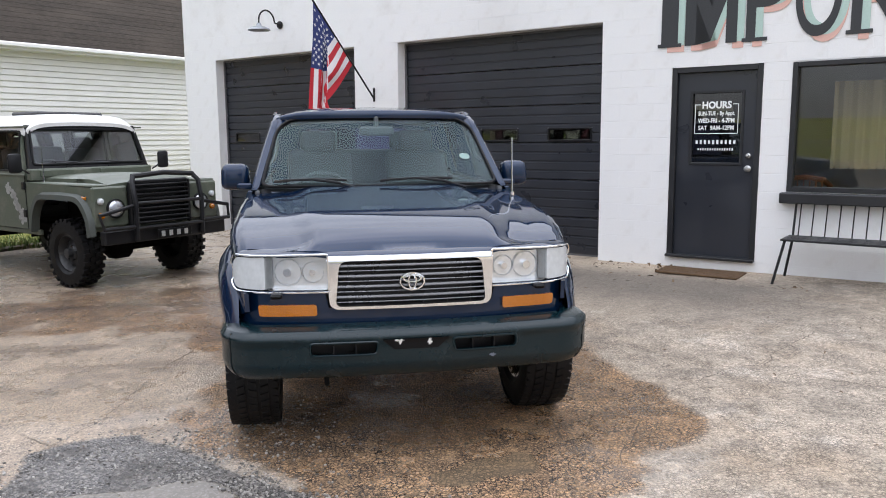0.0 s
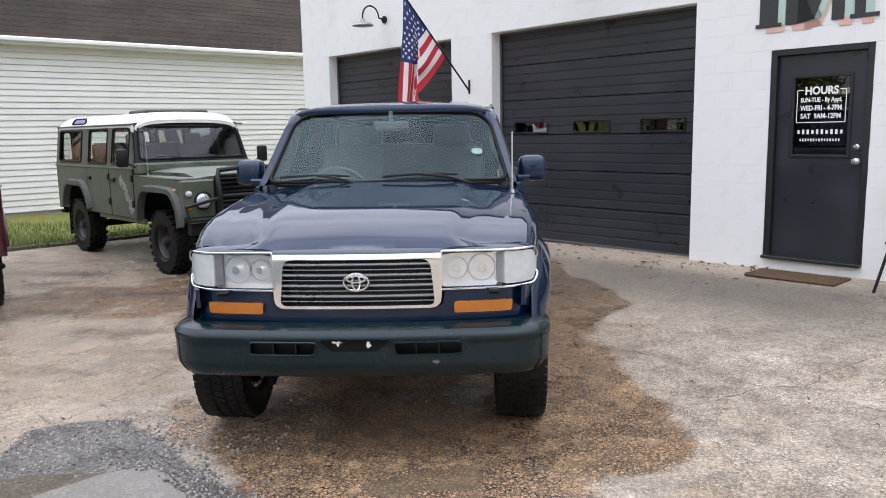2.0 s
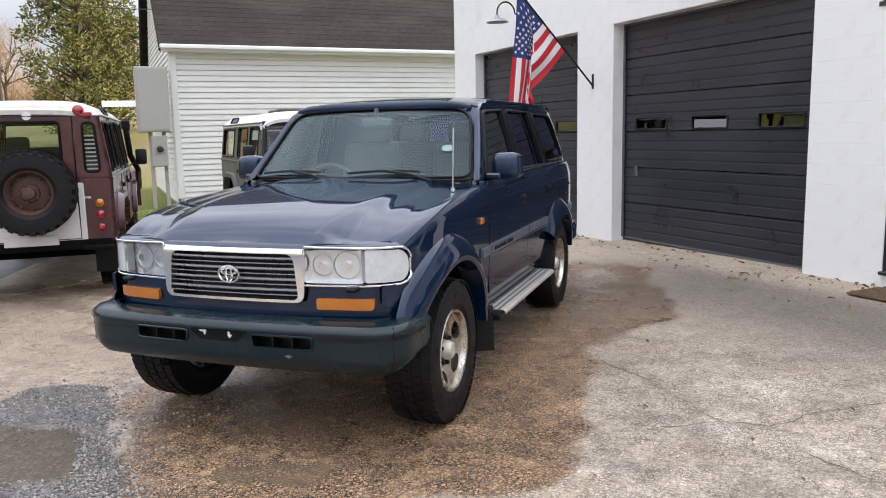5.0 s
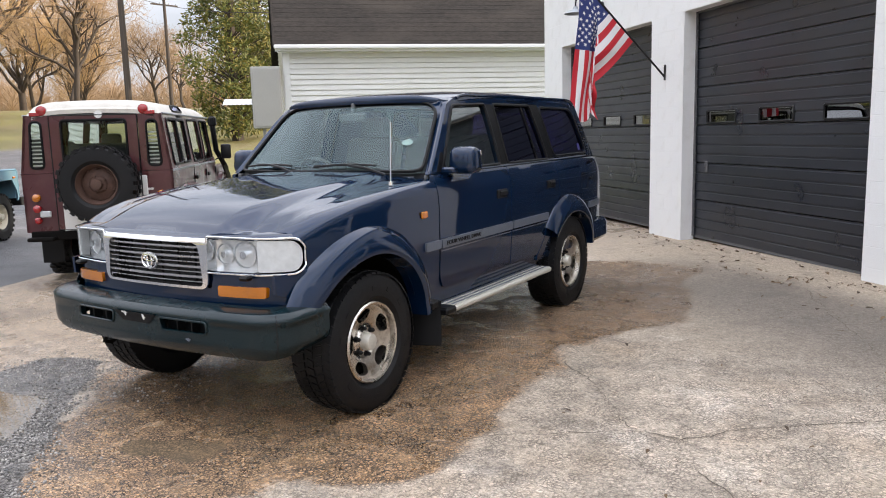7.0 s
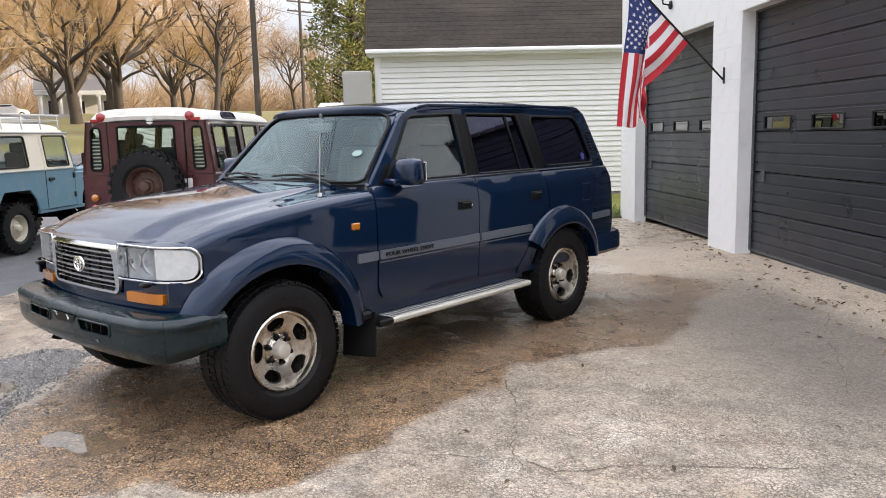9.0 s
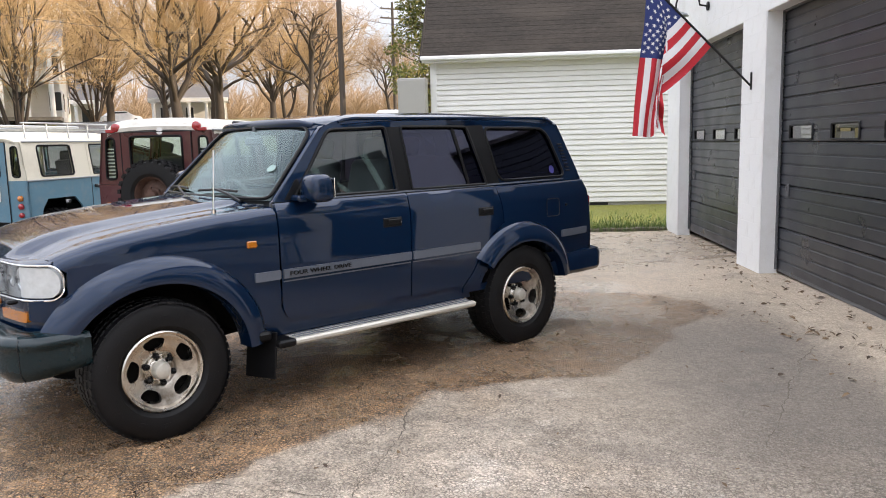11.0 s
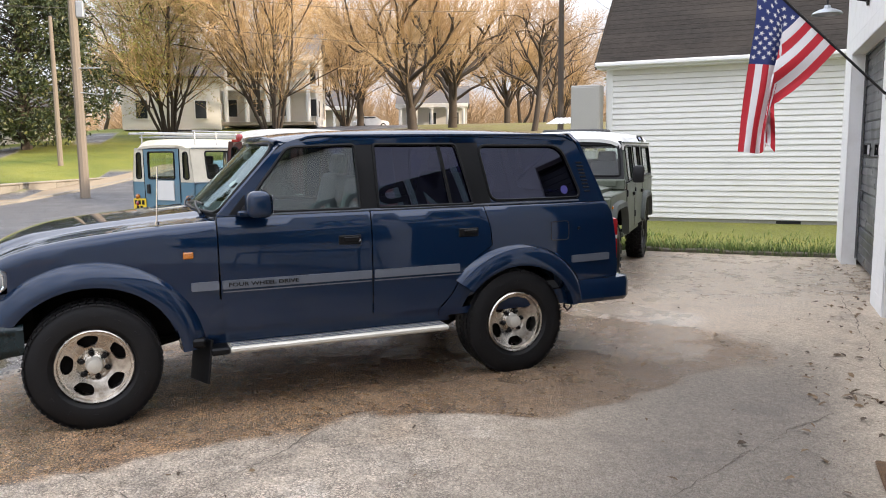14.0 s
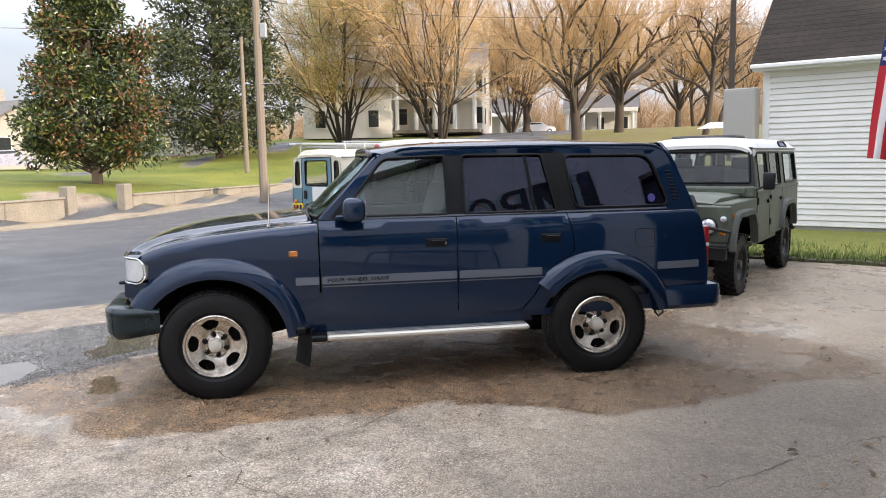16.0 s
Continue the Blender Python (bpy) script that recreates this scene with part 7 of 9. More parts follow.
cfg110 = dict(base=2.794, tail=0.82, half=0.80, rz=1.95, R=0.385, ws_lean=0.16, tyre=MUD,
              doors=[(-0.72, -1.50, -1.42, -0.86), (-1.50, -2.36, -2.27, -1.60)], side_wins=[(-3.46, -2.55)])
green, gre, gtop, gh, grz = wagon("estate_wagon", "faded olive green wagon with a white roof and bull bar", (-3.74, 9.08), (0.825, -0.565),
                                  dict(cfg110, body=olive, upper=olive, roof=roof_white, flare=flare_grey, alpine=True, hatch=True, bullbar=True, vents=True, rim=RIM_BLACK, ws_paint=black_steel))
# scraped door, aerial, rear lamp of the green one
rs = random.Random(8)
bm = B()
for k in range(26):
    x, z = -0.78 - 0.34 * k / 26 + rs.uniform(-0.05, 0.05), 0.70 + 0.40 * (1 - k / 26) * 0 + 0.42 * k / 26 + rs.uniform(-0.03, 0.03)
    q = [bm.verts.new((x + rs.uniform(0.4, 1) * 0.055 * math.cos(a), -gh - 0.0075, z + rs.uniform(0.4, 1) * 0.05 * math.sin(a))) for a in np.linspace(0, 2 * math.pi, 7, endpoint=False)]
    bm.faces.new(q)
part("paint_scrape", bm, bare_metal, green, "bare scraped patch on the door", smooth=0)
bm = B()
tube(bm, [(-0.50, -0.70, 1.16), (-0.51, -0.70, 1.60)], 0.005, 5)
tube(bm, [(-0.50, -0.70, 1.15), (-0.50, -0.70, 1.19)], 0.015, 8)
part("aerial", bm, chrome, green)

red, rre, rtop, rh, rrz = wagon("estate_wagon", "maroon wagon with a white roof and rear spare wheel", (-7.58, 7.97), (-0.75, 0.66),
                                dict(cfg110, rz=2.03, body=maroon, upper=maroon, roof=roof_cream, alpine=True, flare=maroon, rim=RIM_RUST, side_wins=[(-3.46, -2.98), (-2.95, -2.5)], galv=True))
bm = B()
box(bm, (rre - 0.008, -0.06, 0.885), (0.014, 0.92, 0.62), 0.01)
part("door_panel", bm, white_plate, red, "scuffed white lower door panel")
bm = B()
lathe(bm, [(0.0, 0.042), (-0.004, 0.042), (-0.006, 0.0005)], 20, "X", (rre - 0.012, -0.06, rtop + 0.0))
part("roof_sticker", bm, white_plate, red, "round pale sticker above the rear door")
sp = shared("spare_wheel", RIM_RUST, red, pose(rre - 0.19, -0.06, 1.12, 0, 0, 90) @ Matrix.Scale(1.08, 4), "muddy spare wheel with a rusty rim")
shared("tyre", MUD[0], sp, Matrix())
tagged(shared("tread", MUD[1], sp, Matrix()), "chunky black mud tread", kind="stuff")
for sg in (1, -1):
    bm = B()
    lathe(bm, [(0.0, 0.055), (-0.025, 0.053), (-0.038, 0.035), (-0.042, 0.0005)], 20, "X", (rre + 0.02, sg * 0.53, rtop + 0.05))
    part("roof_lamp", bm, red_lens, red, "round red roof lamp")
    bm = B()
    box(bm, (rre + 0.004, sg * 0.60, rtop + 0.012), (0.03, 0.11, 0.04), 0.005)
    part("reflector", bm, red_lens, red)
bm = B()
box(bm, (rre - 0.02, 0.58, 0.80), (0.02, 0.12, 0.07), 0.01)
part("reverse_lamp", bm, frosted, red)
bm = B()
box(bm, (rre - 0.035, 0.0, 0.62), (0.02, 0.5, 0.1), 0.006)
part("tail_board", bm, white_plate, red)
bm = B()
for k in range(9):
    box(bm, (rre - 0.004, -0.575 + 0.011 * k, 1.04), (0.006, 0.007, 0.026 if k % 3 else 0.02))
part("badge_bars", bm, white_plate, red, "pale badge as plain bars", smooth=0)
# light guards behind the corner panes
for sg in (1, -1):
    bm = B()
    for k in range(9):
        box(bm, (rre + 0.03, sg * 0.61, 1.33 + 0.042 * k), (0.006, 0.13, 0.016))
    part("window_guard", bm, white_plate, red, smooth=0)
bm = B()
tube(bm, [(0.3, -0.86, 0.9), (-0.5, -0.9, 1.2), (-0.62, -0.82, 1.40), (-0.62, -0.79, 1.76)], 0.04, 8)
box(bm, (-0.60, -0.79, 1.82), (0.14, 0.11, 0.16), 0.03)
part("snorkel", bm, plastic, red, "black raised air intake")

cfg88 = dict(base=2.235, tail=0.69, half=0.80, rz=1.98, R=0.39, ws_lean=0.10, tyre=MUDL,
             doors=[(-0.72, -1.52, -1.44, -0.84)], side_wins=[(-2.62, -1.90)])
blue, bre, btop, bh, brz = wagon("hardtop_wagon", "old faded blue wagon with a cream hardtop and rack", (-10.72, 5.83), (-0.71, 0.70),
                                 dict(cfg88, body=sea_blue, upper=cream, roof=cream, rim=RIM_CREAM, galv=True, rear_door=sea_blue))
bm = B()
for sg in (1, -1):
    tube(bm, [(bre + 0.1, sg * 0.68, brz + 0.12), (-0.85, sg * 0.68, brz + 0.12)], 0.014, 6)
    tube(bm, [(bre + 0.1, sg * 0.68, brz + 0.04), (-0.85, sg * 0.68, brz + 0.04)], 0.012, 6)
rack = part("roof_rack", bm, galv, blue, "galvanised roof rack")
for x in np.linspace(bre + 0.15, -0.9, 5):
    for sg in (1, -1):
        bm = B()
        tube(bm, [(x, sg * 0.70, brz - 0.16), (x, sg * 0.68, brz + 0.12)], 0.012, 6)
        part("rack_leg", bm, galv, rack)
for x in np.linspace(bre + 0.1, -0.85, 9):
    bm = B()
    tube(bm, [(x, -0.68, brz + 0.04), (x, 0.68, brz + 0.04)], 0.010, 6)
    part("rack_bar", bm, galv, rack)

bm = B()
for y in (0.1, 0.5):
    tube(bm, [(bre - 0.25, y, brz + 0.10), (-0.6, y, brz + 0.10)], 0.02, 6)
for x in np.linspace(bre - 0.1, -0.8, 8):
    tube(bm, [(x, 0.1, brz + 0.10), (x, 0.5, brz + 0.10)], 0.014, 6)
part("ladder", bm, galv, blue, "aluminium ladder on the rack")
bm = B()
box(bm, (bre - 0.03, 0.60, 0.83), (0.012, 0.34, 0.24), 0.01)
yp = part("number_plate", bm, yellow_plate, blue, "yellow rear plate with dark bars")
for k, (y, z) in enumerate(((0.70, 0.88), (0.60, 0.88), (0.50, 0.88), (0.65, 0.78), (0.55, 0.78))):
    bm = B()
    box(bm, (bre - 0.038, y, z), (0.006, 0.06, 0.075))
    part("plate_bar", bm, plastic, yp, smooth=0)
bm = B()
box(bm, (bre - 0.022, -0.10, 1.10), (0.012, 0.44, 0.34), 0.01)
part("notice_board", bm, white_plate, blue, "pale panel on the rear door")
bm = B()
box(bm, (bre - 0.03, 0.34, 1.12), (0.03, 0.08, 0.16), 0.01)
part("door_latch", bm, black_steel, blue)
bm = B()
box(bm, (bre - 0.02, 0.05, 0.75), (0.02, 0.16, 0.2), 0.01)
part("door_pad", bm, black_steel, blue)

# ---- shop front: door, window, sign, bench, lamps, flag ----
lettering_white = surf("white_lettering", (0.78, 0.80, 0.79), 0.5, var=0.06, scale=30)
mint = surf("mint_sign_paint", (0.42, 0.56, 0.50), 0.6, var=0.08, scale=3, fine=60)
salmon = surf("salmon_sign_paint", (0.68, 0.42, 0.35), 0.6, var=0.08, scale=3, fine=60)
sign_black = surf("black_sign_paint", (0.03, 0.032, 0.034), 0.6, var=0.2, scale=3, fine=60)
frame_black = surf("black_frame_paint", (0.016, 0.017, 0.019), 0.4, var=0.15, fine=60)
wood_warm = surf("varnished_wood", (0.30, 0.12, 0.045), 0.35, var=0.2, scale=4, fine=50, stretch=(1, 1, 6))
curtain = surf("pale_curtain", (0.62, 0.54, 0.38), 0.8, var=0.1, scale=6, fine=40)
steel_knob = surf("brushed_steel", (0.6, 0.6, 0.58), 0.25, metal=1.0, var=0.06)
coir = surf("brown_coir", (0.12, 0.07, 0.035), 0.95, var=0.45, scale=30, fine=160, bump=0.8)

door_1 = thing("door_1", "closed black shop door with a lettered glass pane", "door", SHOP @ pose(0, 0, 0), kind="structure")
bm = B()
for c, s in (((0.885, 0.085, 1.26), (0.06, 0.15, 2.14)), ((1.81, 0.085, 1.26), (0.06, 0.15, 2.14)), ((1.3475, 0.085, 2.30), (0.865, 0.15, 0.06))):
    box(bm, c, s, 0.004)
part("door_frame", bm, frame_black, door_1, smooth=0)
PANE = (1.085, 1.62, 1.27, 2.04)
bm = B()
panel(bm, [Vector(p) for p in ((0.918, 0.215), (1.777, 0.215), (1.777, 2.267), (0.918, 2.267))], lambda x, z: Vector((x, 0.065, z)), 0.3, 0.04,
      holes=[[Vector(p) for p in ((PANE[0], PANE[2]), (PANE[1], PANE[2]), (PANE[1], PANE[3]), (PANE[0], PANE[3]))]], inward=(0, 1, 0))
leaf = part("door_leaf", bm, black_door, door_1, smooth=0)
bm = B()
for c, s in (((PANE[0] - 0.012, 0.06, 1.655), (0.03, 0.02, 0.82)), ((PANE[1] + 0.012, 0.06, 1.655), (0.03, 0.02, 0.82)), ((1.3525, 0.06, PANE[2] - 0.012), (0.53, 0.02, 0.03)), ((1.3525, 0.06, PANE[3] + 0.012), (0.53, 0.02, 0.03))):
    box(bm, c, s, 0.004)
part("pane_trim", bm, frame_black, leaf, smooth=0)
bm = B()
box(bm, (1.3525, 0.085, 1.655), (0.535, 0.006, 0.77))
part("pane", bm, dark_pane, leaf, smooth=0)
FLAT = Matrix(((1, 0, 0, 0), (0, 0, -1, 0), (0, 1, 0, 0), (0, 0, 0, 1)))  # text upright, facing out of the front


def door_text(s, u, z, size, width=None, mat=lettering_white, bold=0.0):
    bm = text_bm(s, size, 0.0008, bold)
    if width:
        xs = [v.co.x for v in bm.verts]
        k = width / (max(xs) - min(xs))
        for v in bm.verts:
            v.co.x *= k
    part("lettering", bm, mat, leaf, smooth=0, m=Matrix.Translation((u, 0.078, z)) @ FLAT)


door_text("HOURS", 1.345, 1.905, 0.105, 0.32, bold=0.004)
door_text("SUN-TUE - By Appt.", 1.345, 1.815, 0.062, 0.40, bold=0.002)
door_text("WED-FRI - 4-7PM", 1.345, 1.735, 0.068, 0.40, bold=0.002)
door_text("SAT  9AM-12PM", 1.345, 1.655, 0.068, 0.39, bold=0.002)
bm = B()
for c, s in (((1.11, 0.079, 1.755), (0.008, 0.002, 0.32)), ((1.58, 0.079, 1.755), (0.008, 0.002, 0.32)), ((1.345, 0.079, 1.595), (0.47, 0.002, 0.008)), ((1.14, 0.079, 1.915), (0.06, 0.002, 0.008)), ((1.55, 0.079, 1.915), (0.06, 0.002, 0.008))):
    box(bm, c, s)
part("border_lines", bm, lettering_white, leaf, smooth=0)
for z, h, w, n in ((1.50, 0.046, 0.46, 10), (1.42, 0.028, 0.40, 15)):
    for k in range(n):
        bm = B()
        box(bm, (1.345 - w / 2 + (k + 0.5) * w / n, 0.079, z), (w / n * 0.50, 0.002, h * (1 if k % 3 else 0.8)))
        part("text_bar", bm, lettering_white, leaf, smooth=0)
for z, r in ((1.35, 0.026), (1.21, 0.034)):
    bm = B()
    lathe(bm, [(0.0, r), (-0.012, r), (-0.02, r * 0.5), (-0.05, r * 0.55), (-0.062, r * 0.9), (-0.075, r * 0.6), (-0.077, 0.0005)], 18, "Y", (1.712, 0.062, z))
    part("door_knob", bm, steel_knob, leaf)
bm = B()
box(bm, (1.3475, 0.05, 0.20), (0.98, 0.22, 0.03), 0.005)
part("threshold", bm, frame_black, door_1, smooth=0)

window_1 = thing("window_1", "large black-framed shop window with a dark sill", "window", SHOP, kind="structure")
bm = B()
for c, s in (((2.155, 0.06, 1.65), (0.05, 0.14, 1.34)), ((5.175, 0.06, 1.65), (0.05, 0.14, 1.34)), ((3.665, 0.06, 2.295), (2.97, 0.14, 0.05)), ((3.665, 0.06, 1.005), (2.97, 0.14, 0.05))):
    box(bm, c, s, 0.004)
part("window_frame", bm, frame_black, window_1, smooth=0)
bm = B()
box(bm, (3.665, 0.09, 1.65), (2.97, 0.006, 1.26))
part("pane", bm, shop_glass, window_1, smooth=0).visible_shadow = False
bm = B()
box(bm, (3.665, -0.05, 0.915), (3.16, 0.16, 0.11), 0.01)
part("window_sill", bm, frame_black, window_1, smooth=0)

def block_m():
    """The letter M: two upright strokes and a deep notch."""
    bm = B()
    ol = ((0, 0), (0.21, 0), (0.21, 0.58), (0.5, 0.04), (0.79, 0.58), (0.79, 0), (1, 0), (1, 1), (0.77, 1), (0.5, 0.5), (0.23, 1), (0, 1))
    f = bm.faces.new([bm.verts.new((x, y, 0.0015)) for x, y in ol])
    bmesh.ops.triangulate(bm, faces=[f])
    return bm


# sign: block letters, each with a mint and a salmon edge behind it
sign = thing("painted_sign", "black block letters with mint and salmon edges", "sign", SHOP)
bm = B()
for ch, u0, u1 in (("I", 0.72, 0.91), ("M", 0.99, 1.55), ("P", 1.64, 2.04), ("O", 2.12, 2.55), ("R", 2.64, 3.12)):
    for mat, dx, dz, y, nm in ((salmon, 0.07, -0.06, -0.004, "lower_edge"), (mint, 0.075, 0.01, -0.0065, "side_edge"), (sign_black, 0, 0, -0.009, "letter")):
        bm2 = block_m() if ch == "M" else text_bm(ch, 1.0, 0.0015, 0.03 if ch == "I" else 0.004, 8)
        xs, ys = [v.co.x for v in bm2.verts], [v.co.y for v in bm2.verts]
        kx, ky = (u1 - u0) / (max(xs) - min(xs)), 0.80 / (max(ys) - min(ys))
        for v in bm2.verts:
            v.co.x, v.co.y = (v.co.x - min(xs)) * kx, (v.co.y - min(ys)) * ky
        part(nm, bm2, mat, sign, smooth=0, m=Matrix.Translation((u0 + dx, y, 2.565 + dz)) @ FLAT)
bm.free()
for u0, u1 in ((0.68, 0.95), (1.60, 1.86), (2.60, 2.84)):
    bm = B()
    box(bm, ((u0 + u1) / 2, -0.008, 2.58), (u1 - u0, 0.003, 0.04))
    part("letter_foot", bm, sign_black, sign, smooth=0)

# bench
bench = thing("spindle_bench", "black metal bench with a spindle back against the wall", "bench", SHOP @ pose(2.2, -0.14, ground_z(3.8, 8.0)))
bm = B()
for k in range(5):
    box(bm, (0.85, -0.40 + 0.085 * k, 0.445), (1.68, 0.07, 0.022), 0.006)
part("seat", bm, black_steel, bench)
bm = B()
tube(bm, [(0.06, 0.10, 0.86), (1.64, 0.10, 0.86)], 0.016, 8)
box(bm, (0.85, 0.10, 0.865), (1.6, 0.02, 0.05), 0.008)
part("top_rail", bm, black_steel, bench)
for k in range(13):
    bm = B()
    x = 0.10 + k * 0.125
    tube(bm, [(x, -0.02, 0.45), (x, 0.10, 0.86)], 0.007, 6)
    part("spindle", bm, black_steel, bench)
for x, dx in ((0.05, -0.08), (1.65, 0.08)):
    for y, dy in ((-0.40, -0.10), (0.0, 0.08)):
        bm = B()
        tube(bm, [(x, y, 0.44), (x + dx, y + dy, 0.0)], 0.014, 8)
        part("leg", bm, black_steel, bench)
    bm = B()
    tube(bm, [(x, -0.02, 0.45), (x, 0.10, 0.87)], 0.012, 8)
    part("side_post", bm, black_steel, bench)

# door mat of loose fibres
bm = B()
rs = random.Random(5)
mm_ = SHOP @ pose(1.36, -0.33, 0)
zmat = ground_z(*(mm_ @ Vector((0, 0, 0)))[:2])
mat_ob = thing("door_mat", "worn brown coir door mat scattered with leaves", "mat", SHOP @ pose(1.36, -0.33, zmat + 0.004))
box(bm, (0, 0, 0.010), (0.88, 0.42, 0.02), 0.006)
part("mat_base", bm, coir, mat_ob)
bm = B()
for k in range(900):
    x, y = rs.uniform(-0.44, 0.44), rs.uniform(-0.21, 0.21)
    d = Vector((rs.uniform(-1, 1), rs.uniform(-1, 1), rs.uniform(0.3, 1.2))).normalized() * 0.018
    p = Vector((x, y, 0.018))
    w = Vector((-d.y, d.x, 0)).normalized() * 0.003
    bm.faces.new([bm.verts.new(q) for q in (p - w, p + w, p + d)])
tagged(part("fibres", bm, coir, mat_ob, smooth=0), kind="stuff")


def goose_lamp(u, z):
    """A gooseneck wall lamp with a galvanised shade."""
    root = thing("barn_lamp", "galvanised gooseneck wall lamp", "wall lamp", SHOP @ pose(u, -0.004, z), "lamps on the shop front")
    bm = B()
    lathe(bm, [(0.0, 0.06), (-0.02, 0.058), (-0.03, 0.02), (-0.031, 0.0005)], 18, "Y")
    part("wall_plate", bm, black_steel, root)
    bm = B()
    pts = [(0, -0.02, 0.0)] + [(0, -0.12 - 0.16 * (1 - math.cos(a)), 0.02 + 0.17 * math.sin(a)) for a in np.linspace(0.0, math.pi, 14)] + [(0, -0.44, -0.02)]
    tube(bm, pts, 0.013, 8)
    part("arm", bm, black_steel, root)
    bm = B()
    lathe(bm, [(-0.02, 0.03), (-0.06, 0.045), (-0.075, 0.10), (-0.10, 0.155), (-0.125, 0.175), (-0.13, 0.168), (-0.105, 0.15), (-0.08, 0.095), (-0.07, 0.02)], 32, "Z", (0, -0.44, 0))
    part("shade", bm, galv, root)
    return root


goose_lamp(-5.48, 3.36)
goose_lamp(-1.50, 3.42)

# flag on a slanting pole
flag = thing("flag_on_pole", "striped flag with stars hanging from a slanting black pole", "flag", SHOP @ pose(-3.56, 0, 0))
bm = B()
box(bm, (0, -0.008, 2.20), (0.035, 0.014, 0.20), 0.004)
part("bracket", bm, black_steel, flag)
PZ0, PD = 2.15, Vector((0.0, -0.70, 0.714))


def pole_at(s):
    return Vector((0.0, -0.015, PZ0)) + PD * s


bm = B()
tube(bm, [pole_at(0), pole_at(2.15)], 0.013, 8)
part("pole", bm, black_steel, flag)
bm = B()
lathe(bm, [(0.0, 0.013), (0.02, 0.03), (0.05, 0.02), (0.06, 0.0005)], 12, "Z", pole_at(2.15))
part("finial", bm, black_steel, flag)
flag_red = surf("flag_red_cloth", (0.50, 0.018, 0.03), 0.75, var=0.1, scale=8, fine=200, bump=0.1)
flag_white = surf("flag_white_cloth", (0.74, 0.72, 0.72), 0.75, var=0.06, scale=8, fine=200, bump=0.1)
flag_blue = surf("flag_blue_cloth", (0.02, 0.035, 0.15), 0.75, var=0.1, scale=8, fine=200, bump=0.1)


def flag_at(h, f):
    """h across the hoist from the outer end, f metres along the fly: cloth leaves the pole square to it, then hangs."""
    s = 1.70 - 1.06 * h
    p = pole_at(s)
    line = 1.075 + 0.06 * math.cos(7.5 * h) - 0.10 * h
    run = max(0.0, line + p.y) / 0.72
    wav = 0.035 * math.sin(11.0 * h + 0.8 * f) + 0.018 * math.sin(23 * h + 2.5 * f + 1.0)
    k = sstep(0, 0.5, f)
    if f < run:
        q = p + Vector((0, -0.72, -0.694)) * f
        q.z -= 0.05 * math.sin(math.pi * f / run) * run
    else:
        q = p + Vector((0, -0.72, -0.694)) * run + Vector((0, 0, -1)) * (f - run) * (1 - 0.34 * sstep(0.25, 1.0, h))
        q.y -= 0.15 * sstep(0.1, 1.3, f - run) * (1 - 0.85 * h) + 0.02 * math.sin(4.0 * f + 5 * h)
    q.z -= 0.26 * max(0.0, 1 - h / 0.5) ** 1.4 * sstep(0, 0.3, f)
    return q + Vector((wav * k + 0.08 * (h - 0.5) * k + 0.07 * math.sin(9 * (f - run)) * sstep(0.4, 1.0, h) * sstep(0, 0.4, f - run), 0, 0))


bm = B()
NH, NF = 39, 40
FL = 1.50
gv = [[bm.verts.new(flag_at(i / NH, FL * j / NF)) for j in range(NF + 1)] for i in range(NH + 1)]
for i in range(NH):
    for j in range(NF):
        fc = bm.faces.new((gv[i][j], gv[i + 1][j], gv[i + 1][j + 1], gv[i][j + 1]))
        st = i // 3
        fc.material_index = 2 if (st < 7 and j < NF * 0.40) else (0 if st % 2 == 0 else 1)
part("cloth", bm, [flag_red, flag_white, flag_blue], flag, smooth=80)
bm = B()
for r in range(9):
    for c in range(6 if r % 2 == 0 else 5):
        h, f = (r + 0.75) / 9.5 * 7 / 13, (c + (0.6 if r % 2 == 0 else 1.1)) / 6.3 * FL * 0.40
        p = flag_at(h, f)
        du, dv = (flag_at(h + 0.01, f) - p).normalized(), (flag_at(h, f + 0.01) - p).normalized()
        n = du.cross(dv).normalized()
        for sg in (1, -1):
            q = [bm.verts.new(p + n * 0.004 * sg + (du * math.cos(a) + dv * math.sin(a)) * (0.027 if k % 2 == 0 else 0.011)) for k, a in enumerate(np.linspace(0, 2 * math.pi, 10, endpoint=False))]
            bm.faces.new(q)
tagged(part("stars", bm, flag_white, flag, smooth=0), kind="stuff")

# inside the window: a chair, a desk, a curtain and a framed panel
chair = thing("wooden_chair", "brown wooden slat-back chair inside the window", "chair", SHOP @ pose(2.2, 0.75, 0.18))
bm = B()
box(bm, (0, 0, 0.45), (0.44, 0.42, 0.04), 0.015)
part("seat", bm, wood_warm, chair)
bm = B()
tube(bm, [(-0.24, 0.0, 0.82), (-0.2, -0.2, 0.90), (0, -0.24, 0.93), (0.2, -0.2, 0.90), (0.24, 0.0, 0.82)], 0.03, 8)
part("back_rail", bm, wood_warm, chair)
for k in range(7):
    bm = B()
    x = -0.18 + k * 0.06
    tube(bm, [(x, -0.19, 0.47), (x * 1.05, -0.225, 0.91)], 0.010, 6)
    part("slat", bm, wood_warm, chair)
for x in (-0.18, 0.18):
    for y in (-0.17, 0.17):
        bm = B()
        tube(bm, [(x, y, 0.44), (x * 1.15, y * 1.15, 0.0)], 0.018, 8)
        part("leg", bm, wood_warm, chair)
desk = thing("desk", "dark wooden desk inside the window", "desk", SHOP @ pose(3.7, 0.9, 0.18))
bm = B()
box(bm, (0, 0, 0.80), (1.4, 0.6, 0.04), 0.008)
part("desktop", bm, wood_warm, desk)
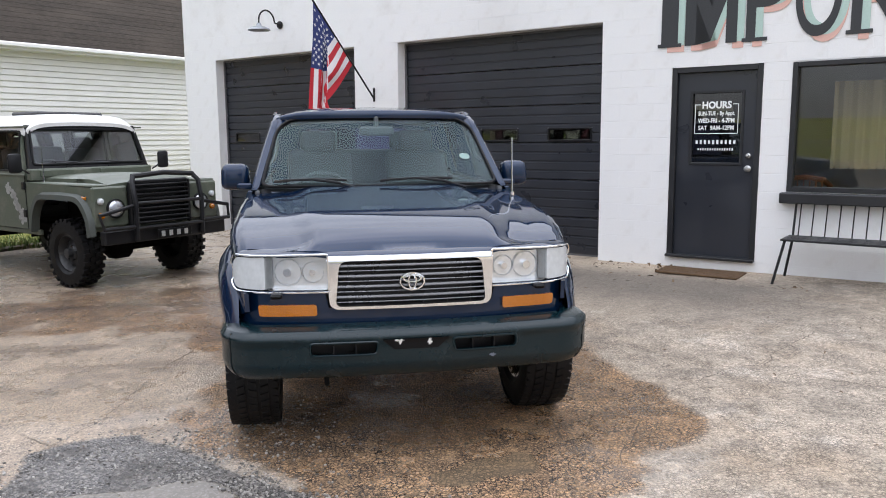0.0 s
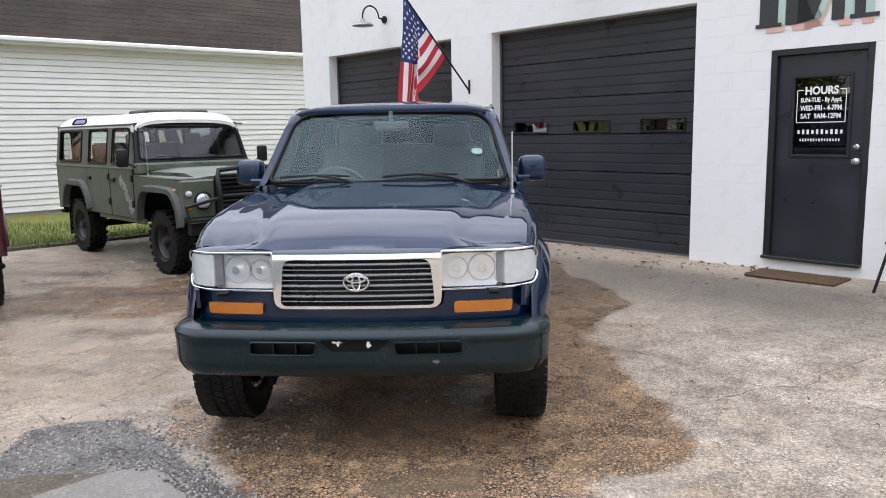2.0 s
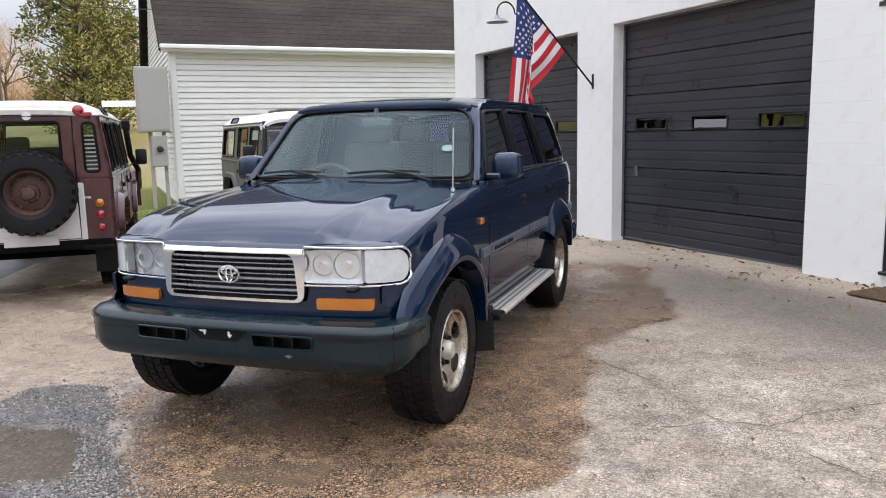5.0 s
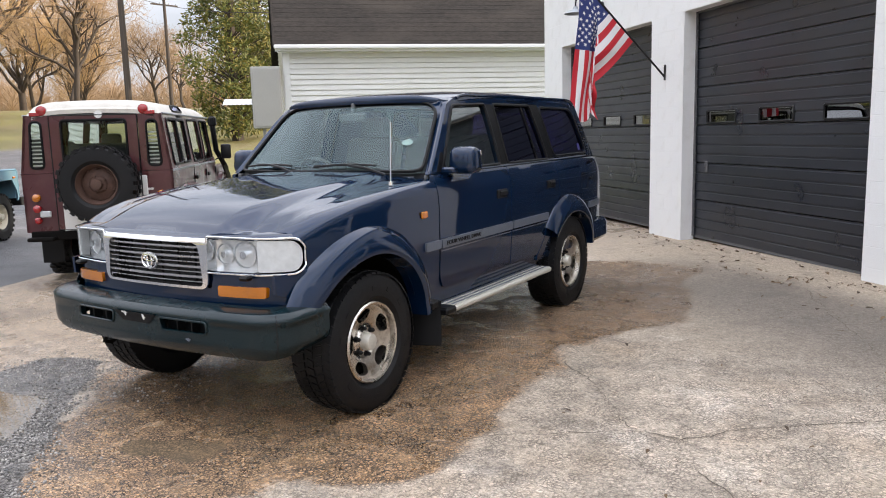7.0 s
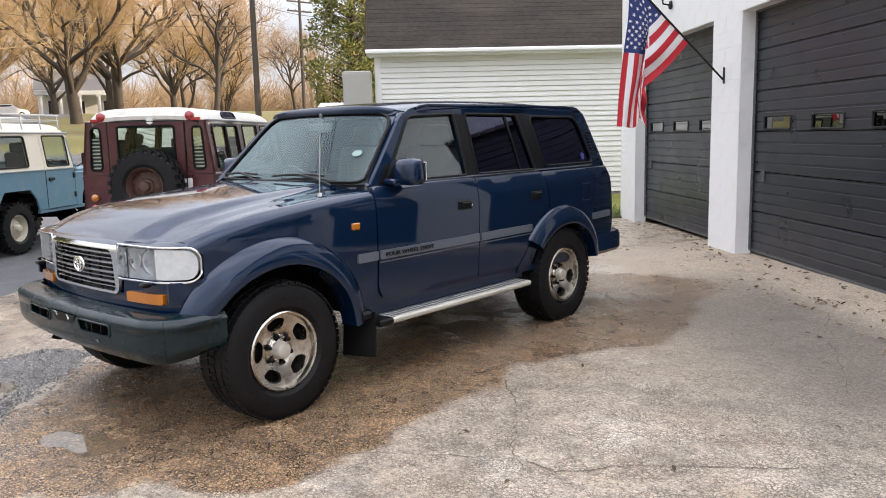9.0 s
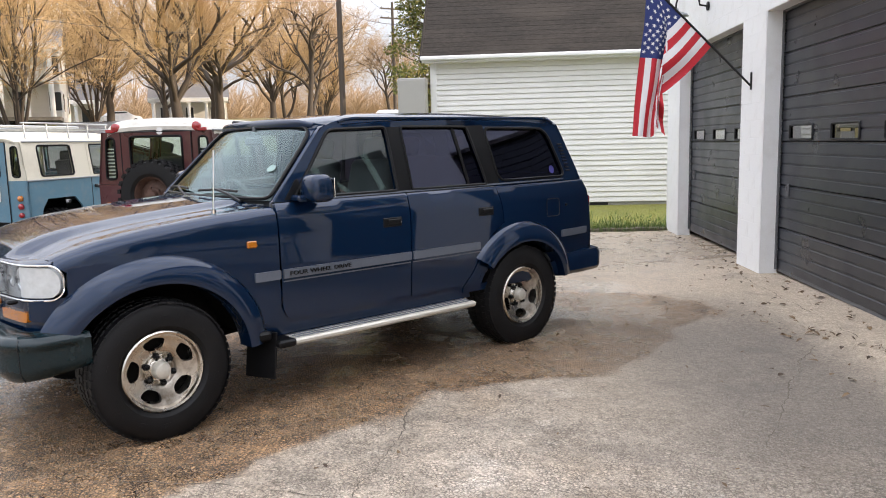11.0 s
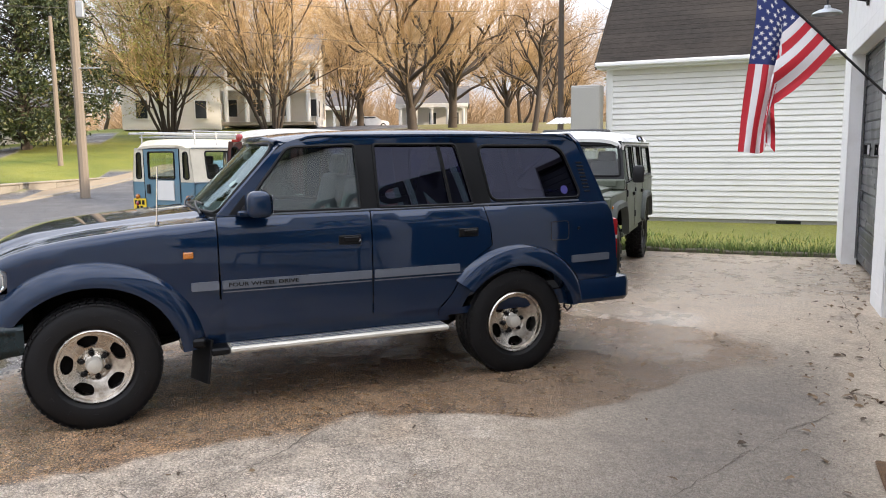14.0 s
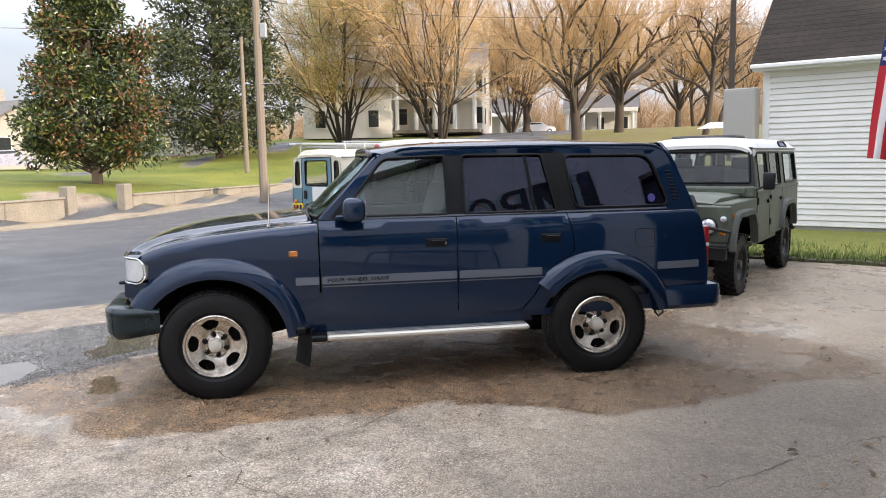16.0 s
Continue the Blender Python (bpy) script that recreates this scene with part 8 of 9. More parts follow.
for x in (-0.6, 0.6):
    bm = B()
    box(bm, (x, 0, 0.39), (0.06, 0.5, 0.78), 0.008)
    part("leg_panel", bm, wood_warm, desk)
bm = B()
prev = None
for k in range(81):
    x = -0.8 + k * 0.02
    y = 0.03 * math.sin(k * 0.9)
    row = [bm.verts.new((x, y, z)) for z in (0.0, 0.95)]
    if prev:
        bm.faces.new((prev[0], prev[1], row[1], row[0]))
    prev = row
tagged(part("curtain", bm, curtain, m=SHOP @ pose(3.22, 0.75, 1.20)), "pale gathered curtain hanging inside the window", "curtain")
fr = thing("picture_frame", "dark framed panel hanging on the back wall", "picture", SHOP @ pose(4.3, 2.53, 1.5))
bm = B()
box(bm, (0, 0, 0.3), (0.7, 0.03, 0.7), 0.006)
part("frame", bm, frame_black, fr)
bm = B()
box(bm, (0, -0.018, 0.3), (0.6, 0.008, 0.6))
part("picture", bm, white_plate, fr)

# ---- trees ----
bark = surf("grey_brown_bark", (0.060, 0.046, 0.035), 0.9, var=0.3, scale=3, fine=25, bump=0.5)
twig_tan = surf("tan_twigs", (0.50, 0.345, 0.175), 0.85, var=0.25, scale=0.6, fine=10, bump=0.0)
twig_grey = surf("grey_twigs", (0.36, 0.25, 0.15), 0.85, var=0.25, scale=0.6, fine=10, bump=0.0)


def leaf_mat(name, cols, rough=0.45):
    m, n, l, b = nodes_of(name)
    g = n.new("ShaderNodeNewGeometry")
    r = n.new("ShaderNodeValToRGB")
    while len(r.color_ramp.elements) < len(cols):
        r.color_ramp.elements.new(0.5)
    for e, (p, c) in zip(r.color_ramp.elements, cols):
        e.position, e.color = p, (*c, 1)
    l.new(g.outputs["Random Per Island"], r.inputs[0])
    l.new(r.outputs[0], b.inputs["Base Color"])
    b.inputs["Roughness"].default_value = rough
    return m


magnolia_leaf = leaf_mat("magnolia_leaves", [(0.0, (0.010, 0.020, 0.006)), (0.5, (0.030, 0.050, 0.011)), (0.8, (0.075, 0.10, 0.022)), (1.0, (0.17, 0.18, 0.05))], 0.30)
rust_leaf = leaf_mat("rust_leaves", [(0.0, (0.09, 0.045, 0.018)), (0.6, (0.20, 0.09, 0.035)), (1.0, (0.28, 0.15, 0.06))], 0.5)
oak_leaf = leaf_mat("dark_evergreen_leaves", [(0.0, (0.020, 0.034, 0.012)), (0.7, (0.05, 0.066, 0.022)), (1.0, (0.12, 0.12, 0.04))])
bud_leaf = leaf_mat("yellow_green_buds", [(0.0, (0.19, 0.22, 0.03)), (0.6, (0.30, 0.31, 0.045)), (1.0, (0.40, 0.35, 0.08))], 0.6)
cedar_leaf = leaf_mat("cedar_sprays", [(0.0, (0.065, 0.095, 0.02)), (0.6, (0.17, 0.175, 0.035)), (1.0, (0.30, 0.24, 0.055))], 0.6)


def prisms(segs, sides=3):
    vs, fs = [], []
    for p0, p1, r0, r1 in segs:
        d = p1 - p0
        if d.length < 1e-5:
            continue
        u, w = frame_of(d)
        s = len(vs)
        for p, r in ((p0, r0), (p1, r1)):
            for k in range(sides):
                a = 2 * math.pi * k / sides
                vs.append(p + (u * math.cos(a) + w * math.sin(a)) * r)
        for k in range(sides):
            fs.append((s + k, s + (k + 1) % sides, s + sides + (k + 1) % sides, s + sides + k))
    return vs, fs


def mesh_from(name, vs, fs, mat, smooth=False):
    me = bpy.data.meshes.new(name)
    me.from_pydata([tuple(v) for v in vs], [], fs)
    me.materials.append(mat)
    if smooth:
        me.polygons.foreach_set("use_smooth", [True] * len(me.polygons))
    return me


def bare_tree(name, label, at, height, seed, twig, spread=0.5, stems=1, upright=0.5, buds=0, limbs=7, dense_=1.0):
    """A leafless tree: trunk and limbs in one part, the crown of fine twigs in another."""
    rg = random.Random(seed)
    big, fine, tips = [], [], []

    def bough(p, d, length, r, level):
        n = 5 if level < 2 else (4 if level < 4 else 2)
        pts = [p]
        for i in range(n):
            jit = 0.16 if level < 2 else 0.24
            d = (d + Vector((rg.gauss(0, jit), rg.gauss(0, jit), rg.gauss(0, jit) + upright * 0.16))).normalized()
            q = pts[-1] + d * length / n
            ra, rb = r * (1 - 0.55 * i / n), r * (1 - 0.55 * (i + 1) / n)
            (big if level < 3 else fine).append((pts[-1], q, ra, rb))
            pts.append(q)
        if level >= 5:
            tips.append(pts[-1])
            return
        kids = {0: limbs, 1: int(6 * dense_), 2: int(6 * dense_), 3: int(5 * dense_), 4: 4}[level]
        for k in range(kids):
            t = rg.uniform(0.35 if level else 0.45, 1.0)
            i = min(int(t * n), n - 1)
            b = pts[i].lerp(pts[i + 1], t * n - i)
            ax = d.orthogonal().normalized()
            ax.rotate(Matrix.Rotation(rg.uniform(0, 2 * math.pi), 3, d))
            nd = (d * (1.0 - spread * 0.5) + ax * spread * rg.uniform(0.6, 1.5) + Vector((0, 0, upright * 0.45))).normalized()
            bough(b, nd, length * rg.uniform(0.52, 0.72), max(r * 0.5, 0.0085), level + 1)

    for s in range(stems):
        a = 2 * math.pi * s / stems + rg.uniform(-0.3, 0.3)
        lean = 0.0 if stems == 1 else 0.28
        d = Vector((math.cos(a) * lean, math.sin(a) * lean, 1)).normalized()
        o = Vector((0, 0, -0.2)) if stems == 1 else Vector((math.cos(a) * 0.15, math.sin(a) * 0.15, -0.2))
        bough(o, d, height * (0.40 if stems == 1 else 0.52), height * (0.016 if stems == 1 else 0.008), 0)
    root = thing(name, label, "tree", pose(at[0], at[1], ground_z(at[0], at[1]), 0, 0, rg.uniform(0, 360)))
    vs, fs = prisms(big, 6)
    o = shared("trunk", mesh_from("trunk", vs, fs, bark, True), root, Matrix())
    vs, fs = prisms(fine, 3)
    o = shared("crown", mesh_from("crown", vs, fs, twig), root, Matrix(), "bare fine twigs")
    if buds:
        vs, fs = [], []
        for p in tips:
            for k in range(buds):
                q = p + Vector((rg.gauss(0, 0.25), rg.gauss(0, 0.25), rg.gauss(0, 0.25)))
                u = Vector((rg.gauss(0, 1), rg.gauss(0, 1), rg.gauss(0, 1))).normalized() * 0.045
                w = u.orthogonal().normalized() * 0.03
                s = len(vs)
                vs += [q - u, q - w, q + u, q + w]
                fs.append((s, s + 1, s + 2, s + 3))
        shared("buds", mesh_from("buds", vs, fs, bud_leaf), root, Matrix(), "yellow-green budding leaves")
    return root


def leafy_tree(name, label, at, height, width, seed, mat, clumps=240, leaves=46, size=0.17, low=0.12, shape=0.55, clump=0.062, second=None):
    """An evergreen: trunk, limbs and a crown of leaf clumps with an uneven outline."""
    rg = random.Random(seed)
    root = thing(name, label, "tree", pose(at[0], at[1], ground_z(at[0], at[1])))
    segs = [(Vector((0, 0, -0.2)), Vector((0.05, 0, height * 0.5)), height * 0.022, height * 0.012), (Vector((0.05, 0, height * 0.5)), Vector((0, 0.05, height * 0.93)), height * 0.012, 0.02)]
    sets = ([], []), ([], [])
    for c in range(clumps):
        t = rg.uniform(0, 1) ** 0.85
        z = height * (low + (1 - low) * t)
        prof = (min(1, (t + 0.06) / 0.22)) ** 0.6 * (1 - t) ** shape
        ang = rg.uniform(0, 2 * math.pi)
        lump = 0.78 + 0.30 * noise.noise((math.cos(ang) * 1.6, math.sin(ang) * 1.6, t * 4 + seed)) + 0.15 * rg.gauss(0, 1) * 0.5
        rr = width / 2 * prof * (rg.uniform(0.25, 1.0) ** 0.45) * lump
        cen = Vector((math.cos(ang) * rr, math.sin(ang) * rr, z))
        segs.append((Vector((0, 0, max(0.4, z - 0.35 * rr - 0.3))), cen, 0.045, 0.012))
        cr = width * clump * rg.uniform(0.7, 1.4)
        mottled = second and noise.noise((cen.x * 0.6, cen.y * 0.6, cen.z * 0.45 + seed)) > 0.08
        for k in range(leaves):
            vs, fs = sets[1 if mottled and rg.random() < 0.34 else 0]
            off = Vector((rg.gauss(0, 1), rg.gauss(0, 1), rg.gauss(0, 0.8))).normalized() * cr * rg.uniform(0.4, 1.1)
            q = cen + off
            u = (off.normalized() + Vector((rg.gauss(0, 0.7), rg.gauss(0, 0.7), rg.gauss(0, 0.7)))).normalized()
            w = u.orthogonal().normalized()
            w.rotate(Matrix.Rotation(rg.uniform(0, 6.28), 3, u))
            L, Wd = size * rg.uniform(0.7, 1.2), size * 0.22
            s = len(vs)
            mid = q + u * L * 0.5
            nn = u.cross(w) * Wd * 0.5
            vs += [q, mid + w * Wd - nn, q + u * L, mid - w * Wd - nn]
            fs.append((s, s + 1, s + 2))
            fs.append((s, s + 2, s + 3))
    tv, tf = prisms(segs, 5)
    shared("trunk", mesh_from("trunk", tv, tf, bark), root, Matrix())
    shared("crown", mesh_from("crown", *sets[0], mat), root, Matrix(), "dense leaf clumps")
    if second:
        shared("rust_leaves", mesh_from("rust_leaves", *sets[1], second), root, Matrix(), "rust-brown leaf undersides")
    return root


def cane(rg, p, d, length, r0, r1, n, bend, rise, out):
    """A thin bent shoot; returns its points."""
    pts = [p]
    for i in range(n):
        d = (d + Vector((rg.gauss(0, bend), rg.gauss(0, bend), rg.gauss(0, bend) + rise))).normalized()
        q = pts[-1] + d * length / n
        out.append((pts[-1], q, r0 + (r1 - r0) * i / n, r0 + (r1 - r0) * (i + 1) / n))
        pts.append(q)
    return pts


def turned(rg, d, ang):
    ax = d.orthogonal().normalized()
    ax.rotate(Matrix.Rotation(rg.uniform(0, 2 * math.pi), 3, d))
    return (d * math.cos(ang) + ax * math.sin(ang)).normalized()


def tree_parts(name, label, at, seed, big, fine, twig, tips=(), buds=0):
    rg = random.Random(seed)
    root = thing(name, label, "tree", pose(at[0], at[1], ground_z(at[0], at[1]), 0, 0, rg.uniform(0, 360)))
    vs, fs = prisms(big, 7)
    shared("trunk", mesh_from("trunk", vs, fs, bark, True), root, Matrix())
    vs, fs = prisms(fine, 3)
    shared("crown", mesh_from("crown", vs, fs, twig), root, Matrix(), "bare fine twigs")
    if buds:
        vs, fs = [], []
        for p in tips:
            for k in range(buds):
                q = p + Vector((rg.gauss(0, 0.16), rg.gauss(0, 0.16), rg.gauss(0, 0.2)))
                u = Vector((rg.gauss(0, 1), rg.gauss(0, 1), rg.gauss(0, 1))).normalized() * 0.075
                w = u.orthogonal().normalized() * 0.045
                s = len(vs)
                vs += [q - u, q - w, q + u, q + w]
                fs.append((s, s + 1, s + 2, s + 3))
        tagged(shared("bud_haze", mesh_from("bud_haze", vs, fs, bud_leaf), root, Matrix(), "yellow-green budding leaves"), "yellow-green budding leaves", kind="stuff")
    return root


def vase_tree(name, label, at, height, seed, twig, stems=9, lean=0.5, buds=0):
    """Several stems from one root that fork again and again into an egg-shaped crown of fine twigs."""
    rg = random.Random(seed)
    big, fine, tips = [], [], []

    def fork(p, d, length, r, level):
        n = (6, 4, 3, 2, 2)[level]
        pts = cane(rg, p, d, length, r, r * 0.45, n, (0.07, 0.12, 0.15, 0.18, 0.2)[level], 0.05, big if level < 2 else fine)
        if level == 4:
            tips.extend(pts[1:])
            return
        for k in range((10, 7, 6, 4)[level]):
            t = n * (1.0 if k == 0 else rg.uniform(0.22 if level == 0 else 0.15, 1.0))
            i = min(int(t), n - 1)
            b = pts[i].lerp(pts[i + 1], t - i)
            nd = turned(rg, (pts[i + 1] - pts[i]).normalized(), rg.uniform(0.12, 0.3) if k == 0 else rg.uniform(0.35, 0.85))
            fork(b, (nd + Vector((b.x, b.y, 0)) * 0.02).normalized(), length * rg.uniform(0.40, 0.60) * (1 - 0.25 * (t / n if level == 0 else 0)), max(r * 0.45, 0.0085), level + 1)

    for s in range(stems):
        a = 2 * math.pi * s / stems + rg.uniform(-0.3, 0.3)
        ln = lean * rg.uniform(0.2, 1.0)
        d = Vector((math.cos(a) * ln, math.sin(a) * ln, 1)).normalized()
        fork(Vector((math.cos(a) * 0.25, math.sin(a) * 0.25, -0.2)), d, height * rg.uniform(0.50, 0.64), 0.12, 0)
    return tree_parts(name, label, at, seed, big, fine, twig, tips, buds)


def pollard_tree(name, label, at, height, seed, twig, limbs=8, shoots=46):
    """A thick trunk with knotted limbs and sheaves of long straight shoots."""
    rg = random.Random(seed)
    big, fine = [], []
    tp = cane(rg, Vector((0, 0, -0.2)), Vector((0, 0, 1)), height * 0.24, 0.44, 0.32, 4, 0.05, 0.05, big)
    knots = []
    for s in range(limbs):
        a = 2 * math.pi * s / limbs + rg.uniform(-0.35, 0.35)
        d = Vector((math.cos(a), math.sin(a), rg.uniform(0.5, 2.2))).normalized()
        lp = cane(rg, tp[rg.choice((2, 3, 4, 4))], d, height * rg.uniform(0.28, 0.50), 0.20, 0.08, 6, 0.18, 0.09, big)
        knots += [(lp[i], (lp[i] - lp[i - 1]).normalized(), 0.5) for i in (2, 3, 4, 5)] + [(lp[6], (lp[6] - lp[5]).normalized(), 1.0)]
        for f in range(3):
            i = rg.choice((3, 4, 5))
            sp = cane(rg, lp[i], turned(rg, (lp[i + 1] - lp[i]).normalized(), rg.uniform(0.5, 1.0)), height * rg.uniform(0.10, 0.2), 0.12, 0.07, 4, 0.2, 0.12, big)
            knots += [(sp[4], (sp[4] - sp[3]).normalized(), 0.8), (sp[2], (sp[3] - sp[2]).normalized(), 0.3)]
    for p, d, w in knots:
        for k in range(int(shoots * w * rg.uniform(0.3, 1.0))):
            dd = (turned(rg, d, abs(rg.gauss(0, 0.62))) + Vector((p.x, p.y, 0)) * 0.05 + Vector((0, 0, 0.25))).normalized()
            sp = cane(rg, p, dd, height * rg.uniform(0.10, 0.30), 0.022, 0.007, 4, 0.07, 0.05, fine)
            for j in range(5):
                u = rg.uniform(0.3, 1.0) * 4
                m = min(int(u), 3)
                cane(rg, sp[m].lerp(sp[m + 1], u - m), turned(rg, (sp[m + 1] - sp[m]).normalized(), rg.uniform(0.3, 0.7)), height * rg.uniform(0.025, 0.06), 0.008, 0.005, 1, 0.1, 0.05, fine)
    return tree_parts(name, label, at, seed, big, fine, twig)


leafy_tree("magnolia_tree", "magnolia tree with glossy green and rust-brown leaves", (-29.4, -9.5), 12.0, 10.0, 3, magnolia_leaf, 190, 190, 0.25, 0.09, 0.95, 0.075, rust_leaf)
leafy_tree("evergreen_tree", "large dark evergreen tree on the lawn", (-50.1, -9.6), 17.0, 15.0, 5, oak_leaf, 400, 80, 0.34, 0.05, 0.45, 0.05)
leafy_tree("evergreen_tree", "tall dark evergreen tree by the drive", (-56.0, -22.0), 13.0, 9.0, 6, oak_leaf, 220, 40, 0.30, 0.06, 0.5)
leafy_tree("cedar_tree", "tall loose yellow-green cedar behind the house", (-33.5, 26.8), 15.5, 6.8, 9, cedar_leaf, 330, 60, 0.26, 0.04, 0.6)
leafy_tree("cedar_tree", "tall loose yellow-green cedar behind the house", (-37.5, 31.5), 14.0, 7.0, 10, cedar_leaf, 300, 55, 0.26, 0.04, 0.6)

vase_tree("budding_tree", "many-stemmed tree with yellow-green buds", (-55.6, -1.3), 17.0, 11, twig_tan, 10, 0.55, 1)
tB = vase_tree("bare_tree", "bare many-stemmed tree with tan twigs", (-52.1, 6.3), 17.5, 12, twig_tan, 10, 0.55)
tC = pollard_tree("bare_tree", "large pollarded bare tree with tan shoots", (-55.1, 17.1), 18, 13, twig_tan, 10, 27)
tD = pollard_tree("bare_tree", "bare tree with a thick trunk and tan shoots", (-61.5, 21.9), 17, 14, twig_tan, 9, 25)
tE = bare_tree("bare_tree", "grey bare tree with open crown", (-72.0, 34.5), 15, 15, twig_grey, 0.7, 1, 0.35, 0, 7, 0.8)
tF = bare_tree("bare_tree", "grey bare tree with open crown", (-53.0, 26.5), 16, 16, twig_grey, 0.66, 1, 0.4, 0, 8, 0.9)


def copies(src, rows):
    for x, y, s, rz in rows:
        copy_thing(src, Matrix.Translation((x, y, ground_z(x, y))) @ Matrix.Rotation(radians(rz), 4, "Z") @ Matrix.Scale(s, 4))


copies(tC, [(-22, -36, 1.0, 15), (14, -46, 1.1, 160), (-74, 31, 0.8, 40), (-84, 8, 0.9, 130), (-92, 24, 0.9, 200)])
copies(tB, [(-76, 14, 0.9, 200), (-92, 44, 0.9, 300)])
copies(tD, [(-80, 16, 0.95, 70), (-78, 26, 0.9, 280)])
copies(tE, [(-95, 40, 1.0, 50), (-100, 2, 1.1, 90), (-88, 56, 1.0, 150), (-64, 52, 0.8, 220), (-105, 20, 1.1, 300), (-90, -12, 1.0, 10)])
copies(tF, [(-9, -40, 0.9, 200), (-78, 47, 0.9, 60), (-84, 36, 1.0, 110), (-110, 34, 1.1, 33), (-108, -6, 1.1, 77), (-76, 60, 0.95, 180)])

# far woods: one hazy belt of bare crowns
rg = random.Random(44)
segs = []
for k in range(900):
    a = radians(rg.uniform(108, 205))
    r = rg.uniform(125, 190)
    x, y = r * math.cos(a), r * math.sin(a)
    z = ground_z(x, y) - 0.5
    h = rg.uniform(6, 12)
    p = Vector((x, y, z))
    segs.append((p, p + Vector((0, 0, h * 0.5)), 0.22, 0.15))
    for j in range(44):
        b = p + Vector((0, 0, h * rg.uniform(0.12, 0.6)))
        e = b + Vector((rg.gauss(0, 2.0), rg.gauss(0, 2.0), h * rg.uniform(0.1, 0.5)))
        segs.append((b, e, 0.045, 0.018))
vs, fs = prisms(segs, 3)
tagged(new("far_woods", mesh_from("far_woods", vs, fs, twig_grey)), "distant belt of bare brown woods", "woods", kind="stuff")

# ---- roadside wall, poles, wires ----
wall_stone = surf("weathered_concrete_wall", (0.25, 0.225, 0.185), 0.9, var=0.35, scale=1.2, fine=20, bump=0.4, dirt=(0.12, 0.105, 0.085), dirt_amt=0.75, dirt_scale=0.9)
pole_wood = surf("weathered_pole_wood", (0.20, 0.165, 0.13), 0.85, var=0.2, scale=2, fine=30, bump=0.3, stretch=(4, 4, 0.4))
pole_dark = surf("creosoted_pole_wood", (0.07, 0.055, 0.045), 0.85, var=0.25, scale=2, fine=30, bump=0.3, stretch=(4, 4, 0.4))
wire_mat = surf("black_cable", (0.03, 0.03, 0.03), 0.6, var=0.1)
WROT = math.degrees(math.atan2(WD.y, WD.x))


def road_wall(a0, a1, h):
    p = WA + WD * ((a0 + a1) / 2)
    root = thing("retaining_wall", "weathered low concrete retaining wall beside the road", "wall", pose(p.x, p.y, -0.36, 0, 0, WROT), kind="structure")
    n = max(1, int((a1 - a0) / 2.4))
    for i in range(n):
        bm = B()
        w = (a1 - a0) / n
        box(bm, (-(a1 - a0) / 2 + (i + 0.5) * w, 0, h / 2), (w - 0.02, 0.28, h + random.Random(i).uniform(-0.04, 0.04)), 0.03)
        part("wall_block", bm, wall_stone, root)
    bm = B()
    box(bm, (0, 0, h + 0.04), (a1 - a0, 0.36, 0.07), 0.02)
    part("coping", bm, wall_stone, root)


road_wall(-14, 3.1, 0.86)
road_wall(6.5, 24.0, 0.82)
for a in (3.4, 6.2):
    p = WA + WD * a
    bm = B()
    box(bm, (0, 0, 0.65), (0.42, 0.42, 1.3), 0.03)
    o = part("gate_post", bm, wall_stone, m=pose(p.x, p.y, -0.36, 0, 0, WROT))
    tagged(o, "square concrete gate post", "post", "gate posts")


# verge with a kerb along the foot of the wall
verge_mat = surf("sandy_verge", (0.29, 0.225, 0.15), 0.9, var=0.3, scale=0.7, fine=18, bump=0.3, dirt=(0.20, 0.15, 0.10), dirt_amt=0.6, dirt_scale=1.1)
for nm, mat, prof, lab in (("verge", verge_mat, ((-1.55, -0.1), (-1.55, 0.055), (-0.16, 0.06), (-0.16, -0.1)), "sandy worn verge along the roadside wall"),
                           ("kerb", wall_stone, ((-1.78, -0.1), (-1.76, 0.085), (-1.57, 0.09), (-1.56, -0.1)), "weathered concrete kerb beside the road")):
    bm = B()
    prev = None
    for i in range(77):
        a = -14 + 0.5 * i
        row = []
        for s, h in prof:
            p = WA + WD * a + WN * s
            q = WA + WD * a + WN * -1.6
            row.append(bm.verts.new((p.x, p.y, ground_z(q.x, q.y) + h)))
        if prev:
            for k in range(3):
                bm.faces.new((prev[k], prev[k + 1], row[k + 1], row[k]))
        prev = row
    tagged(part(nm, bm, mat), lab, nm, kind="structure")


def utility_pole(at, h, r, mat, arms, label):
    z = ground_z(*at)
    root = thing("utility_pole", label, "utility pole", pose(at[0], at[1], z))
    bm = B()
    tube(bm, [(0, 0, -0.3), (0, 0, h * 0.5), (0, 0, h)], r, 10, radii=[r * 1.15, r, r * 0.75])
    part("pole", bm, mat, root)
    for az in arms:
        bm = B()
        box(bm, (0, 0, az), (0.12, 2.4, 0.12), 0.01)
        part("crossarm", bm, mat, root)
        for y in (-1.05, -0.4, 0.4, 1.05):
            bm = B()
            lathe(bm, [(0, 0.03), (0.05, 0.05), (0.10, 0.045), (0.12, 0.0005)], 8, "Z", (0, y, az + 0.06))
            part("insulator", bm, galv, root)
    return root


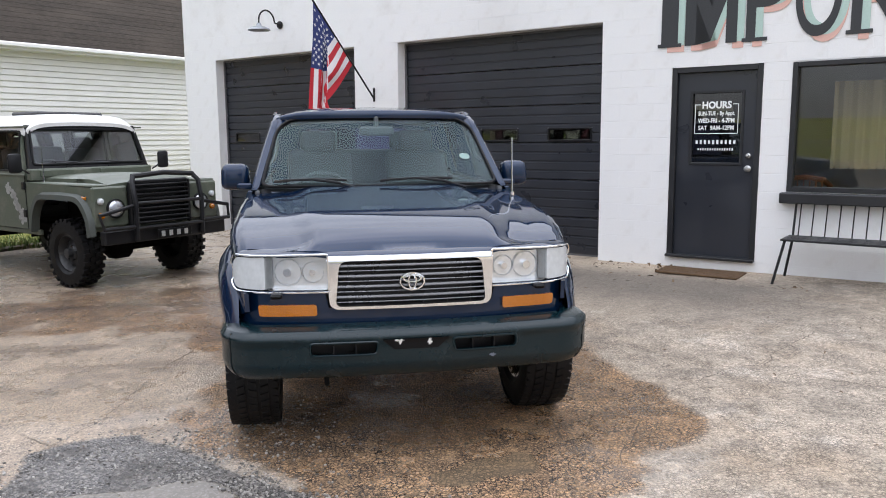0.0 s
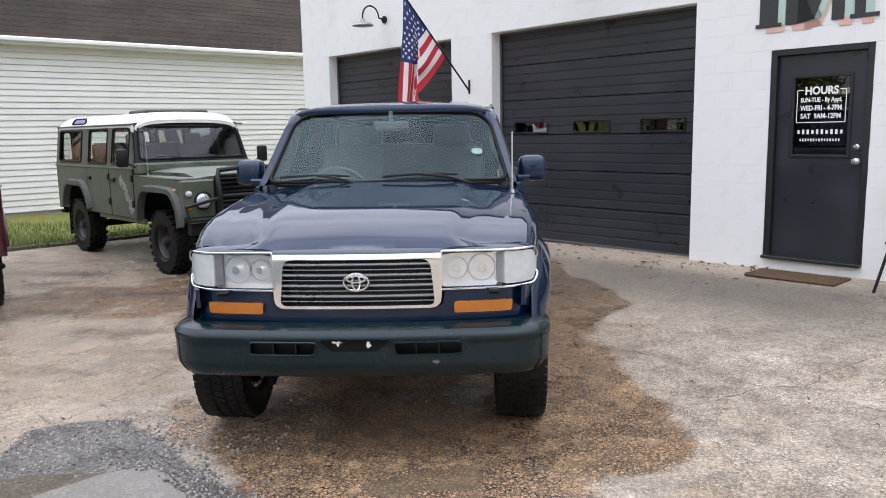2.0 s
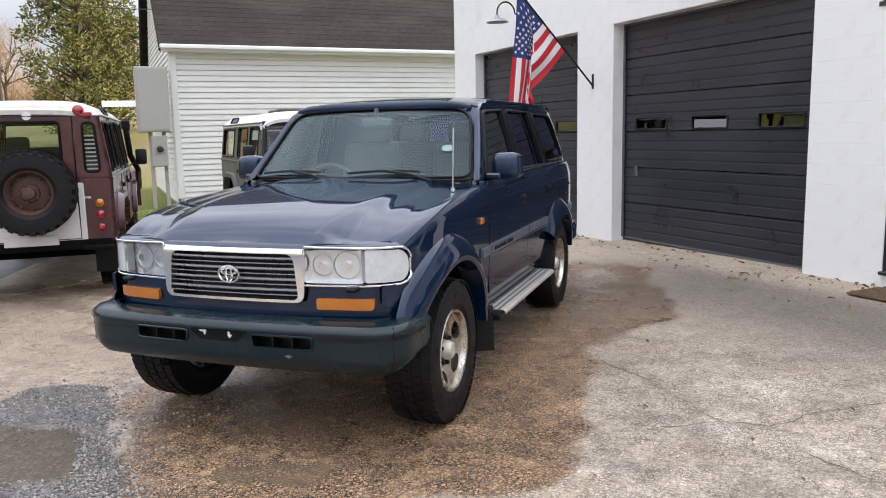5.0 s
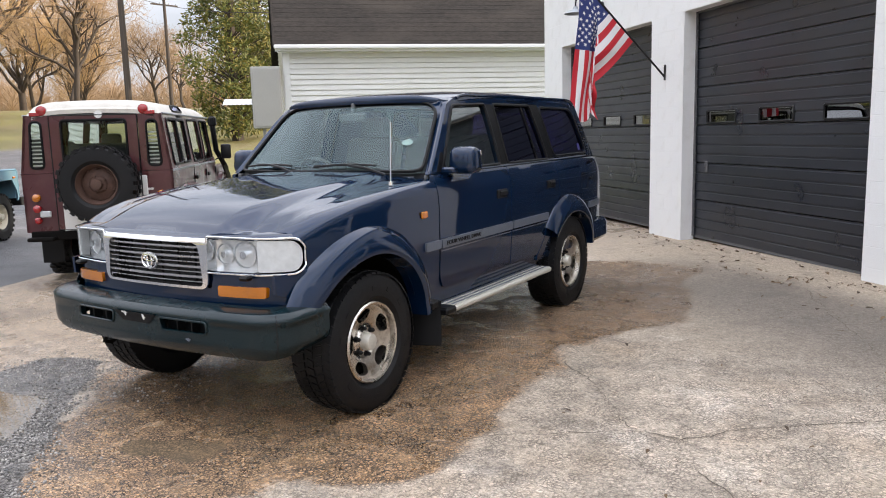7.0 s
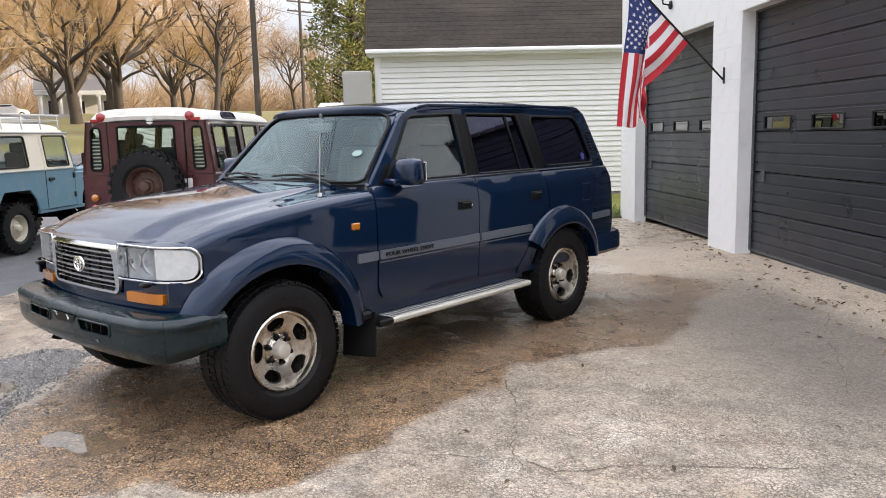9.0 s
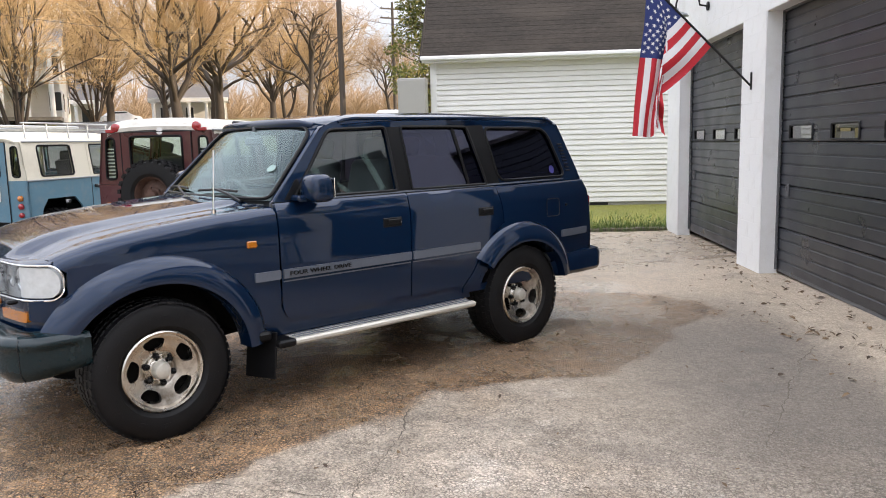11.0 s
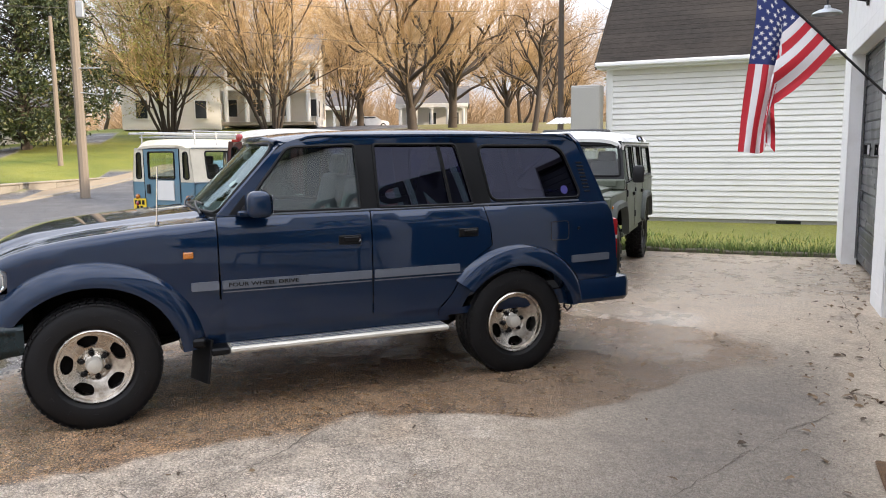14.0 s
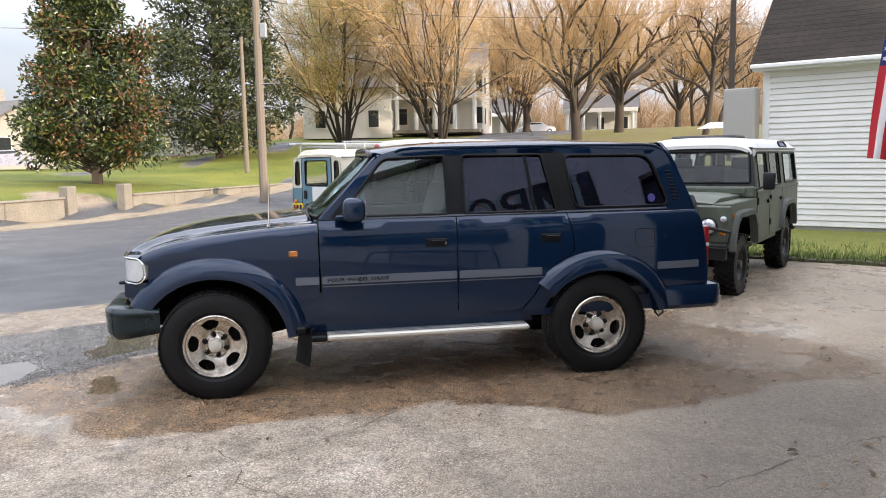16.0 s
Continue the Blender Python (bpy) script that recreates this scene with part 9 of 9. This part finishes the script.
up = utility_pole((-27.2, -1.4), 12.0, 0.17, pole_wood, [11.2], "tall pale wooden utility pole with a metal box")
bm = B()
box(bm, (0.0, 0.26, 7.2), (0.28, 0.3, 0.62), 0.04)
part("meter_box", bm, galv, up, "grey metal pole box")
bm = B()
tube(bm, [(0.12, 0.1, 5.0), (0.12, 0.9, 5.02)], 0.02, 6)
tube(bm, [(0.12, -0.1, 4.1), (0.12, 0.9, 4.0)], 0.02, 6)
part("bracket", bm, galv, up)
utility_pole((-40.7, -5.4), 8.0, 0.13, pole_wood, [], "plain wooden utility pole on the lawn")
utility_pole((-36.3, 22.1), 13.0, 0.16, pole_dark, [12.2], "dark wooden utility pole by the road")
utility_pole((-57.1, 36.5), 10.0, 0.15, pole_dark, [9.4, 8.6], "dark wooden utility pole with crossarms")
utility_pole((-4.0, -38.0), 12.0, 0.17, pole_wood, [11.2], "tall wooden utility pole down the road")


def wire(a, b, sag, r=0.012):
    pts = []
    for i in range(17):
        t = i / 16
        p = Vector(a).lerp(Vector(b), t)
        p.z -= sag * 4 * t * (1 - t)
        pts.append(p)
    bm = B()
    tube(bm, pts, r, 4)
    return tagged(part("overhead_cable", bm, wire_mat), "thin black overhead cable between poles", "cable", "overhead cables")


for za, zb in ((10.9, 11.6), (8.6, 9.6), (7.4, 7.8)):
    wire((-27.2, -1.4, za - 0.2), (-4.0, -38.0, za), 1.0)
    wire((-27.2, -1.4, za - 0.2), (-36.3, 22.1, zb), 0.7)
wire((-36.3, 22.1, 12.0), (-57.1, 36.5, 13.0), 0.7)
wire((-36.3, 22.1, 9.0), (-57.1, 36.5, 11.2), 0.7)
wire((-36.3, 22.1, 9.2), (-11.9, 14.6, 4.6), 0.4)
wire((-27.2, -1.4, 7.0), (-40.7, -5.4, 9.2), 0.3)


# ---- far houses ----
white_board = surf("white_house_boards", (0.72, 0.70, 0.66), 0.6, var=0.06, scale=0.8, fine=10, stretch=(1, 1, 8))
tan_board = surf("tan_house_boards", (0.40, 0.385, 0.36), 0.6, var=0.08, scale=0.8, fine=10, stretch=(1, 1, 8))
grey_roof = surf("grey_house_roof", (0.16, 0.15, 0.145), 0.85, var=0.2, scale=1, fine=10)
dark_window = surf("dark_window_pane", (0.03, 0.035, 0.04), 0.12, var=0.2)


def far_house(label, at, rz, L, W, H, rise, wall_m, wins, storeys=1, porch=False, columns=5):
    z = ground_z(*at)
    root = thing("far_house", label, "house", pose(at[0], at[1], z - 0.2, 0, 0, rz))
    bm = B()
    box(bm, (0, 0, H / 2), (L, W, H))
    a = [bm.verts.new(p) for p in ((-L / 2, -W / 2, H), (-L / 2, W / 2, H), (-L / 2, 0, H + rise))]
    bm.faces.new(a)
    a = [bm.verts.new(p) for p in ((L / 2, -W / 2, H), (L / 2, W / 2, H), (L / 2, 0, H + rise))]
    bm.faces.new(a)
    part("wall", bm, wall_m, root, smooth=0)
    bm = B()
    for sg in (1, -1):
        d = math.degrees(math.atan2(rise, W / 2))
        sl_ = math.hypot(rise, W / 2) + 0.5
        box(bm, (0, sg * (W / 4 + 0.15), H + rise / 2 - 0.05), (L + 0.8, sl_, 0.16), 0, rot=(-sg * d, 0, 0))
    rf_ = part("roof", bm, grey_roof, root, smooth=0)
    bm = B()
    box(bm, (L * 0.25, 0, H + rise + 0.4), (0.7, 0.7, 1.4), 0.02)
    part("chimney", bm, block_grey, rf_)
    for st in range(storeys):
        for wx in wins:
            wz = 1.7 + st * 2.9
            bm = B()
            box(bm, (wx, -W / 2 - 0.02, wz), (1.1, 0.08, 1.7), 0.01)
            wd = part("window", bm, trim_white, root)
            bm = B()
            box(bm, (wx, -W / 2 - 0.065, wz), (0.9, 0.02, 1.5))
            part("pane", bm, dark_window, wd)
        for sy in (-W / 4, W / 4):
            for sx in (-1, 1):
                bm = B()
                box(bm, (sx * (L / 2 + 0.02), sy, 1.7 + st * 2.9), (0.08, 1.1, 1.7), 0.01)
                wd = part("window", bm, trim_white, root)
                bm = B()
                box(bm, (sx * (L / 2 + 0.065), sy, 1.7 + st * 2.9), (0.02, 0.9, 1.5))
                part("pane", bm, dark_window, wd)
    if porch:
        ph = H - 0.6
        for k in range(columns):
            bm = B()
            x = -L / 2 + 0.4 + k * (L - 0.8) / (columns - 1)
            tube(bm, [(x, -W / 2 - 2.4, 0.3), (x, -W / 2 - 2.4, ph)], 0.20, 10)
            box(bm, (x, -W / 2 - 2.4, ph - 0.1), (0.55, 0.55, 0.2))
            part("column", bm, trim_white, root)
        bm = B()
        box(bm, (0, -W / 2 - 1.3, ph + 0.25), (L + 0.4, 2.9, 0.5), 0.03)
        part("porch_roof", bm, trim_white, root)
        bm = B()
        box(bm, (0, -W / 2 - 1.3, 0.2), (L + 0.2, 2.8, 0.3), 0.02)
        part("porch_floor", bm, wall_stone, root)
        if storeys > 1:
            bm = B()
            box(bm, (0, -W / 2 - 1.3, 3.2), (L, 2.5, 0.2), 0.02)
            for k in range(24):
                box(bm, (-L / 2 + 0.4 + k * (L - 0.8) / 23, -W / 2 - 2.4, 3.7), (0.06, 0.06, 0.9))
            box(bm, (0, -W / 2 - 2.4, 4.15), (L, 0.1, 0.1))
            part("balcony", bm, trim_white, root, smooth=0)
    return root


far_house("large white two-storey house with a columned porch", (-72.0, 7.2), 80, 8.0, 9.0, 6.2, 2.6, white_board, (-3.6, -1.2, 1.2, 3.6), 2, True)
far_house("white side wing of the large house", (-68.0, -2.0), 90, 8.0, 7.0, 4.6, 2.2, white_board, (-2.4, 2.4), 1)
far_house("low tan house behind the evergreen", (-60.0, -14.0), 82, 9.0, 6.0, 2.9, 1.6, tan_board, (-2.8, 0.0, 2.8), 1)
far_house("pale bungalow at the end of the lawn", (-57.0, -31.0), 60, 13.0, 7.0, 3.2, 2.0, tan_board, (-4, -1.5, 1.5, 4), 1, True)
far_house("small white house among the trees", (-106.0, 14.0), 80, 9.0, 7.0, 3.6, 2.4, white_board, (-3, 0, 3), 1, True)
far_house("small white house among the trees", (-99.0, 28.5), 75, 9.0, 7.0, 3.6, 2.4, white_board, (-3, 0, 3), 1, True)


def far_car(label, at, rz, mat):
    root = thing("parked_car", label, "car", pose(at[0], at[1], ground_z(*at), 0, 0, rz))
    bm = B()
    prof = [(-2.1, 0.35), (-2.15, 0.75), (-1.7, 0.95), (-1.2, 1.40), (0.4, 1.45), (1.1, 0.98), (1.9, 0.85), (2.1, 0.6), (2.05, 0.35)]
    rows = [[bm.verts.new((x, s * (0.86 if z < 1.0 else 0.66), z)) for x, z in prof] for s in (-1, 1)]
    n = len(prof)
    for i in range(n):
        bm.faces.new((rows[0][i], rows[0][(i + 1) % n], rows[1][(i + 1) % n], rows[1][i]))
    bm.faces.new(rows[0][::-1])
    bm.faces.new(rows[1])
    part("body", bm, mat, root, smooth=25)
    for s in (-1, 1):
        bm = B()
        q = [bm.verts.new((x, s * y, z)) for x, y, z in ((-1.35, 0.82, 1.02), (-1.05, 0.70, 1.34), (0.35, 0.70, 1.37), (0.8, 0.82, 1.02))]
        bm.faces.new(q)
        part("window", bm, dark_window, root, smooth=0)
        for x in (-1.3, 1.3):
            bm = B()
            lathe(bm, [(0.1, 0.20), (0.11, 0.32), (-0.11, 0.32), (-0.1, 0.20)], 18, "Y", (x, s * 0.78, 0.32))
            part("wheel", bm, rubber, root)
    return root


car_white = surf("white_car_paint", (0.75, 0.75, 0.75), 0.3, var=0.03, coat=0.8, bump=0)
car_silver = surf("silver_car_paint", (0.42, 0.40, 0.46), 0.3, metal=0.4, var=0.03, coat=0.8, bump=0)
far_car("white hatchback parked far up the road", (-88.3, 18.3), 100, car_white)
far_car("silver saloon parked by the bungalow", (-48.5, -23.7), 110, car_silver)

# ---- grey meter cabinet and awning on the clapboard house ----
cab_grey = surf("grey_cabinet_paint", (0.36, 0.35, 0.32), 0.55, var=0.08, scale=2)
cab = thing("meter_cabinet", "grey metal meter cabinet on the gable end of the house", "cabinet", HOUSE @ pose(-0.45, -0.15, 0))
bm = B()
box(bm, (0, 0, 2.55), (0.70, 0.40, 1.45), 0.02)
part("body", bm, cab_grey, cab)
bm = B()
box(bm, (0, -0.205, 2.55), (0.62, 0.015, 1.35), 0.006)
part("door", bm, cab_grey, cab)
bm = B()
box(bm, (0.08, -0.02, 1.4), (0.34, 0.26, 0.7), 0.02)
box(bm, (-0.1, 0, 0.9), (0.08, 0.08, 1.9), 0.01)
box(bm, (0.2, 0.1, 0.9), (0.08, 0.08, 1.9), 0.01)
part("meter_box", bm, cab_grey, cab)
bm = B()
lathe(bm, [(0, 0.08), (-0.08, 0.075), (-0.10, 0.05), (-0.102, 0.0005)], 18, "Y", (0.08, -0.15, 1.45))
part("meter", bm, dark_window, cab)
bm = B()
prev = None
for k in range(19):
    x = -1.5 + k * 0.05
    z = 2.40 + 0.012 * (k % 2) + 0.0 * x
    row = [bm.verts.new((x, -0.05, z)), bm.verts.new((x, 0.9, z + 0.18)), ]
    if prev:
        bm.faces.new((prev[0], prev[1], row[1], row[0]))
    prev = row
aw = part("awning", bm, roof_white, m=HOUSE, smooth=0)
tagged(aw, "small white corrugated awning on the gable end", "awning")

# ---- cracks, leaves, weeds ----
crack_mat = surf("dark_crack", (0.13, 0.105, 0.08), 0.95, var=0.3, scale=10)
leaf_brown = leaf_mat("dead_leaves", [(0.0, (0.05, 0.03, 0.015)), (0.5, (0.11, 0.065, 0.03)), (1.0, (0.19, 0.12, 0.06))], 0.7)
blade_mat = leaf_mat("grass_blades", [(0.0, (0.032, 0.070, 0.010)), (0.6, (0.080, 0.145, 0.020)), (0.9, (0.14, 0.17, 0.035)), (1.0, (0.22, 0.18, 0.08))], 0.6)
rs = random.Random(21)
CRACKS = [[(1.02, 5.77), (1.40, 5.48), (1.87, 5.00), (2.16, 4.82), (2.57, 4.56), (3.1, 4.2)], [(1.39, 4.53), (1.94, 4.96), (2.14, 4.99), (2.43, 5.38), (2.9, 5.8)],
          [(0.75, 3.17), (1.08, 4.10), (1.39, 4.53)], [(-2.1, 3.9), (-1.98, 4.26), (-1.99, 5.16), (-1.88, 6.05), (-2.0, 7.2)], [(-2.1, 3.9), (-2.7, 4.3), (-3.6, 4.6)],
          [(-3.2, 8.0), (-1.9, 8.6), (-0.4, 9.5), (0.9, 9.7)], [(0.2, 8.0), (-0.9, 8.6), (-2.2, 9.6), (-3.2, 10.8)], [(2.2, 8.9), (-1.45, 11.48), (-4.5, 13.6)], [(2.6, 6.9), (2.1, 7.8), (1.6, 8.8)]]
bm = B()
for line in CRACKS:
    pts, ws_ = [], []
    for (ax, ay), (bx, by) in zip(line, line[1:]):
        n = max(2, int(math.hypot(bx - ax, by - ay) / 0.035))
        for i in range(n):
            t = i / n
            x, y = ax + (bx - ax) * t, ay + (by - ay) * t
            x += 0.035 * noise.noise((x * 4, y * 4, 7)) + rs.gauss(0, 0.006)
            y += 0.035 * noise.noise((x * 4, y * 4, 9)) + rs.gauss(0, 0.006)
            pts.append((x, y, ground_z(x, y)))
            ws_.append(max(0.0015, 0.0042 + 0.009 * noise.noise((x * 3, y * 3, 2)) + rs.gauss(0, 0.0016)))
    ribbon(bm, pts, ws_, lift=0.0035)
tagged(part("ground_cracks", bm, crack_mat, smooth=0), "thin dark cracks running across the concrete", "cracks", kind="stuff")


def leaf_at(bm, x, y, z, s):
    a = rs.uniform(0, 6.28)
    u, w = Vector((math.cos(a), math.sin(a), rs.gauss(0, 0.25))) * s, Vector((-math.sin(a), math.cos(a), rs.gauss(0, 0.25))) * s * 0.45
    p = Vector((x, y, z + 0.008 + abs(rs.gauss(0, 0.006))))
    k = Vector((0, 0, s * rs.uniform(0.1, 0.45)))
    q = [bm.verts.new(v) for v in (p - u, p - u * 0.3 + w + k, p + u * 0.5 + w * 0.8 + k, p + u, p + u * 0.4 - w + k, p - u * 0.4 - w * 0.9 + k)]
    bm.faces.new(q)


bm = B()
for k in range(240):
    u = rs.uniform(-7.5, 1.5)
    d = abs(rs.gauss(0, 0.32)) + 0.04
    if k % 4 == 0:
        d += rs.uniform(0, 2.2)
    p = SHOP @ Vector((u, -d + (0.16 if (-7 < u < -4 or -3 < u < 0) and d < 0.3 else 0), 0))
    leaf_at(bm, p.x, p.y, ground_z(p.x, p.y), rs.uniform(0.012, 0.04))
for k in range(150):
    x, y = rs.uniform(-3, 4), rs.uniform(3.5, 10)
    leaf_at(bm, x, y, ground_z(x, y), rs.uniform(0.006, 0.022))
for cx, cy, n in ((0.50, 7.46, 16), (0.74, 9.32, 7), (-1.97, 10.17, 7), (0.55, 7.5, 8), (1.35, 9.03, 12), (2.6, 8.75, 20), (3.4, 7.4, 10)):
    for k in range(n):
        x, y = cx + rs.gauss(0, 0.10), cy + rs.gauss(0, 0.10)
        leaf_at(bm, x, y, ground_z(x, y), rs.uniform(0.012, 0.035))
tagged(part("dead_leaves", bm, leaf_brown, smooth=0), "scattered dead brown leaves on the concrete", "leaves", kind="stuff")

# loose gravel: pale wet stones round the tarred patch
stone_mat = leaf_mat("gravel_stones", [(0.0, (0.06, 0.055, 0.05)), (0.5, (0.17, 0.155, 0.14)), (1.0, (0.42, 0.39, 0.35))], 0.35)
gv_, gf_ = [], []


def pebble(x, y, s):
    z, o, k = ground_z(x, y), len(gv_), rs.uniform(0, 6.28)
    for i in range(5):
        a = k + i * 1.2566
        gv_.append((x + s * rs.uniform(0.7, 1.1) * math.cos(a), y + s * rs.uniform(0.6, 1.0) * math.sin(a), z - 0.002))
    for i in range(5):
        a = k + i * 1.2566 + 0.3
        gv_.append((x + s * 0.6 * math.cos(a), y + s * 0.55 * math.sin(a), z + s * rs.uniform(0.45, 0.75)))
    gf_.append((o + 5, o + 6, o + 7, o + 8, o + 9))
    for i in range(5):
        gf_.append((o + i, o + (i + 1) % 5, o + 5 + (i + 1) % 5, o + 5 + i))


tries = 0
while len(gv_) < 10 * 4200 and tries < 90000:
    tries += 1
    x, y = rs.uniform(-2.3, 0.3), rs.uniform(2.0, 4.3)
    d = poly_sd((x, y), GRAVEL)
    east = sstep(-1.7, -0.6, x)
    keep = (0.9 * math.exp(-((d - 0.12) / 0.14) ** 2) * (0.15 + 0.85 * east) + (0.05 + 0.16 * east if d > 0 else 0.035 * math.exp(d / 0.25)))
    if max(poly_sd((x, y), PUDDLE2), poly_sd((x, y), PUDDLE3)) < -0.02 and rs.random() < keep * (0.4 + noise.noise((x * 5, y * 5, 1))):
        pebble(x, y, rs.uniform(0.005, 0.012))
for k in range(420):
    x, y = rs.gauss(-1.05, 0.28), rs.gauss(4.05, 0.22)
    pebble(x, y, rs.uniform(0.004, 0.011))
tagged(new("gravel", mesh_from("gravel", gv_, gf_, stone_mat)), "loose pale wet gravel round a tarred patch", "gravel", kind="stuff")

bm = B()
E0, ED, EN = Vector((-5.83, 12.25, 0)), Vector((0.61, 0.79, 0)), Vector((-0.79, 0.61, 0))
for k in range(9000):
    s, d = rs.uniform(-3.2, 6.0), abs(rs.gauss(0, 1.2)) if k % 3 else rs.uniform(-0.05, 0.25)
    p = E0 + ED * s + EN * d
    if p.x < -11.3:
        continue
    z = ground_z(p.x, p.y)
    h = rs.uniform(0.05, 0.14) * (1.5 if d < 0.25 else 1)
    lean = Vector((rs.gauss(0, 0.05), rs.gauss(0, 0.05), h))
    w = Vector((rs.gauss(0, 1), rs.gauss(0, 1), 0)).normalized() * 0.008
    b = Vector((p.x, p.y, z - 0.01))
    bm.faces.new([bm.verts.new(q) for q in (b - w, b + w, b + lean)])
for k in range(2600):
    p = Vector((rs.uniform(-11.5, -8.2), rs.uniform(10.2, 13), 0))
    if (p - Vector((-8.3, 9.8, 0))).dot(Vector((0.337, 0.9415, 0))) < 0:
        continue
    z = ground_z(p.x, p.y)
    w = Vector((rs.gauss(0, 1), rs.gauss(0, 1), 0)).normalized() * 0.008
    b = Vector((p.x, p.y, z - 0.01))
    bm.faces.new([bm.verts.new(q) for q in (b - w, b + w, b + Vector((rs.gauss(0, 0.04), rs.gauss(0, 0.04), rs.uniform(0.05, 0.13))))])
tagged(part("grass_blades", bm, blade_mat, smooth=0), "rough green grass and weeds along the house", "grass", kind="stuff")
kerb_mat = surf("mossy_edge", (0.10, 0.085, 0.06), 0.95, var=0.35, scale=5, fine=40, bump=0.5)
bm = B()
pts = []
for i in range(60):
    s = -3.2 + 9.0 * i / 59
    p = E0 + ED * s + EN * 0.05
    pts.append((p.x + rs.gauss(0, 0.01), p.y + rs.gauss(0, 0.01), ground_z(p.x, p.y) + 0.0 + 0.02 * noise.noise((s * 2, 0, 0))))
tube(bm, pts, 0.065, 6)
tagged(part("kerb", bm, kerb_mat), "low mossy earth edge of the grass", "kerb", kind="structure")

# ---- painted blocks of the shop front: full courses, set just proud of the wall ----
blocks_root = wall_front
block_mesh = {}


def block(x0, x1, z0, z1):
    key = (round(x1 - x0, 3), round(z1 - z0, 3))
    if key not in block_mesh:
        w, h = key
        bm = B()
        e, d = 0.0035, 0.0016
        o = [bm.verts.new(p) for p in ((0, 0, 0), (w, 0, 0), (w, 0, h), (0, 0, h))]
        i = [bm.verts.new(p) for p in ((e, -d, e), (w - e, -d, e), (w - e, -d, h - e), (e, -d, h - e))]
        bm.faces.new(i)
        for k in range(4):
            bm.faces.new((o[k], o[(k + 1) % 4], i[(k + 1) % 4], i[k]))
        block_mesh[key] = to_mesh("block", bm, white_paint, 0)
    return block_mesh[key]


rest = B()
count = 0
for c in range(24):
    z0, z1 = -0.01 + c * 0.195, -0.01 + (c + 1) * 0.195 - 0.001
    x = SHOP_L + (0.0 if c % 2 else 0.2)
    spans = [(SHOP_L, 5.6)]
    for o in OPEN:
        if o[2] < z1 - 0.02 and o[3] > z0 + 0.02:
            nxt = []
            for a, b in spans:
                if o[1] <= a or o[0] >= b:
                    nxt.append((a, b))
                else:
                    if o[0] > a:
                        nxt.append((a, o[0]))
                    if o[1] < b:
                        nxt.append((o[1], b))
            spans = nxt
    if z0 > SHOP_H - 0.1:
        continue
    for a, b in spans:
        off = 0.2 if c % 2 else 0.0
        k = math.floor((a - SHOP_L - off) / 0.4)
        while True:
            p, q = SHOP_L + off + k * 0.4, SHOP_L + off + (k + 1) * 0.4 - 0.0004
            k += 1
            p, q = max(p, a), min(q, b)
            if p >= b:
                break
            if q - p < 0.03:
                continue
            if c < 17 and count < 300:
                count += 1
                shared("block", block(p, q, z0, z1), wall_front, Matrix.Translation((p, 0.004, z0)))
            else:
                s = [rest.verts.new(v) for v in ((p + 0.006, 0.0036, z0 + 0.006), (q - 0.006, 0.0036, z0 + 0.006), (q - 0.006, 0.0036, z1 - 0.006), (p + 0.006, 0.0036, z1 - 0.006))]
                o_ = [rest.verts.new(v) for v in ((p, 0.004, z0), (q, 0.004, z0), (q, 0.004, z1), (p, 0.004, z1))]
                rest.faces.new(s)
                for j in range(4):
                    rest.faces.new((o_[j], o_[(j + 1) % 4], s[(j + 1) % 4], s[j]))
tagged(part("upper_blocks", rest, white_paint, wall_front, smooth=0), kind="stuff")
